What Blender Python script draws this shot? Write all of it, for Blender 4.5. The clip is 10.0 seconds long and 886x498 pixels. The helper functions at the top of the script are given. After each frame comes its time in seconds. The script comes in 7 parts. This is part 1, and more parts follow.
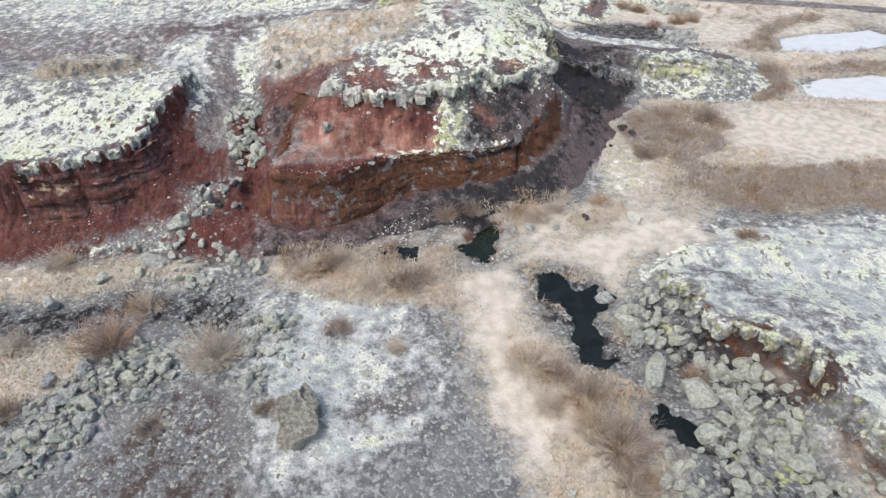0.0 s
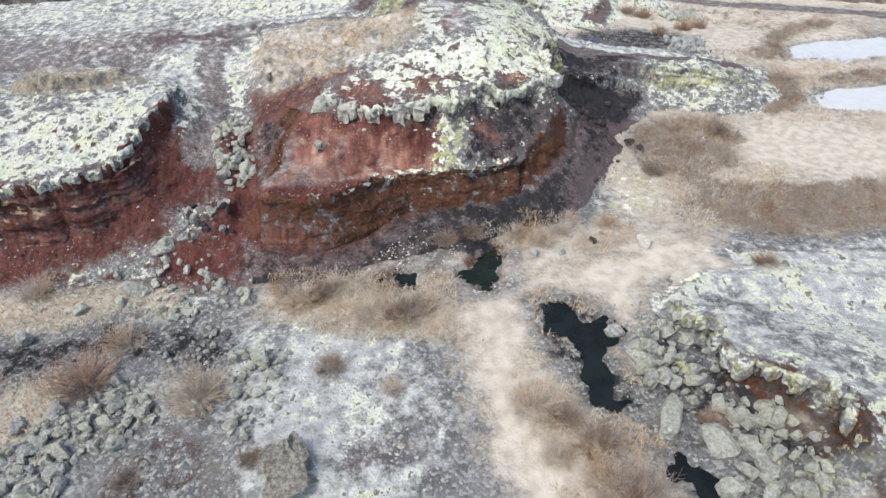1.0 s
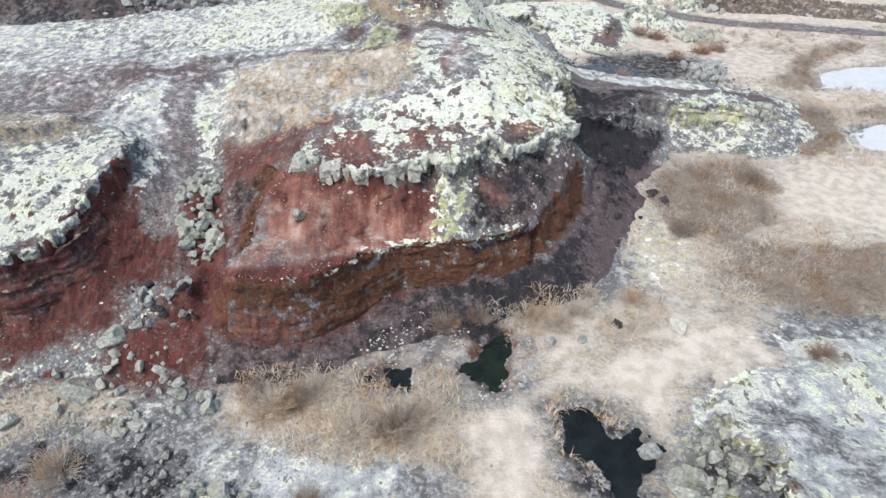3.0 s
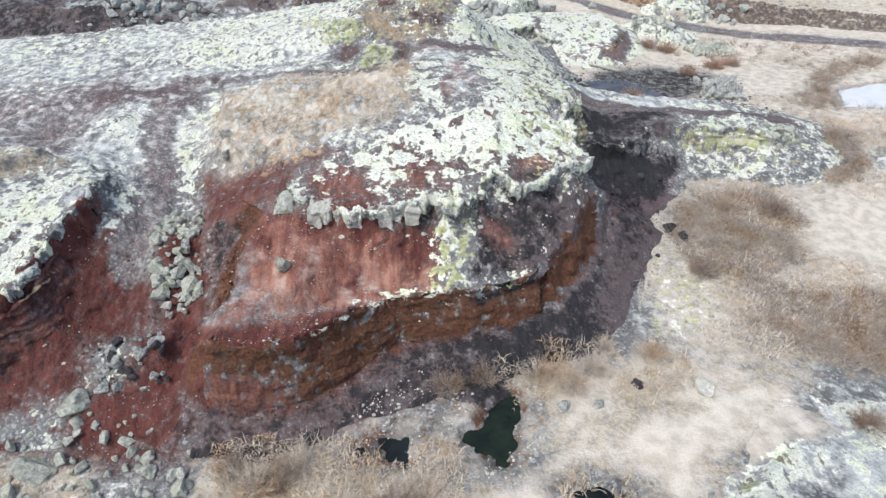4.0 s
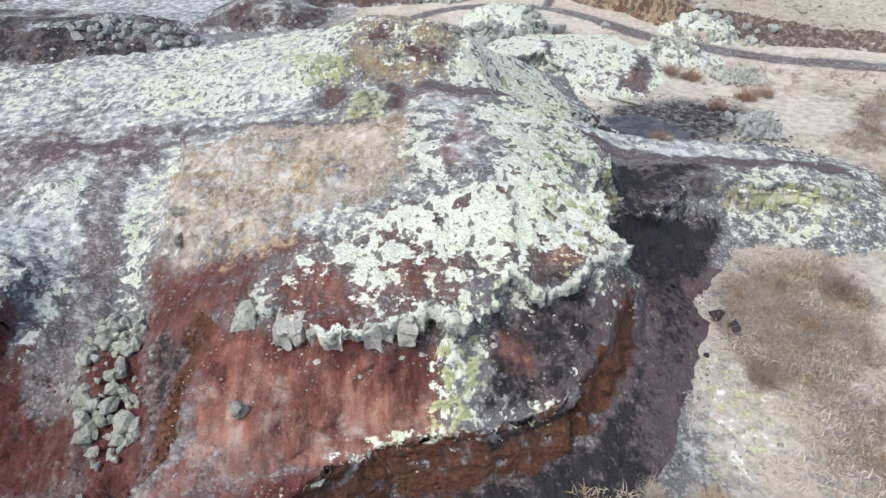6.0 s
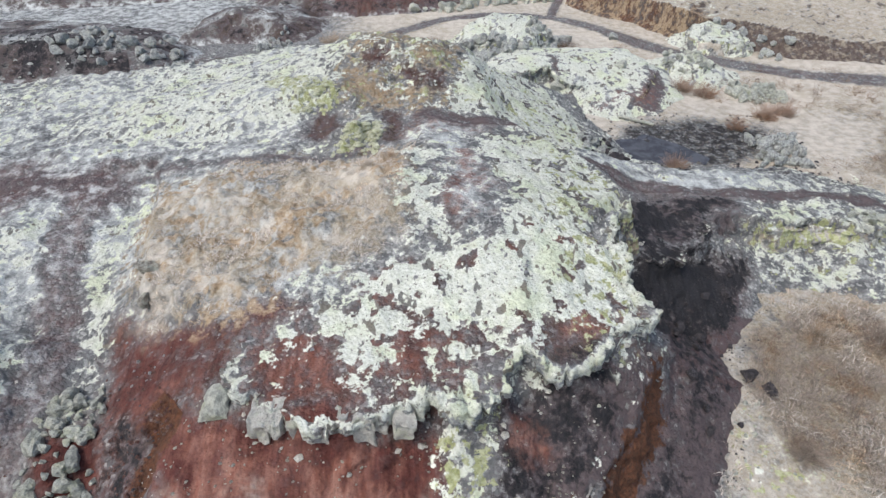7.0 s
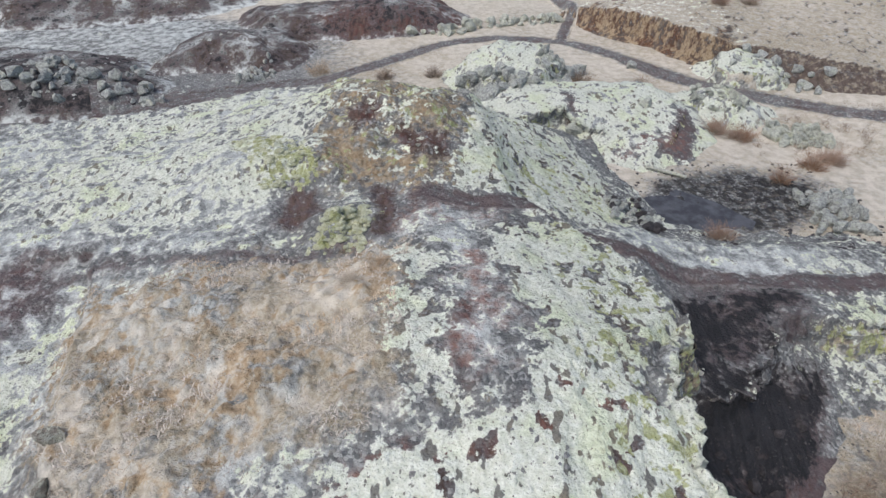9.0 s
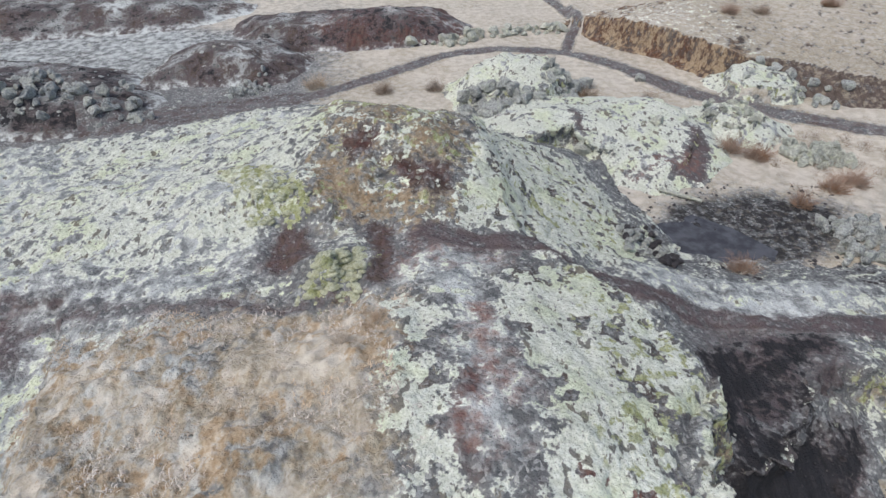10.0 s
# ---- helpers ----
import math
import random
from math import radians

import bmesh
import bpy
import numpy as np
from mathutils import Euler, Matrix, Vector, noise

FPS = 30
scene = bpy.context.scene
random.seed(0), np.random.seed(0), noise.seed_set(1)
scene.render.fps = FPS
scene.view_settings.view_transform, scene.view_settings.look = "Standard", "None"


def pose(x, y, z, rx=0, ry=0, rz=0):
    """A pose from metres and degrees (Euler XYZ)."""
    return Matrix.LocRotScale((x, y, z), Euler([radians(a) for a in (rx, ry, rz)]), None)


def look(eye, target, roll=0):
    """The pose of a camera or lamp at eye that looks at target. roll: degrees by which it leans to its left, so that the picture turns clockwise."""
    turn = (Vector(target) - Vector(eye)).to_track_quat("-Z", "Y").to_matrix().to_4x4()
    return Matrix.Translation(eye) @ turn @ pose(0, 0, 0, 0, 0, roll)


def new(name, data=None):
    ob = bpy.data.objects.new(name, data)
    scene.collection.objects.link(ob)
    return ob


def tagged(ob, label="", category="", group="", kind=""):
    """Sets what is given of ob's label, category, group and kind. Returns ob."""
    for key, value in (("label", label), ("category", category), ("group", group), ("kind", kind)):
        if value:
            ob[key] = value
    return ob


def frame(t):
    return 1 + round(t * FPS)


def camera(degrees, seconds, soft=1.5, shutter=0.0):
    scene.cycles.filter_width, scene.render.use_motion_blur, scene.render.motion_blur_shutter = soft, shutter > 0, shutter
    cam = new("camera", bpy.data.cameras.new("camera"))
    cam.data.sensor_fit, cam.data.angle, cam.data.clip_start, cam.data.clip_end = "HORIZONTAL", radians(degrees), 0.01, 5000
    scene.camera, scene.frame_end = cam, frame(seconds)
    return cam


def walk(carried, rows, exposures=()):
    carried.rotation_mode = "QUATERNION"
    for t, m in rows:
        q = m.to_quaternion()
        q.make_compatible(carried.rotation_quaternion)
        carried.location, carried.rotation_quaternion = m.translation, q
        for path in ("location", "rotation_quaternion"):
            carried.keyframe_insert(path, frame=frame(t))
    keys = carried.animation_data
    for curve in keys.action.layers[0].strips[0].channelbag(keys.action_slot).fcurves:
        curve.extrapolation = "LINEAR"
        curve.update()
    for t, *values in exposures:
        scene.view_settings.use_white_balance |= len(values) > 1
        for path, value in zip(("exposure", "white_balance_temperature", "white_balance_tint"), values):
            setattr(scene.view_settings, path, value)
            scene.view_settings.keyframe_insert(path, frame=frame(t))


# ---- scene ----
cam = camera(74.0, 10.0)
METRES, EYE, TILT, LEAN, TURN = 29.65, 18.0, 0.0, 0.0, 0.0
ROWS = [
    (0.0, 0.0, 0.0, 0.0, -0.85, -47.96, 0.76),
    (0.5, 0.0003, 0.031, -0.0002, -0.9, -48.0, 0.76),
    (1.0, 0.0004, 0.0695, 0.0001, -0.94, -48.05, 0.75),
    (1.5, 0.0007, 0.1109, 0.0009, -0.99, -48.06, 0.74),
    (2.0, 0.0009, 0.1583, 0.0026, -1.05, -48.07, 0.71),
    (2.5, 0.0014, 0.2062, 0.0038, -1.1, -48.02, 0.71),
    (4.0, 0.0012, 0.3637, 0.005, -1.25, -47.95, 0.69),
    (4.5, 0.0014, 0.4165, 0.0048, -1.28, -47.98, 0.71),
    (5.0, 0.0012, 0.4696, 0.004, -1.34, -47.99, 0.72),
    (5.5, 0.0012, 0.526, 0.0034, -1.39, -48.0, 0.73),
    (7.0, 0.0005, 0.6959, 0.0021, -1.59, -48.08, 0.73),
    (7.5, 0.0007, 0.751, 0.0009, -1.64, -48.06, 0.73),
    (8.0, 0.0007, 0.8062, 0.0001, -1.7, -48.04, 0.73),
    (8.5, 0.0005, 0.8642, -0.0001, -1.74, -47.99, 0.72),
    (9.0, 0.0003, 0.92, -0.0001, -1.81, -47.96, 0.72),
    (9.5, 0.0006, 0.9731, 0.0004, -1.85, -47.9, 0.76),
    (10.0, 0.0007, 0.9999, 0.0004, -1.81, -47.83, 0.81),
]
walk(cam, [(t, pose(0, 0, EYE, TILT, LEAN, TURN) @ pose(METRES * x, METRES * y, METRES * z, 90 + 9.2 + pitch, roll, yaw)) for t, x, y, z, yaw, pitch, roll in ROWS], [(0.0, 0.66, 6760, 8), (5.0, 0.76, 6520, 7), (7.0, 0.42, 6600, 8), (10.0, 0.22, 6600, 8)])

# ---- light: an overcast sky, a wide faint sun ----
SUN_UP, SUN_TURN = radians(60), radians(-128)
world = bpy.data.worlds.new("overcast_sky")
scene.world = world
world.use_nodes = True
wn = world.node_tree
wn.nodes.clear()
sky = wn.nodes.new("ShaderNodeTexSky")
sky.sky_type, sky.sun_disc = "NISHITA", False
sky.sun_elevation, sky.sun_rotation = SUN_UP, SUN_TURN
sky.air_density, sky.dust_density, sky.ozone_density = 1.0, 3.0, 1.0
back = wn.nodes.new("ShaderNodeBackground")
back.inputs["Strength"].default_value = 0.145
out = wn.nodes.new("ShaderNodeOutputWorld")
wn.links.new(sky.outputs[0], back.inputs[0])
wn.links.new(back.outputs[0], out.inputs[0])
sun = new("sun", bpy.data.lights.new("sun", "SUN"))
sun.data.energy, sun.data.angle, sun.data.color = 1.35, radians(24), (1.0, 0.98, 0.95)
sun.matrix_world = look((0, 0, 60), (60 * math.cos(SUN_UP) * math.sin(SUN_TURN) * -1, 60 * math.cos(SUN_UP) * math.cos(SUN_TURN) * -1, 60 - 60 * math.sin(SUN_UP)))

# ---- materials ----
def nodes_of(name, rough=0.95):
    m = bpy.data.materials.new(name)
    m.use_nodes = True
    t = m.node_tree
    b = t.nodes["Principled BSDF"]
    b.inputs["Roughness"].default_value = rough
    b.inputs["Specular IOR Level"].default_value = 0.25
    return m, t, b


class Weave:
    """Short words for building node trees."""

    def __init__(self, tree):
        self.t = tree
        self.where = tree.nodes.new("ShaderNodeNewGeometry").outputs["Position"]

    def put(self, socket, value):
        if hasattr(value, "is_output"):
            self.t.links.new(value, socket)
        else:
            socket.default_value = value

    def noise(self, scale, detail=4.0, rough=0.6, vector=None, stretch=None):
        n = self.t.nodes.new("ShaderNodeTexNoise")
        n.inputs["Scale"].default_value, n.inputs["Detail"].default_value, n.inputs["Roughness"].default_value = scale, detail, rough
        v = vector or self.where
        if stretch:
            k = self.t.nodes.new("ShaderNodeVectorMath")
            k.operation = "MULTIPLY"
            self.put(k.inputs[0], v)
            k.inputs[1].default_value = stretch
            v = k.outputs[0]
        self.put(n.inputs["Vector"], v)
        return n.outputs["Fac"]

    def cells(self, scale, feature="F1", vector=None):
        n = self.t.nodes.new("ShaderNodeTexVoronoi")
        n.feature = feature
        n.inputs["Scale"].default_value = scale
        self.put(n.inputs["Vector"], vector or self.where)
        return n

    def maths(self, op, a, b=0.0, clamp=False):
        n = self.t.nodes.new("ShaderNodeMath")
        n.operation, n.use_clamp = op, clamp
        self.put(n.inputs[0], a)
        self.put(n.inputs[1], b)
        return n.outputs[0]

    def ramp(self, fac, low, high):
        n = self.t.nodes.new("ShaderNodeMapRange")
        n.interpolation_type = "SMOOTHSTEP"
        self.put(n.inputs["Value"], fac)
        n.inputs["From Min"].default_value, n.inputs["From Max"].default_value = low, high
        return n.outputs["Result"]

    def mix(self, fac, a, b, blend="MIX"):
        n = self.t.nodes.new("ShaderNodeMix")
        n.data_type, n.blend_type = "RGBA", blend
        self.put(n.inputs[0], fac)
        for socket, v in ((n.inputs[6], a), (n.inputs[7], b)):
            self.put(socket, (*v, 1) if isinstance(v, tuple) and len(v) == 3 else v)
        return n.outputs[2]

    def bump(self, height, distance, strength=1.0, normal=None):
        n = self.t.nodes.new("ShaderNodeBump")
        n.inputs["Distance"].default_value = distance
        self.put(n.inputs["Strength"], strength)
        self.put(n.inputs["Height"], height)
        if normal:
            self.put(n.inputs["Normal"], normal)
        return n.outputs[0]


def land_material():
    m, t, b = nodes_of("volcanic_ground")
    w = Weave(t)
    coarse, mid, fine, grain = w.noise(0.45, 3), w.noise(1.9, 4, 0.5), w.noise(6.5, 4, 0.55), w.noise(26, 3, 0.7)
    streak = w.noise(4.5, 5, 0.6, stretch=(1.0, 0.2, 0.2))
    pebble = w.cells(9.0)
    chip = w.cells(24.0)
    # noise spread over its whole range, broken at three sizes
    wide = w.ramp(w.maths("ADD", w.maths("MULTIPLY", mid, 0.6), w.maths("ADD", w.maths("MULTIPLY", fine, 0.32), w.maths("MULTIPLY", grain, 0.08))), 0.37, 0.63)
    other = w.ramp(w.noise(2.6, 5, 0.6, stretch=(1.0, 1.0, 0.6)), 0.32, 0.68)
    channels = []
    for name in ("cover_a", "cover_b", "cover_c"):
        a = t.nodes.new("ShaderNodeAttribute")
        a.attribute_name = name
        sep = t.nodes.new("ShaderNodeSeparateColor")
        t.links.new(a.outputs["Color"], sep.inputs[0])
        channels += [sep.outputs[0], sep.outputs[1], sep.outputs[2], a.outputs["Alpha"]]
    moss, red, dark, straw, sand, lime, track, orange, wash, pink, brown, ochre = channels

    def edge(weight, spread=1.0, soft=0.09):
        pattern = wide if spread > 0 else other
        v = w.maths("ADD", weight, w.maths("MULTIPLY", w.maths("SUBTRACT", pattern, 0.5), abs(spread)))
        return w.maths("MULTIPLY", w.ramp(v, 0.5 - soft, 0.5 + soft), w.ramp(weight, 0.02, 0.18))

    speck = w.ramp(grain, 0.35, 0.75)
    sep = t.nodes.new("ShaderNodeSeparateColor")
    t.links.new(pebble.outputs["Color"], sep.inputs[0])
    stone = sep.outputs[0]
    colour = w.mix(w.ramp(mid, 0.3, 0.7), GRAVEL[0], GRAVEL[1])
    colour = w.mix(w.ramp(stone, 0.55, 1.0), colour, GRAVEL[2])
    colour = w.mix(w.maths("MULTIPLY", w.ramp(coarse, 0.5, 0.7), 0.3), colour, GRAVEL[3])
    straw_patch = w.mix(w.ramp(coarse, 0.42, 0.6), (0.42, 0.37, 0.315), (0.36, 0.29, 0.215))
    tones = [
        (track, TRACK, mid, 0.7, 0.35), (brown, BROWN, streak, 0.8, 0.25), (wash, WASH, mid, 0.7, 0.4), (red, RED, streak, -0.35, 0.5), (orange, ORANGE_TONE, fine, -0.9, 0.22), (dark, DARK, streak, 0.7, 0.25), (pink, PINK, streak, -0.4, 0.45),
        (straw, STRAW, fine, -0.7, 0.4), (sand, SAND, mid, 0.35, 0.5), (ochre, OCHRE, fine, -0.9, 0.3), (moss, MOSS, fine, 0.85, 0.075), (lime, LIME, fine, -0.9, 0.08),
    ]
    for weight, (one, two, three), pattern, spread, soft in tones:
        tone = w.mix(w.ramp(pattern, 0.32, 0.68), one, two)
        tone = w.mix(w.maths("MULTIPLY", w.ramp(grain, 0.5, 0.72), 0.3 if weight in (moss, red, pink) else 0.5), tone, three)
        if weight is moss:
            tone = w.mix(w.ramp(coarse, 0.48, 0.64), tone, w.mix(1.0, tone, (0.97, 1.0, 0.87), "MULTIPLY"))
        if weight is straw:
            tone = w.mix(w.ramp(mid, 0.5, 0.68), tone, straw_patch)
        if weight is moss:
            # pits: bare soil showing through, darkened further by painted crevice shade
            pits = w.ramp(w.noise(2.7, 3, 0.55, stretch=(1.0, 0.6, 1.0)), 0.59, 0.625)
            pits = w.maths("MAXIMUM", pits, w.ramp(w.noise(7.5, 3, 0.6, stretch=(1.0, 0.7, 1.0)), 0.63, 0.67))
            tone = w.mix(w.maths("MULTIPLY", pits, 0.82), tone, w.mix(w.ramp(coarse, 0.42, 0.58), (0.10, 0.09, 0.085), (0.15, 0.115, 0.085)))
        colour = w.mix(edge(weight, spread, soft), colour, tone)
    # single light and dark stones over everything
    light_stone = w.maths("MULTIPLY", w.ramp(sep.outputs[1], 0.90, 0.94), w.ramp(pebble.outputs["Distance"], 0.06, 0.035))
    colour = w.mix(w.maths("MULTIPLY", light_stone, w.maths("MULTIPLY", 0.5, w.maths("SUBTRACT", 1.0, w.maths("ADD", dark, w.maths("MULTIPLY", track, 0.7)), True))), colour, (0.5, 0.49, 0.44))
    colour = w.mix(w.maths("MULTIPLY", speck, 0.28), colour, w.mix(0.5, colour, (0.02, 0.02, 0.022)))
    t.links.new(colour, b.inputs["Base Color"])
    rise = w.maths("ADD", w.maths("MULTIPLY", fine, 0.6), w.maths("MULTIPLY", grain, 0.3))
    # blown sand lies smooth
    n = w.bump(rise, 0.22, w.maths("SUBTRACT", 1.0, w.maths("ADD", w.maths("MULTIPLY", sand, 0.8), w.maths("ADD", w.maths("MULTIPLY", red, 0.5), w.maths("MULTIPLY", track, 0.35))), True))
    n = w.bump(w.maths("SUBTRACT", 1.0, pebble.outputs["Distance"]), 0.05, w.maths("SUBTRACT", 0.7, w.maths("MULTIPLY", sand, 0.62), True), n)
    n = w.bump(chip.outputs["Distance"], 0.015, 0.5, n)
    t.links.new(n, b.inputs["Normal"])
    return m


# tones: two alternating and one that flecks them
GRAVEL = [(0.150, 0.153, 0.155), (0.270, 0.275, 0.275), (0.44, 0.445, 0.43), (0.21, 0.194, 0.188)]
MOSS = [(0.68, 0.705, 0.595), (0.86, 0.88, 0.795), (0.36, 0.37, 0.31)]
RED = [(0.066, 0.020, 0.017), (0.140, 0.047, 0.038), (0.19, 0.10, 0.085)]
WASH = [(0.47, 0.497, 0.492), (0.69, 0.715, 0.70), (0.30, 0.30, 0.30)]
PINK = [(0.255, 0.100, 0.070), (0.36, 0.20, 0.155), (0.20, 0.09, 0.075)]
BROWN = [(0.066, 0.048, 0.042), (0.125, 0.094, 0.080), (0.20, 0.16, 0.135)]
OCHRE = [(0.32, 0.228, 0.142), (0.48, 0.385, 0.275), (0.20, 0.13, 0.08)]
ORANGE_TONE = [(0.080, 0.038, 0.024), (0.160, 0.066, 0.036), (0.17, 0.125, 0.085)]
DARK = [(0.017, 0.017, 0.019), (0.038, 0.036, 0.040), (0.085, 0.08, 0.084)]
STRAW = [(0.31, 0.255, 0.18), (0.53, 0.475, 0.375), (0.19, 0.15, 0.11)]
SAND = [(0.46, 0.415, 0.35), (0.585, 0.54, 0.47), (0.36, 0.305, 0.25)]
LIME = [(0.36, 0.38, 0.17), (0.58, 0.60, 0.40), (0.12, 0.11, 0.05)]
TRACK = [(0.088, 0.066, 0.068), (0.150, 0.117, 0.118), (0.20, 0.168, 0.170)]
land_cover = land_material()



def rock_material(name, light, mid_tone, deep, lichen):
    m, t, b = nodes_of(name)
    w = Weave(t)
    info = t.nodes.new("ShaderNodeObjectInfo")
    island = t.nodes.new("ShaderNodeNewGeometry")
    big, fine, grain = w.noise(1.8, 5), w.noise(7, 6, 0.7), w.noise(30, 3, 0.7)
    c = w.mix(w.ramp(fine, 0.38, 0.62), mid_tone, light)
    c = w.mix(w.maths("MULTIPLY", w.ramp(big, 0.52, 0.66), 0.55), c, lichen)
    c = w.mix(w.ramp(grain, 0.58, 0.74), c, deep)
    chance = w.maths("FRACT", w.maths("ADD", info.outputs["Random"], island.outputs["Random Per Island"]))
    c = w.mix(w.maths("MULTIPLY", chance, 0.4), c, w.mix(1.0, c, (0.6, 0.6, 0.6), "MULTIPLY"))
    t.links.new(c, b.inputs["Base Color"])
    n = w.bump(w.maths("ADD", fine, w.maths("MULTIPLY", grain, 0.4)), 0.2, 1.0)
    t.links.new(n, b.inputs["Normal"])
    return m


def twig_material(name, one, two, turn=(0.88, 0.74, 0.60)):
    m, t, b = nodes_of(name, 0.9)
    w = Weave(t)
    info = t.nodes.new("ShaderNodeObjectInfo")
    island = t.nodes.new("ShaderNodeNewGeometry")
    chance = w.maths("FRACT", w.maths("ADD", info.outputs["Random"], island.outputs["Random Per Island"]))
    c = w.mix(chance, one, two)
    c = w.mix(w.ramp(w.noise(0.55, 4, 0.65), 0.48, 0.62), c, w.mix(1.0, c, turn, "MULTIPLY"))
    c = w.mix(w.ramp(w.noise(2.3, 3, 0.6), 0.52, 0.66), c, w.mix(1.0, c, (0.72, 0.74, 0.74), "MULTIPLY"))
    t.links.new(c, b.inputs["Base Color"])
    return m


def water_material(name, colour, vary=0.5):
    m, t, b = nodes_of(name, 0.03)
    w = Weave(t)
    c = w.mix(w.ramp(w.noise(1.3, 4), 0.35, 0.65), colour, tuple(vary * v for v in colour))
    t.links.new(c, b.inputs["Base Color"])
    b.inputs["Specular IOR Level"].default_value = 0.5
    b.inputs["IOR"].default_value = 1.33
    t.links.new(w.bump(w.noise(5, 2), 0.001, 0.3), b.inputs["Normal"])
    return m


pale_rock = rock_material("lichened_lava_rock", (0.70, 0.715, 0.63), (0.42, 0.43, 0.38), (0.045, 0.045, 0.042), (0.58, 0.60, 0.42))
grey_rock = rock_material("grey_lava_rock", (0.64, 0.66, 0.62), (0.32, 0.325, 0.32), (0.045, 0.045, 0.047), (0.54, 0.57, 0.46))
crust_rock = rock_material("mossy_crust", (0.82, 0.81, 0.74), (0.66, 0.635, 0.575), (0.22, 0.20, 0.175), (0.60, 0.63, 0.46))
dark_rock = rock_material("dark_lava_rock", (0.11, 0.10, 0.106), (0.055, 0.05, 0.055), (0.02, 0.02, 0.02), (0.12, 0.108, 0.112))
gravel_stone = rock_material("loose_gravel", (0.40, 0.40, 0.40), (0.20, 0.195, 0.20), (0.06, 0.055, 0.06), (0.46, 0.46, 0.40))
red_stone = rock_material("red_scoria_stone", (0.19, 0.10, 0.085), (0.10, 0.048, 0.04), (0.04, 0.024, 0.024), (0.26, 0.21, 0.18))
dusk_twig = twig_material("dusky_twig", (0.25, 0.205, 0.175), (0.42, 0.36, 0.31))
grey_twig = twig_material("grey_brown_twig", (0.21, 0.165, 0.135), (0.40, 0.33, 0.28))
slab_stone = rock_material("brown_lichened_slab", (0.50, 0.50, 0.43), (0.25, 0.215, 0.185), (0.05, 0.045, 0.04), (0.56, 0.58, 0.48))
tan_twig = twig_material("tan_twig", (0.42, 0.355, 0.295), (0.64, 0.575, 0.50))
rust_twig = twig_material("rust_twig", (0.275, 0.18, 0.135), (0.43, 0.31, 0.245))
moss_cushion = rock_material("yellow_green_moss", (0.74, 0.755, 0.58), (0.54, 0.545, 0.34), (0.15, 0.13, 0.07), (0.80, 0.82, 0.70))
dry_grass = twig_material("dry_grass", (0.40, 0.335, 0.255), (0.62, 0.55, 0.45))
hay_grass = twig_material("bleached_grass", (0.44, 0.385, 0.335), (0.70, 0.645, 0.58), (0.95, 0.83, 0.68))
dark_water = water_material("dark_pond_water", (0.012, 0.016, 0.015))
green_water = water_material("green_spring_water", (0.013, 0.02, 0.012))
shallow_water = water_material("shallow_grey_water", (0.09, 0.09, 0.10))
# the pale base colour stands in for the bright sky mirrored in the lakes
sky_pale_lake = water_material("still_lake_sky_in_colour", (0.55, 0.565, 0.575), 0.93)

# ---- the lie of the land ----
def hashed(ix, iy, seed):
    h = (ix.astype(np.uint64) * np.uint64(374761393) + iy.astype(np.uint64) * np.uint64(668265263) + np.uint64(seed * 1442695041 + 12345)) & np.uint64(0xFFFFFFFF)
    h = ((h ^ (h >> np.uint64(13))) * np.uint64(1274126177)) & np.uint64(0xFFFFFFFF)
    h = ((h ^ (h >> np.uint64(15))) * np.uint64(2246822519)) & np.uint64(0xFFFFFFFF)
    return ((h ^ (h >> np.uint64(16))) & np.uint64(0xFFFF)).astype(np.float64) / 65535.0


def vnoise(x, y, seed=1):
    """Smooth noise from -1 to 1 with cells one unit wide."""
    fx, fy = np.floor(x), np.floor(y)
    u, v = x - fx, y - fy
    u, v = u * u * u * (u * (6 * u - 15) + 10), v * v * v * (v * (6 * v - 15) + 10)
    ix, iy = (fx + 100000).astype(np.int64), (fy + 100000).astype(np.int64)
    a, b, c, d = hashed(ix, iy, seed), hashed(ix + 1, iy, seed), hashed(ix, iy + 1, seed), hashed(ix + 1, iy + 1, seed)
    return 2 * (a + (b - a) * u + (c - a) * v + (a - b - c + d) * u * v) - 1


def fbm(x, y, size, octaves=3, seed=1):
    total, weight, f = 0.0, 0.0, 1.0 / size
    for n in range(octaves):
        ca, sa = math.cos(0.6 * n), math.sin(0.6 * n)
        total = total + vnoise((x * ca - y * sa) * f + 7.3 * n, (x * sa + y * ca) * f - 3.1 * n, seed + n) * 0.5**n
        weight += 0.5**n
        f *= 2.03
    return total / weight


def bell(x, y, cx, cy, rx, ry):
    return np.exp(-(((x - cx) / rx) ** 2) - ((y - cy) / ry) ** 2)


def ease(v, a, b):
    v = np.clip((v - a) / (b - a), 0, 1)
    return v * v * (3 - 2 * v)


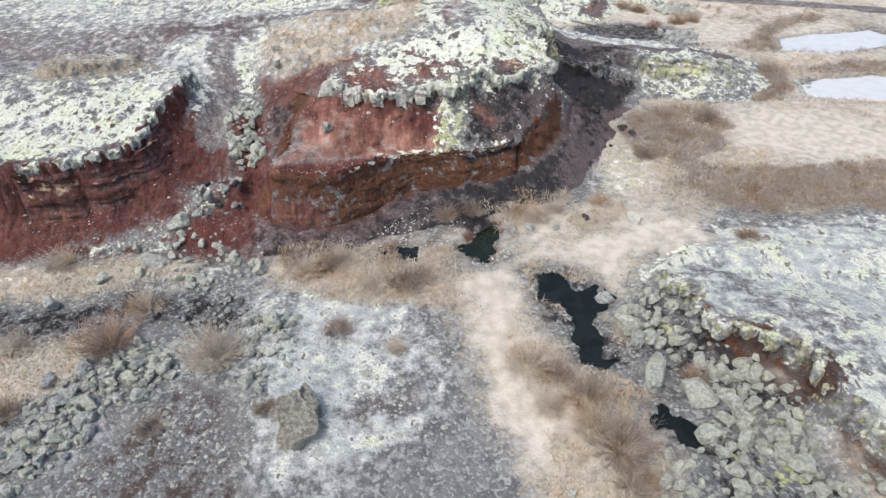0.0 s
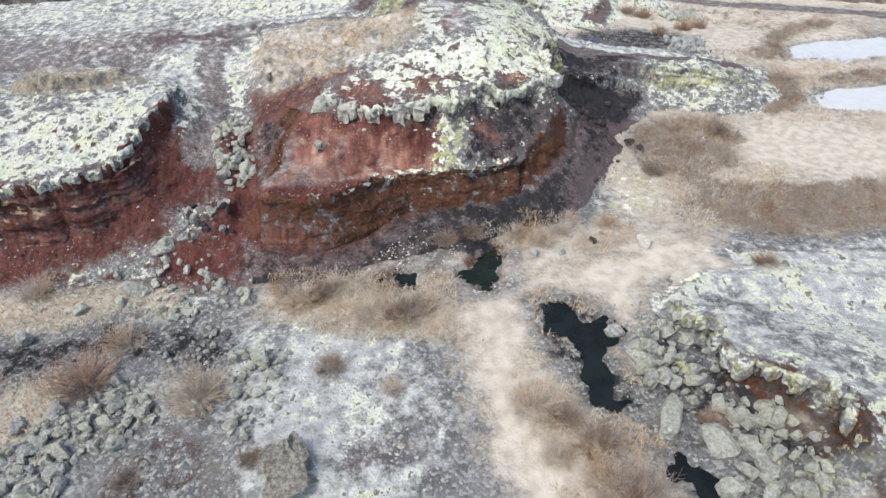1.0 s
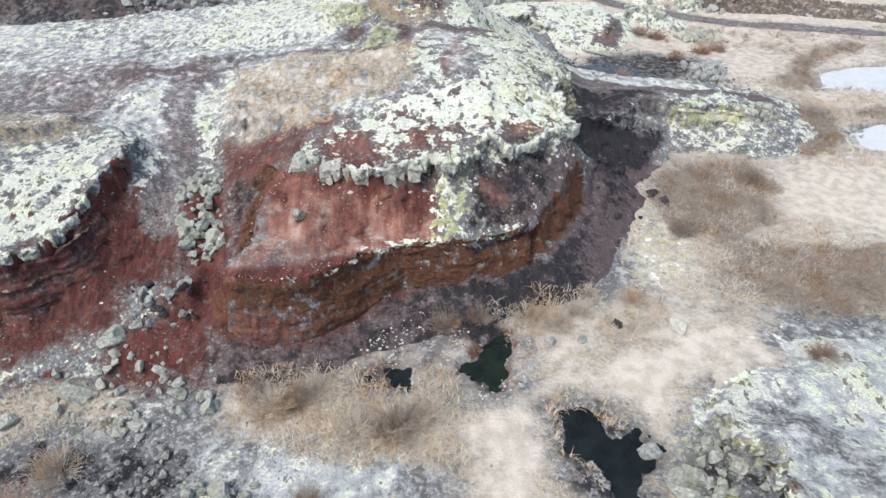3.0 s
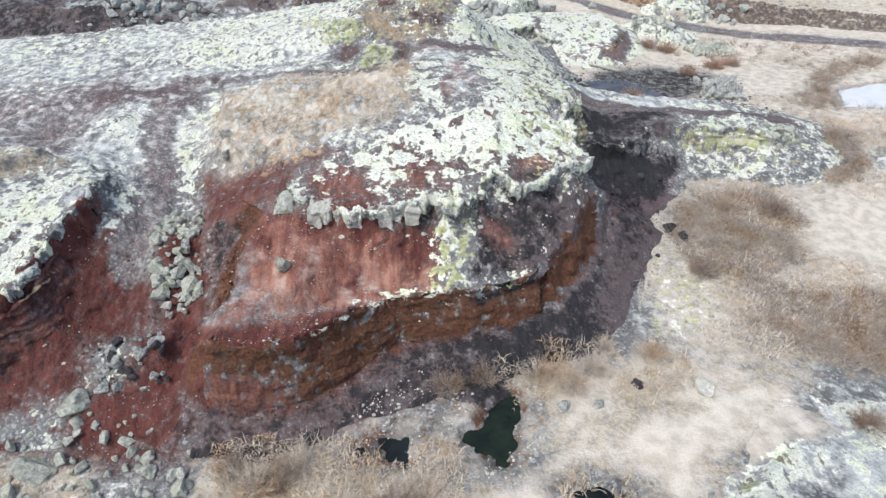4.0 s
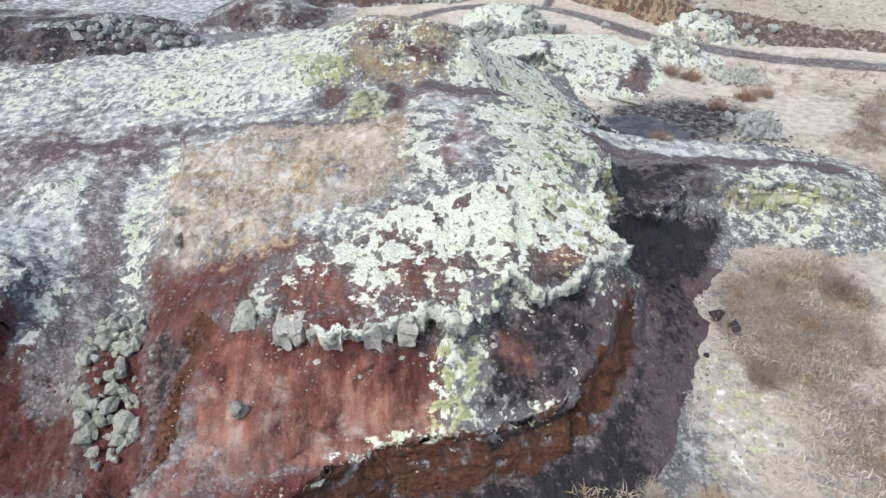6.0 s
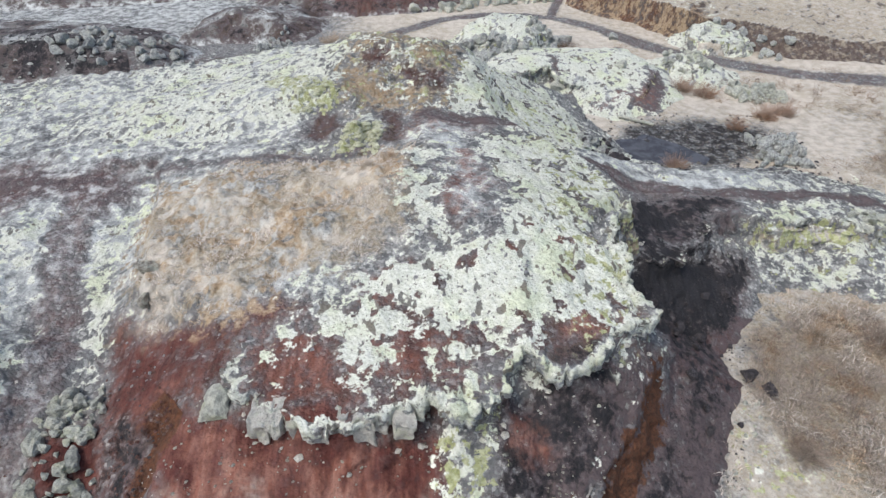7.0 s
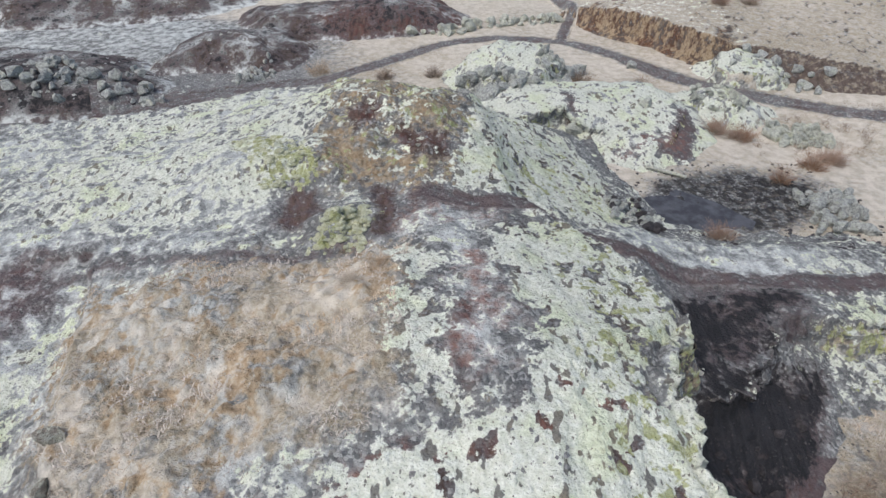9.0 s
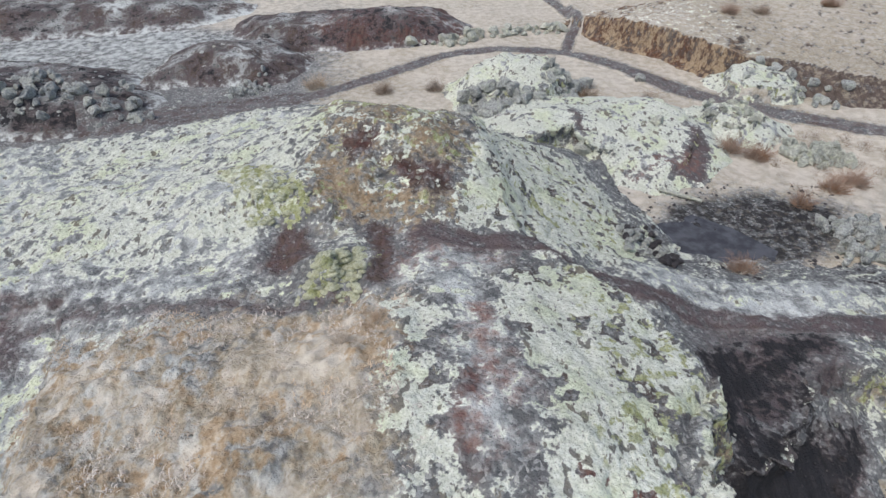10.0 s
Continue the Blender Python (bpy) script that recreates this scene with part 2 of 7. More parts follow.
def outline(x, y, rows):
    """Signed distance to a closed outline, inside positive, and the outline's other columns spread smoothly from its sides."""
    rows = np.asarray(rows, float)
    nearest = np.full(x.shape, 1e9)
    inside = np.zeros(x.shape, bool)
    total, sums = np.zeros(x.shape), [np.zeros(x.shape) for _ in range(rows.shape[1] - 2)]
    for a, b in zip(rows, np.roll(rows, -1, 0)):
        dx, dy = b[0] - a[0], b[1] - a[1]
        s = np.clip(((x - a[0]) * dx + (y - a[1]) * dy) / (dx * dx + dy * dy + 1e-12), 0, 1)
        far = (x - a[0] - s * dx) ** 2 + (y - a[1] - s * dy) ** 2
        nearest = np.minimum(nearest, far)
        if sums:
            w = 1 / (far + 0.04) ** 2
            total += w
            for n, column in enumerate(sums):
                column += w * (a[n + 2] + (b[n + 2] - a[n + 2]) * s)
        inside ^= ((a[1] > y) != (b[1] > y)) & (x < dx * (y - a[1]) / (dy if abs(dy) > 1e-9 else 1e-9) + a[0])
    d = np.sqrt(nearest)
    return (np.where(inside, d, -d), *[column / total for column in sums])


def bluff(x, y, rows, crown=0.0, reach=3.0, lip=0.35, ragged=0.35, seed=5):
    """A flat-topped rise: rows of x, y, height of the rim, height of the cliff under it and slope of the scree below."""
    wx = x + ragged * fbm(x, y, 1.6, 3, seed)
    wy = y + ragged * fbm(x, y, 1.6, 3, seed + 40)
    d, z, cliff, slope = outline(wx, wy, rows)
    top = z + crown * (1 - np.exp(-np.maximum(d, 0) / reach))
    out = np.maximum(-d, 0)
    drop = cliff * ease(out, 0.0, lip) + slope * np.maximum(out - 0.3 * lip, 0)
    return top - drop, d


def smooth_max(a, b, k=0.25):
    h = np.clip(0.5 + 0.5 * (a - b) / k, 0, 1)
    return b + (a - b) * h + k * h * (1 - h)


# rim of the crusted cap: x, y, rim height, cliff, slope of the scree
CAP = [(-45, 42, 3.0, 0, 0.2), (-22, 43, 3.6, 0, 0.2), (-13, 44.2, 3.9, 0, 0.3), (-11.6, 41.7, 4.2, 0.1, 0.45), (-10.3, 35.8, 4.2, 0.2, 0.5), (-8.2, 34.6, 4.7, 0.1, 0.5), (-5.9, 32.4, 5.1, 0.0, 0.28), (-5.4, 30.9, 5.0, 0.3, 0.2), (-4.3, 30.2, 4.9, 0.75, 0.3), (-3.0, 30.1, 4.9, 0.75, 0.75), (-1.6, 30.0, 4.85, 0.75, 0.85), (-0.3, 30.8, 4.9, 0.65, 0.85), (0.4, 30.0, 4.75, 0.65, 0.85), (1.6, 30.6, 4.9, 0.6, 0.85), (2.0, 31.9, 5.1, 0.6, 0.9), (3.6, 31.2, 5.0, 0.7, 0.9), (5.4, 32.6, 4.8, 0.5, 0.85), (6.6, 33.6, 4.3, 0.6, 0.8), (6.4, 35.8, 4.5, 1.1, 0.8), (5.9, 36.9, 5.0, 1.5, 0.8)]
FLANK = [(7.9, 39.8, 4.5, 1.0, 0.75), (7.8, 42.0, 3.9, 0.3, 0.6), (6.2, 44.9, 3.75, 0.05, 0.3), (3.6, 46.6, 4.7, 0, 0.35), (3.9, 50, 4.1, 0, 0.6), (3.6, 53, 4.3, 0, 0.6), (2.6, 55.6, 4.7, 0, 0.6), (2.6, 90, 4.7, 0, 0.6), (-45, 90, 3, 0, 0.3)]
# lip of the red ledge below the cap
LEDGE = [(-60, 90, 4, 0, 0.45), (-60, 35, 4, 0, 0.45), (-9.4, 33, 4.3, 0.0, 0.42), (-6.9, 30.6, 4.5, 0.2, 0.42), (-7.4, 29.2, 4.0, 0.35, 0.42), (-7.6, 27.8, 3.4, 0.4, 0.45), (-7.8, 26.4, 3.3, 0.7, 0.5), (-8.6, 25.2, 2.9, 1.5, 0.5), (-7.8, 24.6, 3.4, 2.3, 0.5), (-6.3, 24.6, 3.1, 2.4, 0.45), (-4.8, 25.1, 2.95, 2.3, 0.4), (-3.2, 26.4, 2.8, 1.9, 0.34), (-1.6, 27.3, 2.5, 1.6, 0.36), (0.5, 27.7, 2.4, 1.3, 0.4), (2.7, 28.2, 2.2, 1.05, 0.5), (4.5, 29.0, 2.3, 0.95, 0.56), (6.1, 31.2, 2.3, 0.9, 0.65), (7.5, 33.4, 2.5, 0.7, 0.82), (8.2, 36.0, 3.0, 0.2, 0.76), (12, 44, 3.4, 0, 0.6), (12, 90, 3, 0, 0.6)]
# far side of the massif
CREST = [(-45, 56, 1.8, 0, 0.4), (-22, 56.8, 3.0, 0, 0.45), (-16, 57.1, 3.75, 0, 0.5), (-12, 57.6, 4.4, 0, 0.5), (-8, 58, 4.9, 0, 0.5), (-5.6, 57.6, 5.3, 0.1, 0.5), (-1.6, 56.0, 6.0, 0.2, 0.6), (0.9, 55.7, 5.4, 0.2, 0.6), (2.4, 56.0, 4.4, 0.1, 0.6), (10, 50, 4, 0, 0.5), (30, 15, 4, 0, 0.5), (-45, 15, 4, 0, 0.5)]
LEFT = [(-60, 26, 3.2, 1.4, 0.8), (-21.4, 25.2, 3.65, 2.6, 0.6), (-18.7, 25.2, 3.75, 2.6, 0.6), (-16.6, 25.4, 3.7, 2.3, 0.6), (-15.4, 27.0, 3.95, 1.5, 0.6), (-15.0, 29.6, 4.6, 1.1, 0.6), (-14.3, 31.4, 5.0, 1.1, 0.55), (-14.4, 33.4, 4.75, 0.7, 0.5), (-17.5, 34.6, 4.7, 0.1, 0.3), (-23, 36, 4.5, 0.1, 0.3), (-60, 38, 3.6, 0, 0.3)]
GULLY = [(-16.5, 25.8, 1.3, 0, 0.5), (-10.4, 25.4, 1.25, 0, 0.55), (-9.7, 31, 2.3, 0, 0.4), (-9.6, 36, 3.2, 0, 0.4), (-11, 44, 4.0, 0, 0.4), (-18, 44, 4.1, 0, 0.4), (-18, 39, 4.0, 0, 0.4), (-18, 34, 2.8, 0, 0.4)]
SHELF = [(7.2, 39.4, 3.7, 0.9, 0.5), (8.3, 38.2, 2.95, 1.2, 0.55), (10.0, 39.2, 2.45, 1.1, 0.55), (11.9, 40.7, 1.9, 0.8, 0.5), (12.5, 42.0, 2.1, 0.5, 0.5), (13.2, 42.4, 2.1, 0.6, 0.5), (14.9, 42.5, 1.8, 1.2, 0.4), (17.4, 42.9, 1.4, 0.9, 0.3), (19.4, 43.1, 1.3, 0.8, 0.3), (20.6, 42.3, 0.9, 0.4, 0.3), (22.6, 43.2, 0.5, 0.2, 0.3), (23.2, 46, 0.4, 0.1, 0.3), (20, 47.8, 0.7, 0.1, 0.4), (14, 47.0, 1.5, 0.1, 0.45), (9.5, 47.3, 2.2, 0.2, 0.5), (4, 48.5, 3.8, 0.1, 0.5)]
NEAR = [(9.7, 20.2, 0.4, 0.3, 0.4), (11.1, 18.5, 1.2, 0.9, 0.45), (10.6, 16.7, 1.35, 1.0, 0.45), (11.9, 15.6, 1.5, 1.1, 0.45), (13.3, 14.9, 1.6, 1.1, 0.5), (14.0, 13.8, 1.85, 1.2, 0.5), (13.2, 12.4, 1.9, 1.1, 0.5), (14.4, 11.4, 1.7, 0.9, 0.5), (15.5, 8, 1.8, 0.9, 0.5), (18, 4, 1.6, 0.3, 0.3), (28, 3, 1, 0.1, 0.2), (28, 18, 0.4, 0, 0.2), (21, 21.4, 0.1, 0, 0.2), (15.4, 21.8, 0.3, 0, 0.25), (12.4, 21.5, 0.3, 0, 0.25)]
KNOLL = [(4.6, 59.6, 0.9, 0.5, 0.4), (6.6, 61.6, 1.3, 1.0, 0.4), (8.4, 62.4, 1.4, 1.1, 0.4), (9.4, 61.4, 1.0, 0.7, 0.4), (11.3, 59.8, 0.5, 0.1, 0.3), (13.4, 58.8, 0.3, 0.1, 0.35), (15.2, 59.8, 0.35, 0.2, 0.4), (16.2, 62, 0.6, 0.25, 0.42), (16.4, 64.8, 0.8, 0.2, 0.42), (15.8, 66.6, 0.9, 0.3, 0.5), (12.5, 67.6, 0.8, 0.2, 0.5), (8, 67.4, 0.9, 0.2, 0.4), (5, 66.5, 0.9, 0.2, 0.4), (3, 64, 0.5, 0.1, 0.4)]
TOR = [(2.6, 69, 0.5, 0.5, 0.6), (4.5, 67.8, 1.0, 0.6, 0.6), (7.8, 68.0, 1.3, 0.5, 0.6), (9.6, 69.6, 1.4, 0.8, 0.7), (8.9, 72.4, 1.8, 0.5, 0.7), (5.4, 73.2, 1.9, 0.3, 0.6), (3.2, 71.6, 1.3, 0.5, 0.6)]
HEAP = [(18.6, 65.2, 0.3, 0.5, 0.5), (21, 64.2, 0.4, 0.4, 0.5), (22.6, 65.4, 0.3, 0.3, 0.5), (21.4, 67.2, 0.3, 0.2, 0.5), (19, 67, 0.3, 0.3, 0.5)]
CRAG = [(22.4, 70.0, 0.2, 0.7, 0.6), (24.2, 69.2, 0.4, 0.9, 0.6), (26.4, 69.4, 0.3, 0.6, 0.6), (27.0, 71.4, 0.3, 0.2, 0.4), (25.0, 73.6, 0.7, 0.2, 0.4), (23.2, 73.0, 0.7, 0.6, 0.6)]
SCARP = [(14.4, 88, -0.3, 0.3, 0.5), (15.9, 84.4, 0.9, 1.3, 0.6), (17.9, 81.6, 1.35, 1.7, 0.6), (20.6, 79.2, 1.3, 1.7, 0.6), (21.5, 76.8, 1.35, 1.7, 0.6), (23.2, 73.8, 1.5, 1.8, 0.6), (24.6, 73.4, 0.9, 1.0, 0.5), (27.6, 73.6, 0.75, 0.1, 0.5), (30.6, 70.8, 0.8, 0.1, 0.5), (34, 69, 0.5, 0.1, 0.45), (60, 60, 0.2, 0.1, 0.3), (90, 90, 0, 0, 0.1), (40, 120, -0.6, 0, 0.1), (16, 104, -0.8, 0, 0.1)]
BANK = [(-14.6, 84.6, 0.6, 0, 0.55), (-9.9, 84.8, 0.5, 0, 0.55), (-5.9, 85.2, 1.15, 0, 0.6), (-2.8, 85.5, 1.3, 0, 0.6), (0.2, 86.2, 0.7, 0, 0.55), (3.0, 87.6, -0.4, 0, 0.4), (0, 91, 0.2, 0, 0.4), (-8, 91, 0.1, 0, 0.3), (-17, 90, 0.0, 0, 0.4)]
MIDBANK = [(-22.4, 75.2, -0.2, 0, 0.5), (-20.4, 76.6, 0.5, 0, 0.55), (-17.8, 77.4, 1.0, 0, 0.6), (-15, 76.8, 0.85, 0, 0.6), (-13.1, 75.9, 0.1, 0, 0.5), (-12.2, 79, 0.1, 0, 0.4), (-14, 82.4, 0.3, 0, 0.4), (-19.5, 81.5, 0.4, 0, 0.4)]
FARLEFT = [(-60, 70, 1.7, 0.1, 0.5), (-31, 69, 1.6, 0.1, 0.6), (-26, 68, 1.1, 0.1, 0.6), (-22.8, 68.8, 0.7, 0.1, 0.6), (-21.8, 71, 0.6, 0.2, 0.5), (-27, 75, 0.8, 0, 0.4), (-34, 77, 0.8, 0, 0.4), (-60, 80, 0.8, 0, 0.4)]
RIDGE = [(-70, 91, 1.2, 0.2, 0.5), (-41, 89.6, 0.9, 0.2, 0.5), (-30, 91.6, 0.7, 0.2, 0.4), (-25, 92, 0.4, 0, 0.4), (-21, 95, 0, 0, 0.3), (-27, 101, 0.2, 0, 0.3), (-70, 104, 0.5, 0, 0.3)]
# outlines of the still water
SPRING = [(0.8, 22.9), (1.2, 22.4), (1.6, 21.9), (2.6, 22.4), (2.9, 23.0), (2.6, 23.8), (2.7, 24.8), (2.0, 25.2), (1.4, 24.9), (1.5, 24.0), (1.2, 23.6)]
SEEP = [(-2.9, 22.5), (-2.3, 23.1), (-1.8, 23.1), (-1.0, 22.8), (-1.1, 22.0), (-1.8, 22.0), (-2.2, 22.5)]
TARN = [(4.4, 20.6), (5.4, 20.8), (6.0, 19.8), (7.1, 19.6), (7.4, 18.7), (6.7, 18.3), (6.3, 17.3), (6.9, 16.7), (6.5, 15.8), (7.4, 15.6), (7.2, 15.0), (5.0, 15.3), (5.4, 16.8), (5.3, 18.4), (4.4, 19.2)]
SUMP = [(7.0, 13.4), (7.8, 13.2), (8.9, 12.2), (9.2, 11.3), (8.6, 11.2), (7.9, 11.9), (7.1, 12.7)]
CRATER = [(11.0, 53.8), (11.4, 51.6), (13.0, 50.6), (15.2, 50.8), (16.2, 52.0), (14.8, 53.4), (13.6, 54.4), (12.0, 54.6)]
LAGOON = [(26.6, 40.8), (27.4, 42.4), (29.6, 43.2), (40, 44.2), (46, 41), (38, 38.6), (31, 39.2), (28.2, 39.8)]
MERE = [(29.4, 49.4), (30.4, 52.0), (34, 53.2), (40, 54), (41, 51), (36.5, 49.2), (33.5, 48.6)]
PONDS = [(SPRING, -0.5, 0.5), (SEEP, -0.33, 0.3), (TARN, -0.36, 0.5), (SUMP, -0.28, 0.4), (CRATER, -0.52, 0.3), (LAGOON, -0.62, 0.3), (MERE, -0.66, 0.3)]


def ground_height(x, y):
    z = -0.15 - 0.3 * ease(x, 4, 22) * ease(y, 14, 32) - 0.7 * ease(y, 52, 84) * (1 - 0.6 * ease(x, 10, 40))
    z = z - 0.3 * bell(x, y, 10.5, 28.8, 3.5, 3) - 0.4 * bell(x, y, 25, 60, 6, 6)
    z = z + 0.10 * fbm(x, y, 5.0, 3, 11) + 0.05 * fbm(x, y, 0.9, 3, 14) * ease(110 - y, 0, 30)
    z = z + 0.35 * bell(x, y, -5.2, 12.6, 2.2, 1.6) + 0.25 * bell(x, y, -17, 16, 5, 3)
    z = z - 0.15 * bell(x, y, 16, 53, 6, 4)
    for rows, level, depth in PONDS:
        cx, cy = np.mean(rows, 0)
        r = max(math.hypot(p[0] - cx, p[1] - cy) for p in rows) + 3
        near = (x - cx) ** 2 + (y - cy) ** 2 < r * r
        if near.any():
            nx, ny = x[near], y[near]
            d = outline(nx + 0.5 * fbm(nx, ny, 1.2, 3, 31), ny + 0.5 * fbm(nx, ny, 1.2, 3, 37), rows)[0]
            bed = level + np.where(d > 0, -depth * ease(d, 0, 0.7), np.minimum(-d * 0.55, 9))
            if cx < 12:
                bed = bed + 0.30 * fbm(nx, ny, 0.8, 4, 41) * ease(d, -0.9, -0.1) * ease(0.9 - d, 0, 0.9)
            z[near] = np.minimum(z[near], bed)
    return z


def plateau(x, y):
    z = 4.4 + 2.05 * bell(x, y, -0.3, 39.5, 8.0, 8.5) + 2.1 * bell(x, y, -0.6, 52.6, 4.6, 4.0) + 0.9 * bell(x, y, -6, 51, 5, 5)
    z = z - 0.055 * np.maximum(-9 - x, 0) - 0.25 * bell(x, y, -4, 46.2, 6, 1.2)
    z = z + 0.75 * bell(x, y, -3.2, 44.2, 1.3, 1.0) * (1 + 0.5 * fbm(x, y, 0.7, 2, 29)) + 0.6 * bell(x, y, -6.0, 48.6, 2.4, 1.1)
    z = z + 0.75 * bell(x, y, -1.5, 51, 4, 4.5) * fbm(x, y, 1.5, 4, 27) + 0.3 * bell(x, y, -6, 48.5, 3, 2) * fbm(x, y, 0.9, 3, 28)
    z = z - 0.75 * bell(x, y, -3.3, 43.0, 2.3, 2.0) + 0.8 * bell(x, y, -4.3, 55.2, 2.6, 2.2) + 0.5 * bell(x, y, -14.3, 49.2, 5, 4)
    z = z + 0.4 * bell(x, y, 2.3, 36, 2.2, 3.4) + 0.35 * bell(x, y, 0.6, 48.4, 2.2, 2.2) + 0.5 * bell(x, y, 8.8, 42.6, 1.6, 1.5)
    return z + 0.12 * fbm(x, y, 3.0, 3, 21)


def massif_height(x, y):
    cap, cap_d = bluff(x, y, CAP + FLANK, 0, 1, 0.22, 0.3, 51)
    ledge, ledge_d = bluff(x, y, LEDGE, 0, 1, 0.6, 0.22, 61)
    crest, _ = bluff(x, y, CREST, 0, 1, 0.8, 0.3, 71)
    # inside an outline nothing is cut away
    z = plateau(x, y)
    z = np.where(cap_d > 0, np.minimum(z, cap + 1.2 * cap_d), np.minimum(z, cap))
    # the dusty hump on the ledge's nose
    z = z + 0.7 * bell(x, y, -5.4, 27.2, 1.4, 1.3) + 0.45 * bell(x, y, -7.1, 25.3, 1.0, 0.9)
    front = ease(30.2 - y, 0, 1.2) * ease(x, -9.4, -8.4) * ease(2.4 - ledge_d, 0, 1.4) * (ledge_d > 0)
    z = z + front * np.maximum(ledge - z, 0)
    z = np.where(ledge_d > 0, z, np.minimum(z, ledge))
    z = np.minimum(z, np.where(_ > 0, 99, crest))
    left, _ = bluff(x, y, LEFT, 0.25, 4, 0.3, 0.35, 81)
    left = left + 0.7 * ease(bell(x, y, -20.5, 34.4, 3.4, 1.1), 0.25, 0.6)
    gully, _ = bluff(x, y, GULLY, 0, 1, 0.3, 0.3, 85)
    shelf, _ = bluff(x, y, SHELF, 0, 3, 0.35, 0.4, 91)
    z = smooth_max(z, left, 0.2)
    z = smooth_max(z, gully, 0.3)
    z = z + 0.85 * bell(x, y, -11.3, 29.9, 0.9, 2.0) + 0.65 * bell(x, y, -11.3, 25.9, 1.1, 0.7)
    return smooth_max(z, shelf, 0.2)


def rough(x, y, z, amount=1.0):
    rills = 0.07 * fbm(x + 0.35 * fbm(x, y, 2.0, 2, 105), 0.22 * y, 0.45, 3, 103)
    return z + amount * (0.15 * fbm(x, y, 1.3, 3, 101) + 0.10 * fbm(x, y, 0.42, 3, 111) + rills)


FORMS = [(NEAR, -0.45, 121), (KNOLL, 0.35, 131), (TOR, 0.5, 141), (HEAP, 0.2, 151), (SCARP, 0.0, 161), (CRAG, 0.3, 211), (BANK, 0.2, 171), (MIDBANK, 0.3, 181), (FARLEFT, 0.3, 191), (RIDGE, 0.2, 201)]

# ---- what covers the land: plan outlines of each cover ----
GRASSY = [(-11.9, 42.6), (-8.3, 42.6), (-3.5, 42.6), (-0.9, 43.0), (-1.2, 39.3), (-0.2, 37.4), (-1.6, 35.9), (-3.7, 35.2), (-5.0, 34.4), (-6.6, 33.7), (-8.2, 33.9), (-9.4, 34.2), (-10.8, 35.9), (-11.8, 38.5), (-12.0, 40.4)]
CAPMOSS = [(1.7, 43.4), (2.6, 44.4), (4.6, 45.0), (6.2, 44.0), (7.6, 40.0), (5.4, 36.6), (7.2, 36.6), (6.6, 33.2), (4.2, 31.4), (1.9, 31.4), (1.4, 30.0), (0.0, 29.8), (-1.9, 29.6), (-3.6, 29.7), (-5.2, 30.2), (-5.6, 31.6), (-4.8, 32.8), (-2.9, 33.9), (-0.8, 35.2), (1.9, 36.0), (2.8, 37.3)]
STRIPE = [(-1.2, 43.6), (-1.2, 46.6), (1.9, 46.1), (2.8, 44.6), (1.7, 43.3), (1.7, 39.7), (2.4, 38.6), (2.0, 37.2), (0.8, 36.6), (0.3, 38.0), (0.2, 41.9), (-0.3, 43.2)]
CAPRED = [(-5.4, 32.3), (-4.3, 33.2), (-3.3, 32.6), (-2.3, 31.1), (-1.9, 30.1), (-3.3, 30.1), (-5.0, 30.6)]
CAPRED_SMALL = [(-1.4, 32.8), (-0.2, 32.8), (-0.2, 30.8), (-0.9, 30.7)]
STRIPE_RED = [(0.2, 39.4), (0.9, 39.0), (1.2, 37.2), (0.7, 36.0), (0.3, 37.4)]
CAPBROWN = [(3.2, 32.9), (4.6, 33.4), (5.6, 33.0), (4.3, 31.2), (3.0, 31.2)]
REDFACE = [(-6.7, 31.0), (-5.2, 30.5), (-1.5, 30.2), (0.4, 30.2), (0.4, 27.8), (-1.3, 27.2), (-4.1, 26.3), (-5.3, 27.0), (-7.5, 27.6), (-7.8, 29.8)]
YELSTRIP = [(0.1, 30.2), (1.7, 30.4), (1.6, 29.4), (0.8, 27.7), (-0.2, 27.6)]
DARKFACE = [(1.9, 31.2), (5.4, 32.4), (5.2, 30.4), (3.9, 28.9), (0.7, 27.6), (1.3, 28.8)]
CHARCOAL = [(-0.8, 25.9), (1.7, 27.0), (4.7, 28.3), (7.0, 29.0), (6.2, 26.9), (3.6, 25.8), (0.4, 25.3)]
ORANGE = [(-0.5, 27.2), (2.5, 28.0), (4.6, 29.2), (6.2, 31.6), (7.3, 33.4), (7.5, 31.8), (5.6, 29.2), (2.6, 27.4), (0.0, 26.4)]
REDWALL = [(-8.6, 25.6), (-5.1, 26.0), (-2.7, 27.1), (0.5, 27.6), (1.0, 26.9), (-1.5, 25.5), (-3.8, 24.1), (-6.4, 23.0), (-8.9, 23.4), (-10.0, 25.3)]
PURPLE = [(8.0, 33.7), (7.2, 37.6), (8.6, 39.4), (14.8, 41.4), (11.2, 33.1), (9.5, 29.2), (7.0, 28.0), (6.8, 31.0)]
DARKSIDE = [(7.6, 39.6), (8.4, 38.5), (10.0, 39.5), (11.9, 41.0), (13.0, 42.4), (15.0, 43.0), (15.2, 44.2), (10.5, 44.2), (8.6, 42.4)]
BROWNGRASS = [(12.0, 34.6), (12.9, 37.1), (15.5, 38.6), (18.3, 38.6), (19.6, 35.6), (18.4, 32.6), (15.1, 31.6), (12.2, 31.7)]
UPPEREAST = [(8.4, 42.3), (7.8, 39.6), (8.5, 39.4), (11.5, 40.8), (15.1, 42.7), (16.0, 44.7), (16.3, 46.2), (13.7, 46.4), (10.6, 45.4)]
EASTCLIFF = [(15.2, 44.2), (15.0, 42.6), (15.8, 41.4), (15.0, 39.6), (17.1, 39.2), (22, 40.0), (23, 44.2), (18, 44.2)]
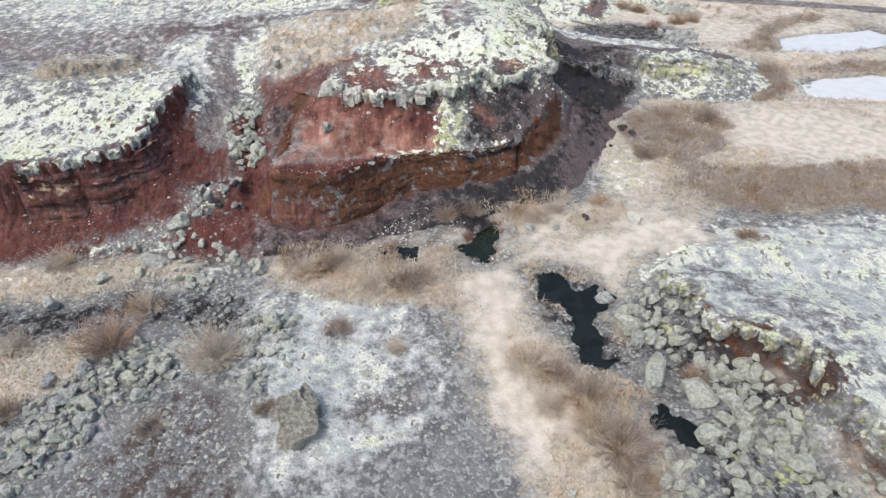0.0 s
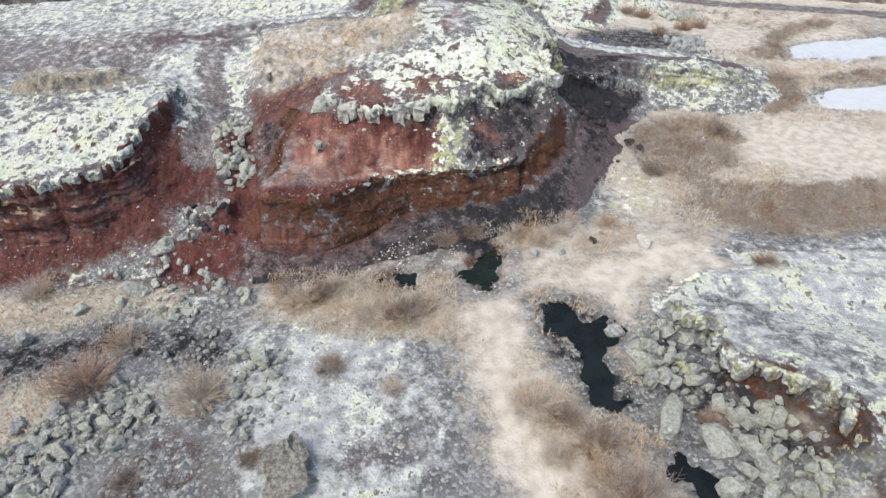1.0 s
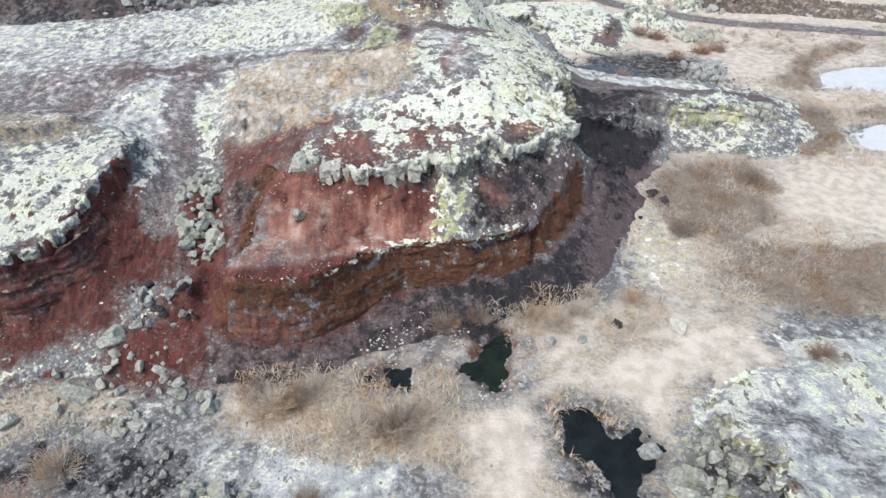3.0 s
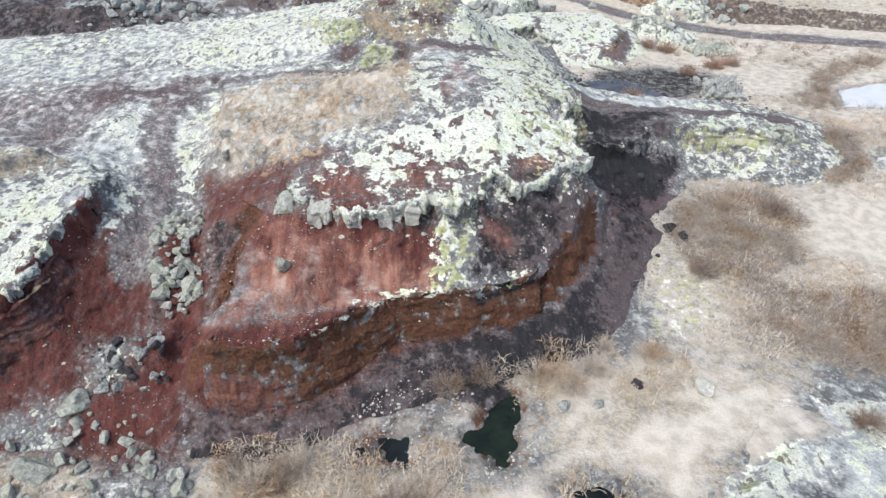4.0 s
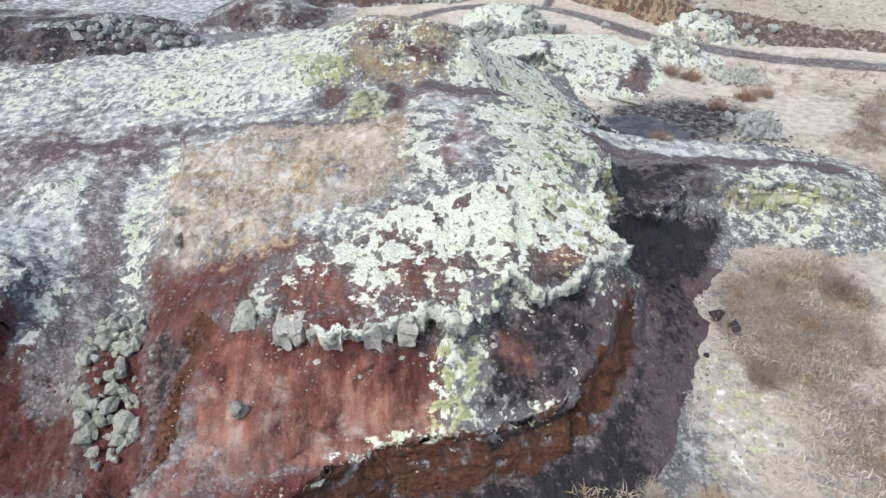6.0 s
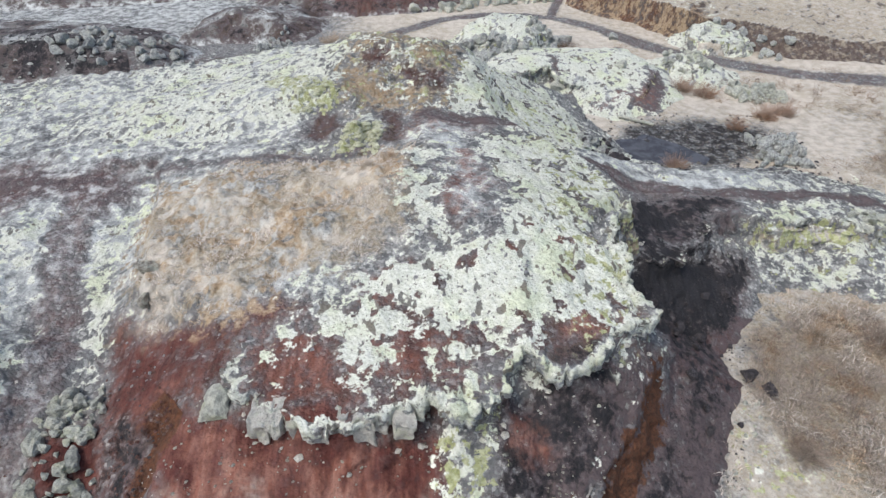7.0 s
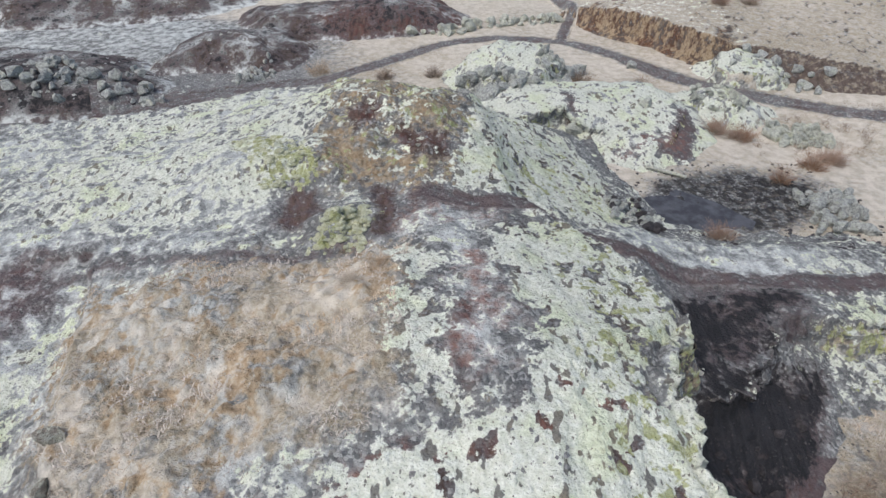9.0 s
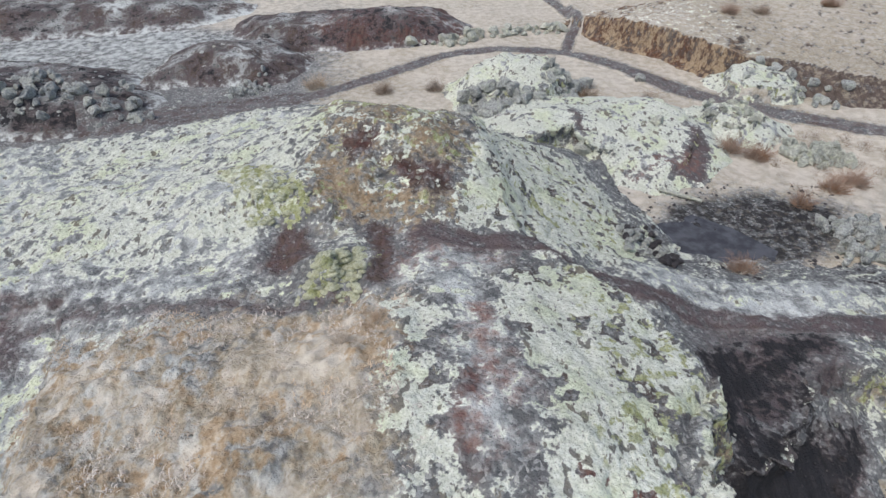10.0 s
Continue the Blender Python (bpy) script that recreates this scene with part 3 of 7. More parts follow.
DUST = [(-7.4, 27.6), (-5.7, 28.5), (-4.6, 27.5), (-4.3, 26.6), (-5.2, 25.8), (-6.4, 26.2), (-7.8, 25.4)]
REDLEFT = [(-10.9, 35.4), (-9.0, 34.0), (-6.8, 33.8), (-5.2, 34.2), (-4.0, 33.7), (-5.4, 32.6), (-5.6, 30.7), (-7.0, 30.8), (-7.9, 29.8), (-7.7, 27.6), (-8.6, 25.8), (-10.2, 26.6), (-9.5, 28.8), (-9.8, 30.7), (-10.9, 33.4)]
LEFTWALL = [(-60, 25.4), (-21.5, 25.3), (-16.5, 25.6), (-14.2, 28.8), (-12.6, 25.0), (-15.3, 24.0), (-20.0, 22.4), (-60, 21.6)]
LEFTMOSS = [(-60, 33), (-23.8, 30.9), (-19.4, 30.4), (-16.9, 32.5), (-15.0, 34.2), (-14.3, 29.9), (-15.1, 26.7), (-16.6, 25.2), (-21.5, 25.0), (-60, 25)]
GULLYRED = [(-14.8, 29.9), (-14.3, 30.9), (-13.2, 30.5), (-12.4, 31.4), (-12.0, 29.4), (-10.9, 27.4), (-11.6, 26.4), (-13.8, 26.4), (-15.0, 28.6)]
GULLYMOSS = [(-14.0, 31.0), (-14.2, 33.4), (-13.9, 35.8), (-12.9, 33.9), (-12.9, 30.9), (-13.4, 30.6)]
MOSSBAND = [(-13.9, 39.7), (-13.3, 41.9), (-12.3, 38.4), (-11.0, 34.9), (-11.2, 33.5), (-12.7, 35.9)]
NWMOSS = [(-60, 52), (-22.5, 49.2), (-15.2, 46.4), (-10.1, 44.6), (-6.6, 44.6), (-4.6, 47.4), (-3.6, 50.8), (-3.8, 53.6), (-7, 60), (-60, 64)]
WESTMOSS = [(-18.4, 39.9), (-16.0, 41.4), (-14.6, 39.4), (-14.4, 38.0), (-16.6, 38.0)]
RIDGETAN = [(-5.4, 55.8), (-1.0, 56.6), (1.4, 55.8), (1.5, 49.6), (0.8, 46.8), (-1.3, 46.4), (-3.3, 46.5), (-4.2, 51.1)]
RIDGERED = [(-1.7, 49.7), (-0.5, 49.8), (0.7, 49.4), (1.4, 48.2), (0.9, 47.7), (0.0, 48.0), (-1.1, 47.9), (-1.7, 49.0)]
SADDLE_WEST = [(-5.8, 44.6), (-5.7, 47.0), (-4.6, 47.0), (-4.0, 45.0), (-4.7, 44.3)]
SADDLE_MIDDLE = [(-2.6, 47.0), (-1.3, 46.8), (-1.1, 44.0), (-1.6, 43.1), (-2.3, 43.4), (-2.1, 44.4)]
RIDGEOCHRE = [(-4.8, 50.3), (-3.9, 50.9), (-2.8, 49.2), (-1.9, 49.2), (-1.4, 47.7), (-2.3, 47.0), (-3.6, 47.3), (-4.5, 48.0)]
RIDGECRAG = [(-0.6, 50.9), (0.8, 51.9), (1.0, 49.7), (0.7, 48.5), (-0.2, 49.9)]
SADDLETAN = [(-7.0, 42.6), (-6.0, 43.7), (-3.8, 42.6), (-2.3, 42.5), (-0.9, 43.0), (-3.0, 41.4), (-6.3, 41.5)]
GRASSOCHRE = [(-3.0, 41.4), (-1.4, 42.4), (-1.1, 40.2), (-1.2, 39.0), (-2.4, 39.7)]
GREENCREASE = [(3.8, 50.8), (4.8, 50.8), (5.3, 48.9), (4.6, 49.3)]
RIDGERED_HIGH = [(-3.8, 50.8), (-1.5, 51.8), (-1.9, 50.2), (-2.9, 49.8)]
YELLOW_BANK = [(-8.7, 51.2), (-6.7, 50.9), (-4.0, 47.7), (-4.9, 46.8), (-6.5, 47.0)]
YELLOW_LUMP = [(-4.5, 43.1), (-3.3, 44.8), (-2.3, 45.2), (-2.1, 44.1), (-2.4, 42.9), (-3.7, 42.5)]
EASTMOSS = [(0.9, 47.4), (1.9, 52.6), (2.0, 57.6), (8.6, 57.4), (9.6, 52.8), (9.0, 49.0), (7.0, 46.9), (4.4, 46.5), (1.0, 46.3)]
MOSSSPUR = [(-1.3, 43.2), (-0.3, 43.0), (0.1, 41.3), (0.2, 38.0), (0.7, 35.8), (-0.6, 36.4), (-1.2, 38.7)]
WESTGRAVEL = [(-7.0, 46.0), (-5.0, 47.3), (-3.7, 46.6), (-4.6, 45.2), (-6.0, 44.3), (-12, 44.0), (-21, 44.4), (-21, 46.8), (-12, 45.6)]
PALEPATH = [(13.3, 24.7), (11.8, 25.0), (8.1, 23.8), (5.1, 22.7), (2.4, 21.2), (0.5, 20.4), (0.8, 19.4), (1.9, 18.4), (0.9, 16.8), (1.8, 14.0), (1.6, 12.6), (2.5, 11.5), (3.5, 10.4), (4.0, 8.0), (6.0, 8.0), (5.2, 11.0), (4.3, 13.6), (3.7, 15.0), (3.3, 17.6), (4.2, 18.8), (3.6, 21.0), (5.9, 22.2), (7.4, 20.0), (8.0, 19.2), (9.0, 21.4), (10.6, 22.6), (12.3, 23.2)]
SAGE = [(-8.7, 19.3), (-6.5, 19.7), (-3.2, 19.2), (-0.9, 17.6), (-0.6, 16.4), (-2.5, 17.0), (-5.1, 17.6), (-6.5, 17.0), (-8.2, 16.8)]
RING = [(-6.6, 11.8), (-5.2, 11.4), (-3.5, 12.0), (-1.8, 12.5), (-0.3, 13.8), (0.3, 14.9), (0.5, 13.3), (-1.2, 11.9), (-3.2, 11.1), (-5.9, 10.8)]
STRAW_FOOT = [(-8.6, 22.9), (-3.9, 23.2), (0.5, 22.6), (0.9, 18.6), (-3.3, 18.9), (-7.4, 20.1)]
STRAW_WEST = [(-19, 15.8), (-17.3, 16.2), (-15.1, 17.3), (-14.2, 15.9), (-14.4, 14.8), (-15.4, 13.8), (-17.5, 12.8)]
STRAW_NORTHWEST = [(-24, 21.6), (-20.2, 21.6), (-15.6, 22.2), (-11.8, 22.0), (-11.4, 20.2), (-13.8, 20.5), (-16.2, 19.2), (-24, 19.2)]
THICKET = [(2.1, 18.3), (4.1, 18.5), (5.1, 15.3), (7.7, 13.6), (7.6, 11.2), (6.6, 7.0), (4.0, 7.0), (3.5, 13.0)]
PALEFLAT = [(19.7, 34.9), (22.0, 38.0), (25.0, 37.5), (27.5, 35.4), (33, 34.4), (31, 30.6), (24.2, 31.5), (21.2, 31.2), (19.4, 32.7)]
FOOTSAGE = [(11.3, 34.0), (13.2, 31.7), (12.4, 28.6), (9.2, 27.4), (9.3, 29.2)]
GREYROAD = [(13.4, 24.4), (23.0, 25.0), (60, 25.6), (60, 22.6), (21.8, 22.2), (12.0, 22.2)]
NEARRED = [(10.4, 16.9), (12.6, 15.6), (14.0, 13.6), (13.3, 12.2), (12.2, 12.2), (11.9, 14.3), (10.3, 15.4)]
NEARRED_SOUTH = [(13.3, 12.0), (14.6, 10.4), (15.2, 7), (13.4, 7), (13.1, 10.8)]
DARKGRAVEL = [(-24, 18.8), (-18.9, 18.8), (-16.0, 19.2), (-14.2, 20.1), (-12.5, 19.9), (-8.6, 19.4), (-8.8, 17.3), (-11.0, 17.7), (-12.9, 18.2), (-14.8, 17.5), (-16.1, 16.8), (-24, 16.2)]
CRATERGRAVEL = [(12.8, 56.4), (18.2, 57.4), (23.0, 55.8), (20.2, 51.3), (13.2, 49.6), (10.6, 51.6)]
SHELFMOSS = [(14.6, 40.4), (16.3, 39.4), (19.4, 39.6), (22.2, 41.1), (23.2, 46.0), (19.6, 47.6), (15.0, 46.6), (14.4, 43.3)]
HEAP_GROUND = [(7.0, 20.0), (10.4, 20.4), (11.0, 16), (12.8, 14), (13.4, 10), (12.4, 7), (8.4, 8.4), (8.6, 11.0), (9.8, 13.0), (8.0, 15.0)]
SPRINGMUD = [(-3.4, 23.6), (-1.6, 25.2), (0.8, 25.8), (3.6, 25.2), (4.0, 23.6), (2.8, 21.4), (0.8, 21.4), (-1.0, 21.4), (-3.4, 21.8)]
TARNMUD = [(3.4, 21.2), (6.3, 21.4), (7.4, 19.4), (7.0, 17.4), (8.2, 15.6), (6.0, 14.8), (4.6, 16.4), (4.0, 18.4)]
LEDGEFOOT = [(-9.4, 22.4), (-9.0, 24.6), (-7.4, 24.6), (-4.4, 25.2), (-1.2, 26.0), (0.2, 25.8), (-0.8, 24.1), (-3.4, 22.9), (-6.2, 22.1)]
PEBBLED = [(-12.6, 11.8), (-11.1, 13.6), (-9.3, 15.0), (-7.4, 14.0), (-6.4, 12.6), (-6.4, 10.2), (-4, 7), (-13, 7)]
BROWNSOIL = [(-3.6, 13.3), (-1.3, 15.0), (-0.5, 14.2), (-1.5, 12.8), (-3.4, 12.4)]
WHITEPATCH = [(-6.2, 16.6), (-2.9, 16.4), (-1.7, 14.9), (-2.7, 13.8), (-4.9, 14.6), (-6.4, 15.6)]
GREYGRAVEL = [(-1.4, 18.0), (0.6, 19.3), (1.6, 18.2), (0.7, 16.8), (1.5, 14.0), (1.5, 12.2), (3.2, 11.0), (3.4, 6), (-4, 6), (-3.4, 10.6), (0.6, 12.6), (0.6, 15.0)]
BEIGE = [(2.5, 25.6), (9, 26.8), (14, 26.4), (14.5, 23.6), (10, 21.8), (8.2, 18.8), (7.6, 15), (8.0, 11), (6, 7), (3, 9), (1.6, 12.6), (0.6, 16.4), (0.2, 18.6), (-1.5, 19.4), (-8.2, 20.2), (-8.4, 22.8), (-2, 24.4)]
SCRUB_SOUTH = [(14.6, 30.6), (18.4, 29.8), (26.4, 30.6), (34, 31), (34, 26), (23.2, 25.8), (18.6, 25.1), (15.1, 25.9), (13.2, 27.9)]
SCRUB_NORTH = [(22.6, 44.2), (27.4, 46.6), (27.2, 43.6), (25.6, 39.6), (21.6, 39.4)]
SCRUB_LAKE = [(28.0, 45.0), (44, 47.6), (44, 44.6), (30, 43.6)]
SCRUB_MERE = [(26.0, 50.0), (29.4, 54.2), (34.5, 58.2), (38.4, 58.0), (30.0, 53.4), (28.6, 49.0)]
SCRUB_PATCHES = (BROWNGRASS, SCRUB_SOUTH, SCRUB_NORTH, SCRUB_LAKE, SCRUB_MERE)
WASHFLAT = [(17.4, 34.0), (18.2, 31.8), (19.9, 31.0), (18.4, 29.2), (16.2, 30.4)]
PURPLEWEST = [(-20, 45.2), (-16.2, 45.0), (-14.4, 44.5), (-12.5, 42.4), (-13.9, 40.4), (-15.5, 41.6), (-20, 42.0)]
MOUNDGREY = [(9.9, 21.4), (12.6, 21.2), (14.4, 17.6), (15.6, 14.6), (15.8, 11), (14.6, 12.8), (14.0, 14.6), (12.4, 16.8), (11.2, 18.6)]
TRAIL = [(-0.3, 46.0), (1.6, 45.5), (3.5, 45.6), (6.4, 45.3), (10.1, 44.8), (13.4, 44.7), (17.2, 45.0), (23.0, 45.6)]
TRAIL_WEST = [(0.4, 46.0), (-1.0, 44.6), (-2.5, 43.2), (-4.1, 42.9), (-6.0, 43.0), (-8.2, 43.2), (-11.3, 43.7), (-14.0, 43.4), (-20, 43.8)]
GULLYPATH = [(-14.6, 44.4), (-15.1, 42.5), (-14.7, 39.8), (-13.9, 36.9), (-12.9, 34.4), (-12.6, 32.1), (-12.7, 29.7)]
ROAD = [(-24.0, 67.0), (-13.2, 70.6), (-8.5, 72.0), (-3.6, 76.0), (1.2, 80.3), (6.2, 81.4), (12.1, 80.4), (15.6, 77.5), (19.0, 72.0), (22.4, 68.6), (29.6, 64.4), (45, 58.5), (75, 50)]
ROAD_BRANCH = [(12.1, 80.4), (13.4, 84.6), (15.0, 88.4), (13, 98), (10, 120)]


def inside(x, y, rows, soft=0.9):
    soft = soft * 1.5
    near = (x > min(p[0] for p in rows) - 2) & (x < max(p[0] for p in rows) + 2) & (y > min(p[1] for p in rows) - 2) & (y < max(p[1] for p in rows) + 2)
    weight = np.zeros(x.shape)
    if near.any():
        weight[near] = np.clip(0.5 + outline(x[near], y[near], rows)[0] / soft, 0, 1)
    return weight


def along(x, y, rows, width, soft=0.5):
    far = np.full(x.shape, 1e9)
    for a, b in zip(rows, rows[1:]):
        dx, dy = b[0] - a[0], b[1] - a[1]
        s = np.clip(((x - a[0]) * dx + (y - a[1]) * dy) / (dx * dx + dy * dy), 0, 1)
        far = np.minimum(far, np.hypot(x - a[0] - s * dx, y - a[1] - s * dy))
    return np.clip(0.5 + (width / 2 - far) / soft, 0, 1)


def covers(px, py, pz, steep, hill):
    """Weights of moss, red, dark, straw / sand, lime, track, orange at each place. steep: 0 level to 1 upright."""
    x = px + 0.6 * fbm(px, py, 1.5, 4, 301)
    y = py + 0.6 * fbm(px, py, 1.5, 4, 311)
    broad = fbm(px, py, 4.0, 3, 321)
    sx = px + 0.35 * fbm(px, py, 0.9, 3, 303)
    sy = py + 0.35 * fbm(px, py, 0.9, 3, 313)
    moss, red, dark, straw, sand, lime, track, orange, wash, pink, brown, ochre = (np.zeros(x.shape) for _ in range(12))

    def lay(over, rows, strength=1.0, soft=0.9, clear=()):
        k = inside(x, y, rows, soft) * strength
        for other in clear:
            other *= 1 - k
        return np.maximum(over, k)

    if hill == "massif":
        moss += 0.30 + 0.3 * broad + 0.14 * ease(pz, 3.0, 4.2)
        moss *= 1 - 0.5 * ease(steep, 0.35, 0.6)
        wash += (0.40 + 0.35 * broad + 0.28 * ease(-5 - x, 0, 4) * ease(y, 34, 38)) * ease(pz, 2.6, 3.6) * (1 - ease(steep, 0.4, 0.6))
        for rows, s in ((LEFTMOSS, 0.84), (NWMOSS, 0.74 * (1 - 0.45 * ease(-15 - x, 0, 5))), (WESTMOSS, 0.72), (EASTMOSS, 1.1), (GULLYMOSS, 0.85), (MOSSBAND, 0.85), (SHELFMOSS, 0.6)):
            moss = lay(moss, rows, s)
        for rows in (REDLEFT, LEFTWALL, GULLYRED):
            k = inside(x, y, rows)
            moss *= 1 - k
            wash *= 1 - k
            red = np.maximum(red, (0.74 + 0.25 * fbm(px, 0.4 * py, 1.6, 3, 345) if rows is REDLEFT else 0.85) * k)
        # dusty purple scree west of the gully and along the red slope
        k = ease(-12.4 - x, 0, 1.2) * ease(y, 33.4, 35) * ease(45 - y, 0, 1.5) * (1 - np.clip(moss * 1.3 - 0.2, 0, 1))
        moss *= 1 - 0.6 * k
        track = np.maximum(track, (0.6 + 0.4 * fbm(px, 0.6 * py, 2.2, 3, 346)) * k)
        k = k * (1 - 0.35 * ease(-17 - x, 0, 3))
        wash = np.maximum(wash, (0.40 + 0.55 * fbm(px, py, 2.6, 3, 347)) * k)
        k = ease(bell(px, py, -20.5, 34.4, 4.2, 1.7), 0.2, 0.5)
        moss *= 1 - 0.6 * k
        straw = np.maximum(straw, 0.55 * k)
        brown = np.maximum(brown, (0.5 + 0.6 * fbm(px, py, 1.0, 3, 364)) * k)
        for rows in (GULLYMOSS, MOSSBAND, WESTMOSS):
            k = inside(sx, sy, rows, 0.45)
            moss = np.maximum(moss, (0.8 + 0.4 * fbm(px, py, 1.2, 3, 376)) * k)
            track *= 1 - 0.7 * k
        k = ease(-16.5 - x, 0, 2.5) * ease(y, 35, 37) * ease(48 - y, 0, 3)
        moss *= 1 - 0.6 * k
        wash *= 1 - 0.45 * k
        track = np.maximum(track, 0.6 * k)
        red = np.maximum(red, (0.2 + 0.5 * broad) * k)
        k = inside(x, y, PURPLEWEST, 1.0)
        moss *= 1 - 0.8 * k
        wash *= 1 - 0.6 * k
        track = np.maximum(track, 0.85 * k)
        k = ease(steep, 0.33, 0.48) * ease(-12.2 - x, 0, 1) * ease(33 - y, 0, 2)
        moss *= 1 - k
        wash *= 1 - k
        red = np.maximum(red, 0.9 * k)
        dark = np.maximum(dark, inside(x, y, LEFTWALL) * 0.42 * ease(steep, 0.3, 0.6) * (0.6 + 0.9 * broad))
        k = inside(x, y, [(-11.8, 31), (-9.4, 31), (-8.4, 26), (-8.6, 22.4), (-13, 22.2), (-13.4, 24.6), (-11.2, 25)])
        moss *= 1 - k
        wash *= 1 - k
        red = np.maximum(red, 0.9 * k)
        brown = np.maximum(brown, 0.5 * k)
        k = inside(x, y, LEDGEFOOT, 0.7)
        for other in (moss, wash, dark, lime, sand):
            other *= 1 - 0.85 * k
        red = np.maximum(red, (0.8 - 0.3 * ease(x, -4.5, -1.5)) * k)
        track = np.maximum(track, (0.25 + 0.4 * ease(x, -5, -1.5)) * k)
        brown = np.maximum(brown, 0.3 * k)
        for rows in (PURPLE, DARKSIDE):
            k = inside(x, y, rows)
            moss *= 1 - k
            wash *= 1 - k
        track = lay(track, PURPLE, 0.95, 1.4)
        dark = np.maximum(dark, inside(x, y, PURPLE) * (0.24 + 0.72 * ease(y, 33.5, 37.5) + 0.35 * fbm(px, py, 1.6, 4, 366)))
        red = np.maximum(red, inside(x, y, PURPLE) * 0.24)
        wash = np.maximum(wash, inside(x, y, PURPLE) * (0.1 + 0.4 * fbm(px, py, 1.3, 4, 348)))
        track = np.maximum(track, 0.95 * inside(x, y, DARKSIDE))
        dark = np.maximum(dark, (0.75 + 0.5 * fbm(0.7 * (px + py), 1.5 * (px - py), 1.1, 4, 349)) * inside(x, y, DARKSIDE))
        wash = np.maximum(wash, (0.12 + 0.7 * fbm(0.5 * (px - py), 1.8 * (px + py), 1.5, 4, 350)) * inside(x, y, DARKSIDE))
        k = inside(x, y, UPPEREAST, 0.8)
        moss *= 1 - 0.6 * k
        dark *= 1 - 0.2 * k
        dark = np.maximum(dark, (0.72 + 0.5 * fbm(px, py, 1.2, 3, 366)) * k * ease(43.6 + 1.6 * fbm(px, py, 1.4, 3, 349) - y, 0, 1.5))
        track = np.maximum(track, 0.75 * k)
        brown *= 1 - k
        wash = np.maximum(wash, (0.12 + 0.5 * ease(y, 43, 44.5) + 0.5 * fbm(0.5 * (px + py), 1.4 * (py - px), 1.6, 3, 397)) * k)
        k = inside(x, y, EASTCLIFF, 0.8)
        dark *= 1 - k
        track *= 1 - k
        ochre = np.maximum(ochre, 0.42 * k * ease(steep, 0.3, 0.5))
        lime = np.maximum(lime, (0.42 + 0.4 * fbm(px, 3 * pz, 1.0, 3, 398)) * k * ease(steep, 0.25, 0.45))
        wash = np.maximum(wash, 0.36 * k)
        moss *= 1 - 0.6 * k * ease(steep, 0.2, 0.4)
        brown = np.maximum(brown, 0.5 * k * ease(steep, 0.2, 0.4))
        brown = np.maximum(brown, 0.6 * inside(x, y, LEFTWALL) + 0.45 * inside(x, y, GULLYRED) + 0.5 * inside(x, y, REDLEFT))
        track = np.maximum(track, (0.46 + 0.5 * fbm(px, 0.4 * py, 1.1, 3, 344)) * inside(x, y, REDLEFT))
        k = inside(x, y, GRASSY, 1.2)
        moss *= 1 - 0.85 * k
        straw = np.maximum(straw, k * (0.66 + 0.6 * fbm(px, py, 1.3, 4, 362)))
        pz += k * (0.36 * np.abs(fbm(px, py, 0.55, 3, 381)) + 0.22 * fbm(px, py, 2.2, 2, 382))
        sand = np.maximum(sand, k * (0.24 + 0.9 * fbm(px, py, 1.1, 4, 363)))
        sand = np.maximum(sand, k * 0.85 * bell(px, py, -2.8, 40.6, 2.6, 2.6))
        tufts = fbm(px, py, 1.2, 3, 388)
        ochre = np.maximum(ochre, k * (0.16 + 0.7 * tufts))
        brown = np.maximum(brown, k * (0.34 - 0.9 * fbm(px, py, 0.8, 3, 390)))
        wash = np.maximum(wash, k * (0.24 + 0.8 * fbm(px, py, 1.2, 4, 389)))
        ochre = np.maximum(ochre, 0.7 * bell(px, py, -5.1, 37.4, 0.9, 1.7) + 0.55 * bell(px, py, -2.4, 41.6, 0.9, 1.2) + 0.5 * bell(px, py, -11.6, 40.0, 0.5, 2.5) + 0.55 * bell(px, py, -6.4, 33.9, 1.6, 0.7))
        moss = lay(moss, CAPMOSS, 1.0, 0.7)
        lime = np.maximum(lime, 0.28 * inside(x, y, CAPMOSS) * ease(x, 2.5, 5.5))
        moss *= 1 - 0.58 * inside(x, y, CAPMOSS) * ease(34.5 - y, 0, 2.5) * ease(fbm(px, py, 1.4, 3, 399), -0.1, 0.25)
        straw *= 1 - inside(x, y, CAPMOSS)
        k = inside(x, y, STRIPE, 0.8)
        moss *= 1 - 0.46 * k
        track = np.maximum(track, 0.36 * k)
        pink = np.maximum(pink, (0.2 + 0.5 * fbm(px, py, 1.3, 3, 360)) * k)
        wash = np.maximum(wash * (1 - 0.5 * k), (0.72 + 0.4 * fbm(px, py, 1.0, 3, 361)) * k)
        k = bell(px, py, 0.6, 45.0, 2.6, 1.8)
        wash = np.maximum(wash, (0.62 + 0.4 * broad) * k)
        k = inside(x, y, [(6, 46.2), (10, 44.4), (16, 44.3), (22, 45.6), (20, 47.6), (14, 48), (8, 48.5)], 1.2)
        wash = np.maximum(wash, (0.72 + 0.4 * fbm(px, py, 1.8, 3, 370)) * k)
        moss = lay(moss, MOSSSPUR, 0.95, 0.5)
        k = inside(x, y, CAPMOSS, 0.8) * ease(38 - y, 0, 2)
        pink = np.maximum(pink, (0.22 + 0.5 * fbm(px, py, 1.5, 3, 359)) * k)
        red = np.maximum(red, 0.4 * k)
        wash = np.maximum(wash, 0.3 * k)
        wash = np.maximum(wash, (0.66 + 0.4 * broad) * inside(x, y, NWMOSS, 1.2))
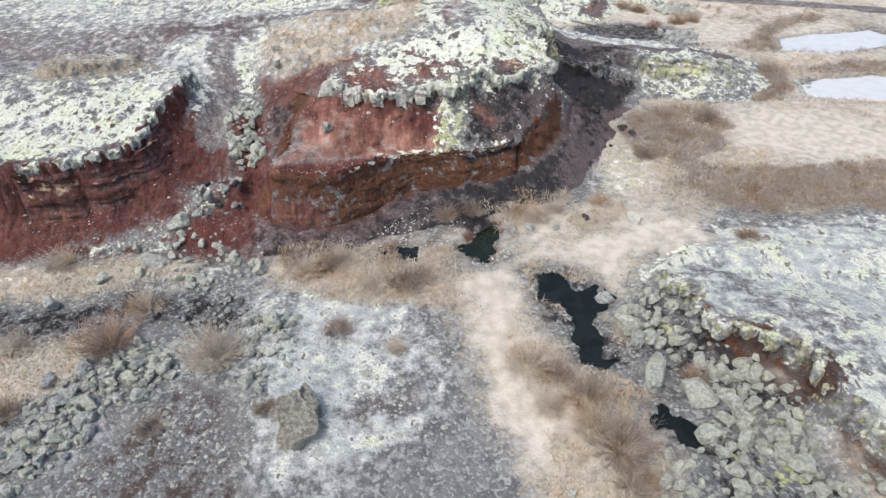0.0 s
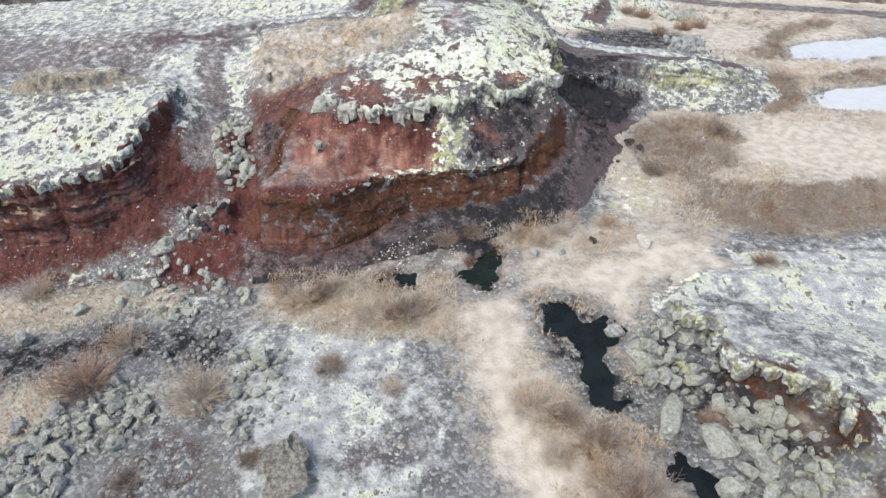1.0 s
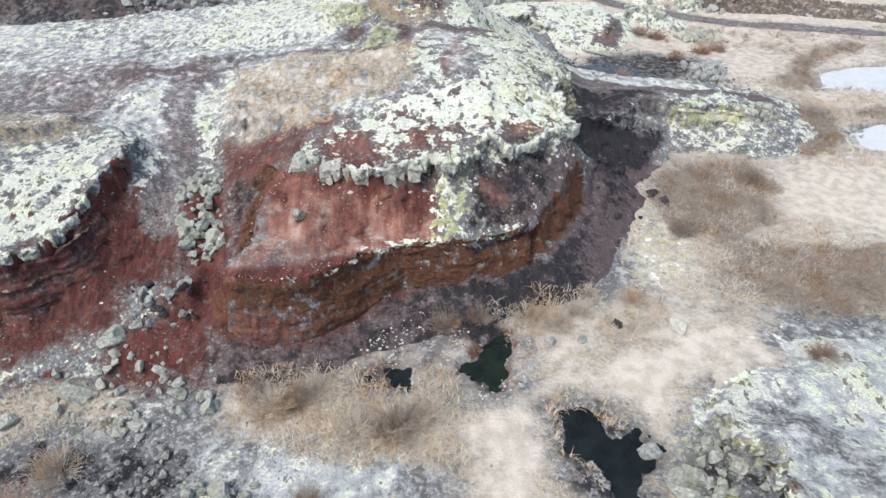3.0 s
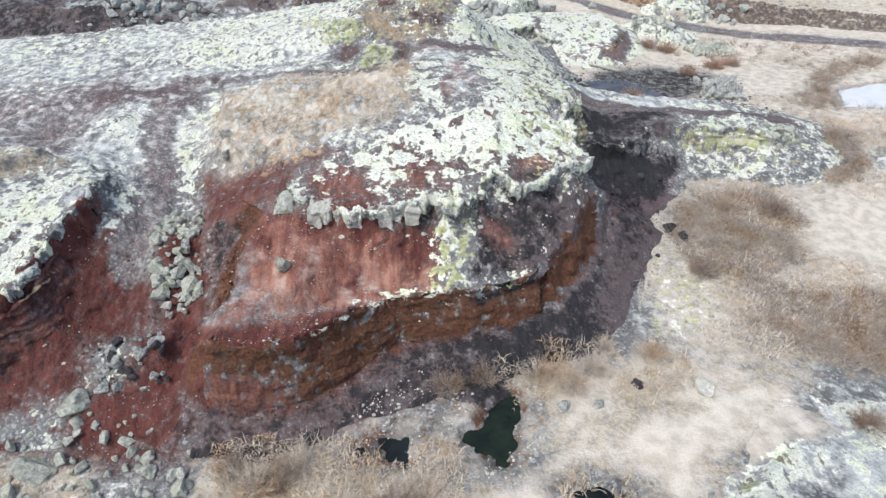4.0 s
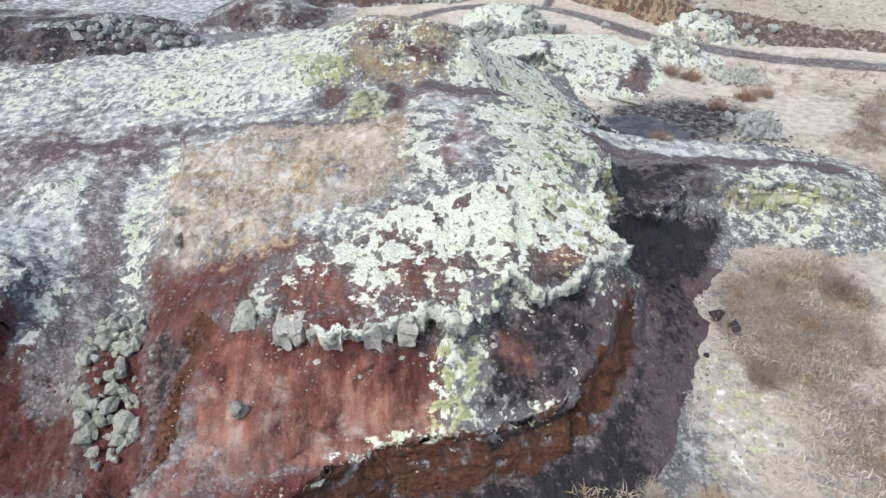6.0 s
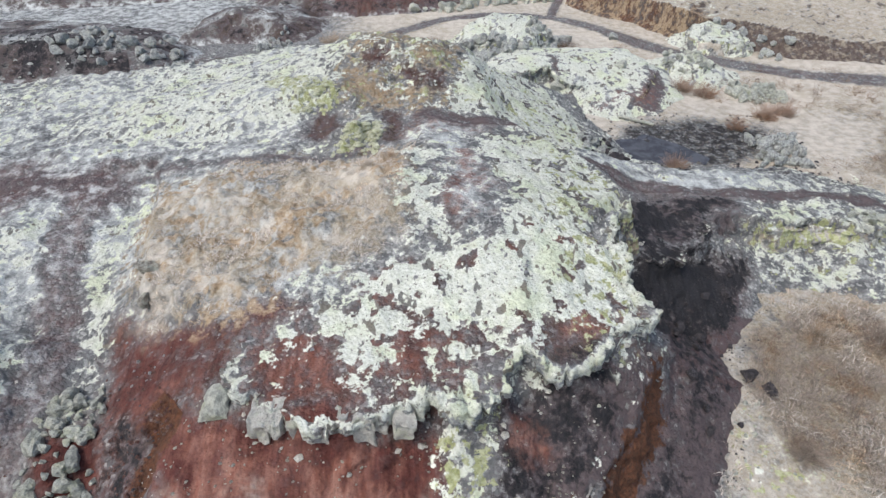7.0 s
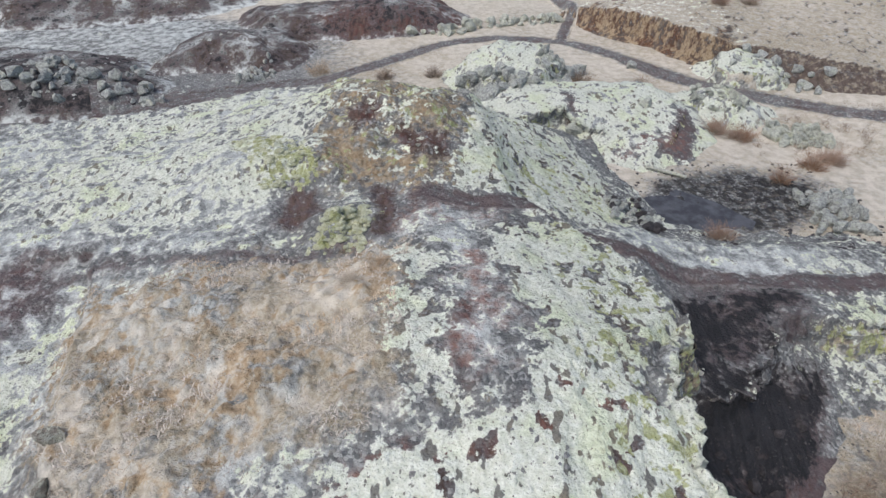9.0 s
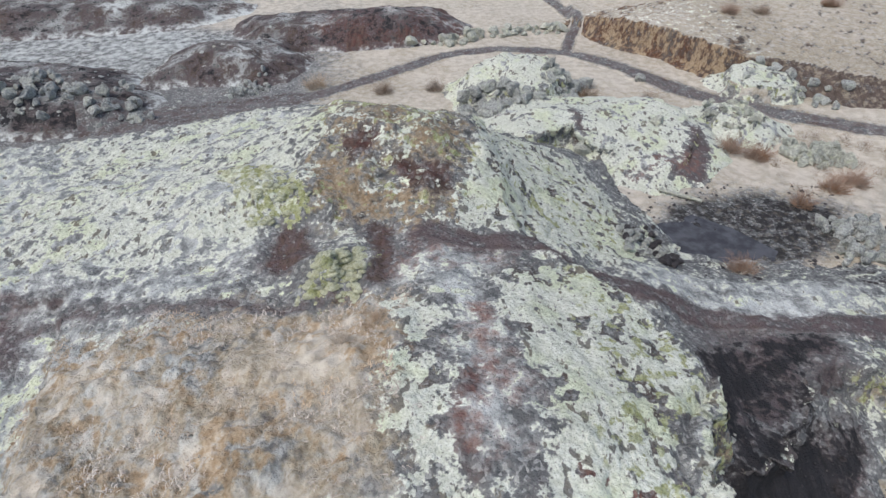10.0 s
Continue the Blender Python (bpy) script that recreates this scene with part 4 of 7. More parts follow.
        for rows in (CAPMOSS, EASTMOSS, MOSSSPUR):
            k = inside(x, y, rows, 0.8)
            wash *= 1 - 0.75 * k
            brown = np.maximum(brown, 0.58 * k)
        for rows, s in ((CAPRED, 0.7), (CAPRED_SMALL, 0.75), (STRIPE_RED, 0.55)):
            k = inside(x, y, rows, 0.6)
            moss *= 1 - 0.8 * s * k
            red = np.maximum(red, s * k)
            brown = np.maximum(brown, 0.55 * k)
        k = inside(x, y, CAPBROWN, 0.5)
        moss *= 1 - 0.9 * k
        track = np.maximum(track, 0.8 * k)
        # the red ledge and the wall under it
        for rows in (REDFACE, REDWALL):
            k = inside(x, y, rows, 0.6)
            moss *= 1 - k
            wash *= 1 - k
            red = np.maximum(red, k)
        k = inside(x, y, REDFACE, 0.8)
        runs = fbm(px, 0.16 * py, 0.28, 3, 395)
        lower = ease(30.2 - y, 0.3, 2.4)
        pink = np.maximum(pink, k * (0.22 + 0.42 * lower + 0.35 * runs + 0.5 * fbm(px, py, 1.0, 3, 354)))
        sand = np.maximum(sand, k * lower * (0.12 + 0.5 * fbm(px, py, 0.7, 3, 355)))
        moss = np.maximum(moss, k * lower * ease(runs + 0.4 * fbm(px, py, 0.9, 3, 356), 0.2, 0.45) * 0.62)
        pink = np.maximum(pink, (0.16 + 0.3 * fbm(px, py, 1.4, 3, 357)) * inside(x, y, REDLEFT) + 0.4 * inside(x, y, CAPRED))
        front = ease(31.5 - y, 0, 1.0) * ease(x, -10, -9) * ease(9 - x, 0, 1)
        moss *= 1 - 0.8 * front * ease(5.0 - pz, 0, 0.6)
        rim = np.abs(outline(px, py, LEDGE)[0] - 0.25)
        moss = np.maximum(moss, (0.36 + 0.5 * broad) * ease(0.42 - rim, 0, 0.35) * ease(x, -6.6, -5.4) * ease(5.2 - x, 0, 1))
        k = inside(x, y, DUST, 1.4)
        wash *= 1 - 0.7 * k
        moss *= 1 - 0.7 * k
        sand = np.maximum(sand, (0.12 + 0.5 * fbm(px, py, 1.2, 3, 353)) * k)
        wash = np.maximum(wash, 0.2 * k)
        red = np.maximum(red, 0.8 * k)
        pink = np.maximum(pink, 0.8 * k)
        moss = lay(moss, YELSTRIP, 0.55, 0.5)
        lime = lay(lime, YELSTRIP, 0.4, 0.5)
        k = inside(x, y, [(1.6, 28), (2, 31.2), (5.6, 32.6), (7.4, 34), (7.8, 31.5), (5.6, 28.8)], 0.8) * (1 - ease(pz, 4.3, 4.7))
        track = np.maximum(track, 0.9 * k)
        wash *= 1 - 0.85 * k
        k = inside(x, y, DARKFACE, 1.1)
        red *= 1 - k
        dark = np.maximum(dark, (0.62 + 0.4 * fbm(px, py, 1.1, 3, 392)) * k)
        track = np.maximum(track, 0.8 * k)
        moss *= 1 - 0.7 * k
        wash *= 1 - k
        pink *= 1 - k
        pink = np.maximum(pink, 0.6 * bell(px, py, 2.5, 30.0, 0.7, 0.5))
        red = np.maximum(red, 0.75 * inside(x, y, [(1.8, 30.8), (2.8, 30.6), (3.0, 29.6), (2.2, 29.4)], 0.5))
        k = inside(sx, sy, CHARCOAL, 1.0)
        red *= 1 - k
        dark = np.maximum(dark, 0.6 * k)
        k = inside(sx, sy, ORANGE, 0.3)
        moss *= 1 - k
        dark *= 1 - k
        wash *= 1 - k
        orange = np.maximum(orange, 1.0 * k)
        near = ease(pz - ground_height(px, py), 0.05, 0.55)
        dark *= near
        wash = np.maximum(wash, 0.2 * (1 - near) * ease(x, 4, 7))
        out = -bluff(px, py, LEDGE, 0, 1, 0.6, 0.22, 61)[1]
        ahead = ease(px, -10.2, -9.0) * ease(6.0 - px, 0, 1.5) * (py < 31)
        wall = ease(out, 0.0, 0.15) * ease(1.15 - out, 0, 0.5) * ahead
        for other in (moss, wash, pink, dark):
            other *= 1 - wall
        orange = np.maximum(orange, (0.92 + 0.2 * broad) * wall)
        brown = np.maximum(brown, 0.35 * wall)
        bare = ease(out, 0.1, 0.5) * ease(5.5 - out, 0, 1.2) * ease(px, -9.4, -8.4) * (py < 38)
        wash *= 1 - bare
        moss *= 1 - 0.9 * bare
        track = np.maximum(track, 0.85 * bare * (1 - wall))
        foot = ease(out, 0.8, 1.3) * ease(x, -9.8, -8.6) * (y < 34)
        dark = np.maximum(dark, (0.46 + 0.24 * ease(x, -3, 1.5) + 0.2 * broad) * foot * ease(9 - x, 0, 3))
        track = np.maximum(track, 0.9 * foot)
        brown = np.maximum(brown, 0.4 * foot * ease(-x, -1, 3))
        red *= 1 - 0.75 * foot
        wash *= 1 - foot
        moss *= 1 - foot
        hot = bell(px, py, -7.6, 24.3, 1.3, 0.8)
        orange *= 1 - 0.6 * hot
        red = np.maximum(red, 0.9 * hot)
        pink *= 1 - foot
        for rows, s in ((RIDGETAN, 0.55),):
            k = inside(x, y, rows, 1.0)
            spots = fbm(px, py, 1.0, 3, 385)
            moss *= 1 - 0.4 * k
            wash *= 1 - 0.8 * k
            straw = np.maximum(straw, 0.6 * k)
            brown = np.maximum(brown, (0.42 + 0.7 * spots) * k)
            ochre = np.maximum(ochre, (0.36 + 0.6 * fbm(px, py, 1.3, 3, 386)) * k)
            moss = np.maximum(moss, (0.44 + 0.7 * fbm(px, py, 1.1, 3, 371)) * k)
            lime = np.maximum(lime, (0.2 + 0.5 * fbm(px, py, 0.9, 3, 372)) * k)
        for rows in (SADDLE_WEST, SADDLE_MIDDLE):
            k = inside(sx, sy, rows, 0.5)
            for other in (moss, straw, lime, ochre, wash):
                other *= 1 - k
            track = np.maximum(track, 0.9 * k)
            red = np.maximum(red, 0.2 * k)
            brown = np.maximum(brown, 0.5 * k)
        k = inside(sx, sy, RIDGEOCHRE, 1.0)
        moss *= 1 - 0.7 * k
        straw = np.maximum(straw, 0.7 * k)
        wash *= 1 - k
        ochre = np.maximum(ochre, (0.72 + 0.4 * broad) * k)
        k = inside(sx, sy, RIDGECRAG, 0.6)
        moss *= 1 - 0.75 * k
        wash *= 1 - k
        straw = np.maximum(straw, 0.75 * k)
        brown = np.maximum(brown, (0.6 + 0.6 * fbm(2.5 * px, 0.5 * py, 0.6, 3, 373)) * k)
        k = inside(sx, sy, SADDLETAN, 0.6)
        moss *= 1 - 0.7 * k
        straw = np.maximum(straw, 0.8 * k)
        sand = np.maximum(sand, 0.4 * k)
        k = inside(sx, sy, GRASSOCHRE, 0.8)
        ochre = np.maximum(ochre, 0.66 * k)
        for rows in (RIDGERED, RIDGERED_HIGH):
            k = inside(x, y, rows, 0.6)
            moss *= 1 - 0.8 * k
            straw *= 1 - k
            wash *= 1 - k
            lime *= 1 - k
            red = np.maximum(red, 0.42 * k)
            track = np.maximum(track, 0.6 * k)
            ochre *= 1 - k
            brown = np.maximum(brown, 0.6 * k)

        for rows in (YELLOW_BANK, YELLOW_LUMP):
            k = inside(x, y, rows, 0.6)
            lime = np.maximum(lime, (0.62 + 0.5 * fbm(px, py, 0.9, 3, 387)) * k)
        lime = np.maximum(lime, 0.16 * inside(x, y, EASTMOSS))
        moss = np.maximum(moss, 1.0 * inside(x, y, EASTMOSS) * (1 - inside(sx, sy, GREENCREASE, 0.5)))
        lime = np.maximum(lime, 0.8 * inside(sx, sy, GREENCREASE, 0.5))
        k = inside(x, y, WESTGRAVEL, 0.8)
        moss *= 1 - 0.5 * k
        track = np.maximum(track, 0.5 * k)
    elif hill == "near":
        moss += 0.62 + 0.75 * fbm(px, py, 2.6, 4, 352)
        wash += 1.0 + 0.5 * fbm(px, py, 2.2, 3, 393)
        skirt = ease(-outline(px, py, NEAR)[0], 0.3, 1.1) * (1 - inside(x, y, HEAP_GROUND, 1.2)) * ease(14.5 - x, 0, 1.5)
        moss *= 1 - skirt
        wash *= 1 - 0.9 * skirt
        sand = np.maximum(sand, 0.85 * skirt)
        straw = np.maximum(straw, 0.5 * skirt)
        k = inside(x, y, MOUNDGREY, 1.0) * (outline(px, py, NEAR)[0] > 0.35)
        moss *= 1 - 0.8 * k
        wash *= 1 - 0.6 * k
        k = inside(x, y, HEAP_GROUND, 1.2) * (outline(px, py, NEAR)[0] < 0)
        moss *= 1 - k
        wash *= 1 - 0.8 * k
        wash = np.maximum(wash, (0.2 + 0.5 * broad) * k)
        lime = np.maximum(lime, (0.1 + 0.4 * fbm(px, py, 1.3, 3, 369)) * k)
        dark = np.maximum(dark, (0.52 + 0.4 * broad) * k)
        for rows in (NEARRED, NEARRED_SOUTH):
            k = inside(x, y, rows, 0.6)
            moss *= 1 - k
            brown = np.maximum(brown, 0.95 * k)
            orange = np.maximum(orange, 0.42 * k)
            wash *= 1 - k
        moss *= 1 - 0.4 * ease(steep, 0.35, 0.6)
        lime += 0.24 * ease(steep, 0.3, 0.6) * (1 - inside(x, y, NEARRED))
    elif hill == "pale":
        moss += 1.0 + 0.25 * broad - 0.5 * ease(steep, 0.45, 0.65)
        lime += 0.22 * ease(steep, 0.3, 0.6)
        wash += 0.5
        brown += 0.6 * ease(steep, 0.4, 0.58)
        dark += (0.42 + 0.4 * broad) * ease(steep, 0.42, 0.6)
        for rows in ([(8.9, 61.0), (9.8, 61.6), (9.4, 64.6), (8.7, 64.4)], [(13.6, 58.2), (15.6, 57.6), (17.4, 61), (17.8, 64), (16.4, 63.6), (15.2, 60.2)]):
            k = inside(sx, sy, rows, 0.5)
            moss *= 1 - 0.9 * k
            wash *= 1 - k
            track = np.maximum(track, 0.75 * k)
        k = inside(x, y, [(9.4, 57.0), (12.8, 58.4), (16.0, 58.4), (16.6, 61.0), (14.0, 60.2), (11.0, 58.9)], 0.7)
        moss *= 1 - 0.5 * k
        pink = np.maximum(pink, 0.35 * k)
        red = np.maximum(red, 0.5 * inside(x, y, [(12.6, 58.4), (14.4, 58.6), (14.4, 59.6), (12.8, 59.2)], 0.5))
    elif hill == "bank":
        low = 1 - ease(pz - ground_height(px, py), 0.05, 0.55)
        spots = fbm(px, py, 1.6, 4, 383)
        track += 0.9
        brown += 0.5 + 0.5 * spots
        red += 0.34 * ease(x, -13, -8) * ease(y, 80, 83) + 0.2 * spots
        dark += 0.32 - 0.4 * spots + 0.2 * ease(-20 - x, 0, 4) * ease(74 - y, 0, 3)
        wash += 0.36 + 0.1 * ease(-15 - x, 0, 4) + 0.6 * fbm(px, py, 1.7, 4, 384) - 0.25 * ease(steep, 0.2, 0.35) + 0.25 * low
        dark *= 1 - low
    elif hill == "plain":
        straw += 0.9
        k = ease(steep, 0.12, 0.24) * (y < 90)
        wash += (0.5 - 0.5 * broad) * (1 - k)
        sand += 0.56 + 0.4 * fbm(px, py, 9, 2, 341)
        brown += 0.85 * k
        orange += (0.6 + 0.5 * fbm(px, py, 1.6, 3, 374)) * k * (1 - ease(x, 24, 26))
        ochre += (0.3 + 0.6 * fbm(px, py, 1.1, 3, 375)) * k * (1 - ease(x, 24, 26))
        track += 0.7 * k * ease(x, 25, 27)
        moss += 0.32 * (1 - k) * ease(steep, 0.05, 0.12) * (y < 90) * (x < 27)
        for other in (moss, sand, straw):
            other *= 1 - 0.8 * k
    else:
        right = ease(x, 8.5, 10.5) * ease(y, 24.6, 26.5)
        far = ease(y, 57, 61) * ease(x, -12, -4)
        plain = np.maximum(right, far)
        straw += plain * (0.6 + 0.4 * fbm(px, py, 6, 3, 331) + 0.25 * far)
        sand += plain * (0.62 + 0.5 * fbm(px, py, 5, 3, 341) + 0.15 * far)
        brown += right * (1 - far) * (0.2 + 0.5 * fbm(px, py, 2.2, 3, 342))
        moss += plain * (-0.05 + 0.4 * fbm(px, py, 5, 3, 351)) * ease(55 - y, 0, 10)
        wash += plain * (0.30 + 0.5 * fbm(px, py, 4, 3, 396)) * ease(100 - y, 0, 10)
        beyond = ease(y, 84, 92)
        sand = np.maximum(sand, beyond * (0.75 + 0.3 * broad))
        moss += (1 - plain) * (0.02 + 0.28 * broad) * ease(24 - y, 0, 3) * ease(1.5 - x, 0, 2)
        track += (1 - plain) * (0.02 + 0.35 * fbm(px, py, 3, 2, 361))
        wash = lay(wash, SAGE, 0.85, 1.4)
        wash = lay(wash, RING, 0.95, 0.8)
        wash = lay(wash, [(-8.6, 18.8), (-1.0, 18.4), (0.4, 15.4), (-1.0, 12.0), (-6.4, 11.0), (-8.2, 15.0)], 0.58, 1.6)
        wash = lay(wash, FOOTSAGE, 0.6, 1.4)
        sand = lay(sand, FOOTSAGE, 0.25, 1.4)
        moss = lay(moss, FOOTSAGE, 0.2, 1.4)
        wash += (1 - plain) * (0.17 + 0.45 * fbm(px, py, 2.4, 4, 394)) * ease(24 - y, 0, 3)
        k = inside(x, y, HEAP_GROUND, 1.2)
        lime = np.maximum(lime, (0.1 + 0.4 * fbm(px, py, 1.3, 3, 369)) * k)
        dark = np.maximum(dark, (0.52 + 0.4 * broad) * k)
        wash = np.maximum(wash, (0.2 + 0.4 * broad) * k)
        moss = lay(moss, SAGE, 0.4)
        moss = lay(moss, RING, 0.5, 0.7)
        lime = lay(lime, FOOTSAGE, 0.24)
        for rows, s in ((STRAW_FOOT, 0.85), (STRAW_WEST, 0.8), (STRAW_NORTHWEST, 0.7), (THICKET, 0.85)):
            straw = lay(straw, rows, s)
            sand = np.maximum(sand, inside(x, y, rows) * (0.56 + 0.3 * broad))
        for rows in SCRUB_PATCHES:
            k = inside(x, y, rows, 1.6)
            sand *= 1 - 0.65 * k
            moss *= 1 - 0.7 * k
            wash *= 1 - 0.8 * k
            straw = np.maximum(straw, 0.85 * k)
            brown = np.maximum(brown, (0.68 + 0.7 * fbm(px, py, 1.8, 3, 343)) * k)
        wash = lay(wash, WASHFLAT, 0.7, 1.2)
        k = inside(x, y, BEIGE, 1.2)
        for other in (moss, wash, track):
            other *= 1 - 0.8 * k
        sand = np.maximum(sand, (0.5 + 0.45 * fbm(px, py, 1.8, 3, 365)) * k)
        straw = np.maximum(straw, 0.7 * k)
        for rows, s in ((PEBBLED, 0.3), (BROWNSOIL, 0.6)):
            k = inside(x, y, rows, 0.9)
            moss *= 1 - 0.8 * k
            wash *= 1 - 0.75 * k
            track = np.maximum(track, s * k * (1 + broad))
            brown = np.maximum(brown, 0.4 * k)
        wash = lay(wash, WHITEPATCH, 0.8, 0.8)
        moss = lay(moss, WHITEPATCH, 0.45, 0.8)
        k = inside(x, y, LEDGEFOOT, 0.8)
        for other in (moss, wash, sand, straw):
            other *= 1 - 0.8 * k
        red = np.maximum(red, 0.45 * k)
        track = np.maximum(track, 0.5 * k)
        k = inside(x, y, GREYGRAVEL, 0.8)
        for other in (moss, wash, track):
            other *= 1 - 0.8 * k
        k = inside(x, y, PALEPATH, 0.8)
        sand = np.maximum(sand, 0.92 * k)
        moss *= 1 - k
        sand = lay(sand, PALEFLAT, 0.85, 1.5)
        k = inside(x, y, GREYROAD, 1.0)
        straw *= 1 - k
        sand *= 1 - 0.7 * k
        moss = np.maximum(moss * (1 - k), 0.3 * k * (1 + broad))
        wash = np.maximum(wash, (0.5 + 0.3 * broad) * k)
        k = inside(x, y, [(-30, 25), (-8.4, 25), (-8.4, 22.2), (-11, 21.6), (-14, 22.4), (-19, 22.4), (-30, 21.4)], 1.2)
        for other in (moss, sand, wash):
            other *= 1 - k
        red = np.maximum(red, 0.92 * k)
        brown = np.maximum(brown, 0.5 * k)
        for rows, s in ((DARKGRAVEL, 0.6), (CRATERGRAVEL, 0.6), (TARNMUD, 0.62)):
            k = inside(x, y, rows, 1.0)
            for other in (straw, sand, moss):
                other *= 1 - 0.85 * k
            dark = np.maximum(dark, s * k)
        k = inside(x, y, SPRINGMUD, 0.8)
        straw *= 1 - k
        sand = np.maximum(sand * (1 - k), (0.5 + 0.5 * fbm(px, py, 0.9, 3, 367)) * k)
        dark = np.maximum(dark, (0.36 + 0.5 * fbm(px, py, 0.9, 3, 391)) * k)
        orange = np.maximum(orange, (0.2 + 0.5 * fbm(px, py, 1.3, 3, 368)) * k)
        orange = np.maximum(orange, 0.8 * inside(x, y, [(0.6, 24.6), (1.8, 25.4), (3.2, 25.0), (3.3, 23.4), (2.6, 23.6), (1.2, 23.6)], 0.5))
        # wet edges of the ponds
        for rows, level, depth in PONDS:
            k = ease(level + 0.24 + 0.2 * fbm(px, py, 0.8, 3, 398) - pz, -0.08, 0.12) * inside(px, py, rows, 3.0)
            rusty = rows is SPRING or rows is SEEP
            dark = np.maximum(dark, (0.45 if rusty else 0.9) * k)
            orange = np.maximum(orange, (0.8 if rusty else 0.0) * k)
            sand *= 1 - k
            moss *= 1 - k
            wash *= 1 - k
            straw *= 1 - k
        basin = inside(x, y, [(-60, 92), (-60, 80), (-36, 78), (-24, 76), (-20, 82), (-18, 87), (-26, 90)], 2.0)
        wash = np.maximum(wash, (0.52 + 0.4 * fbm(px, 2 * py, 3.5, 3, 382)) * basin)
        sand *= 1 - basin
        brown *= 1 - basin
        track = np.maximum(track, 0.18 * ease(y, 62, 66) * ease(-10 - x, 0, 4)) * (1 - basin)
        ring = np.abs(np.hypot((px + 31.2) / 2.2, (py - 89.6) / 0.9) - 1)
        wash = np.maximum(wash, 0.95 * ease(0.32 - ring, 0, 0.2))
        dark = np.maximum(dark, 0.5 * ease(0.75 - np.hypot((px + 31.2) / 2.2, (py - 89.6) / 0.9), 0, 0.2))
    for rows, wide in ((TRAIL, 1.3), (TRAIL_WEST, 0.8), (GULLYPATH, 1.5)):
        if hill == "massif":
            k = along(x, y, rows, wide, 0.7) if rows is TRAIL else along(sx, sy, rows, wide, 0.5)
            for other in (moss, straw, sand, red, lime, wash):
                other *= 1 - 0.85 * k
            track = np.maximum(track, (0.85 if rows is TRAIL else 0.5) * k)
            if rows is GULLYPATH:
                red = np.maximum(red, 0.3 * k)
                wash = np.maximum(wash, (0.2 + 0.3 * broad) * k)
    holes = ease(fbm(px, py, 0.62, 3, 371) + 0.2 * broad, 0.33, 0.40)
    moss *= 1 - 0.8 * holes
    brown = np.maximum(brown, 0.62 * holes * ease(moss, 0.2, 0.4)) if hill == "massif" else brown
    return np.stack([moss, red, dark, straw], -1), np.stack([sand, lime, track, orange], -1), np.stack([wash, pink, brown, ochre], -1), holes


def sheet(name, xs, ys, height, hill, label, category, keep=None, stir=0.0, kind="structure"):
    """A mesh over a grid of the plan. keep: which corners stay."""
    gx, gy = np.meshgrid(xs, ys)
    px, py = gx.ravel(), gy.ravel()
    pz = height(px, py)
    shape = gx.shape
    dzx = np.gradient(pz.reshape(shape), xs, axis=1)
    dzy = np.gradient(pz.reshape(shape), ys, axis=0)
    slope = np.hypot(dzx, dzy).ravel()
    steep = slope / (1 + slope)
    a, b, c, holes = covers(px, py, pz, steep, hill)
    if stir:
        pz = pz - 0.035 * holes * np.clip(a[:, 0] * 3, 0, 1)
        # broken ground on the steep parts: push points sideways too
        k = stir * ease(steep, 0.32, 0.55)
        beds = fbm(0.35 * px + 0.2 * py, 1.0 * pz + 0.15 * px, 0.38, 3, 431)
        qx = px + k * fbm(px + 0.7 * pz, py, 0.55, 3, 401)
        qy = py + k * (fbm(px, py + 0.9 * pz, 0.55, 3, 411) + 0.8 * beds)
        pz = pz + 0.5 * k * fbm(px, py + pz, 0.35, 2, 421)
        if hill == "massif":
            # the wall under the ledge is hollowed out
            out = -bluff(px, py, LEDGE, 0, 1, 0.6, 0.22, 61)[1]
            hollow = ease(out, 0.05, 0.2) * ease(1.35 - out, 0, 0.8) * ease(px, -8.6, -7.8) * ease(5.2 - px, 0, 1.2) * (py < 32)
            qy = qy + 0.75 * hollow
    else:
        qx, qy = px, py
    ny, nx = shape
    index = np.arange(nx * ny).reshape(shape)
    quads = np.stack([index[:-1, :-1], index[:-1, 1:], index[1:, 1:], index[1:, :-1]], -1).reshape(-1, 4)
    if keep is not None:
        quads = quads[keep(px, py, pz)[quads].any(1)]
        used = np.zeros(nx * ny, bool)
        used[quads] = True
        order = np.cumsum(used) - 1
        quads = order[quads]
        qx, qy, pz, a, b, c = qx[used], qy[used], pz[used], a[used], b[used], c[used]
    me = bpy.data.meshes.new(name)
    me.vertices.add(len(qx))
    me.vertices.foreach_set("co", np.stack([qx, qy, pz], -1).ravel())
    me.loops.add(quads.size)
    me.loops.foreach_set("vertex_index", quads.ravel())
    me.polygons.add(len(quads))
    me.polygons.foreach_set("loop_start", np.arange(len(quads)) * 4)
    me.update(calc_edges=True)
    me.polygons.foreach_set("use_smooth", np.ones(len(quads), bool))
    for key, weights in (("cover_a", a), ("cover_b", b), ("cover_c", c)):
        layer = me.attributes.new(key, "FLOAT_COLOR", "POINT")
        layer.data.foreach_set("color", np.clip(weights, 0, 1).astype(np.float32).ravel())
    me.materials.append(land_cover)
    return tagged(new(name, me), label, category, kind=kind)


def steps(*stretches):
    """Grid lines: stretches of start, end, spacing."""
    lines = [np.arange(a, b, s) for a, b, s in stretches]
    return np.concatenate(lines + [[stretches[-1][1]]])


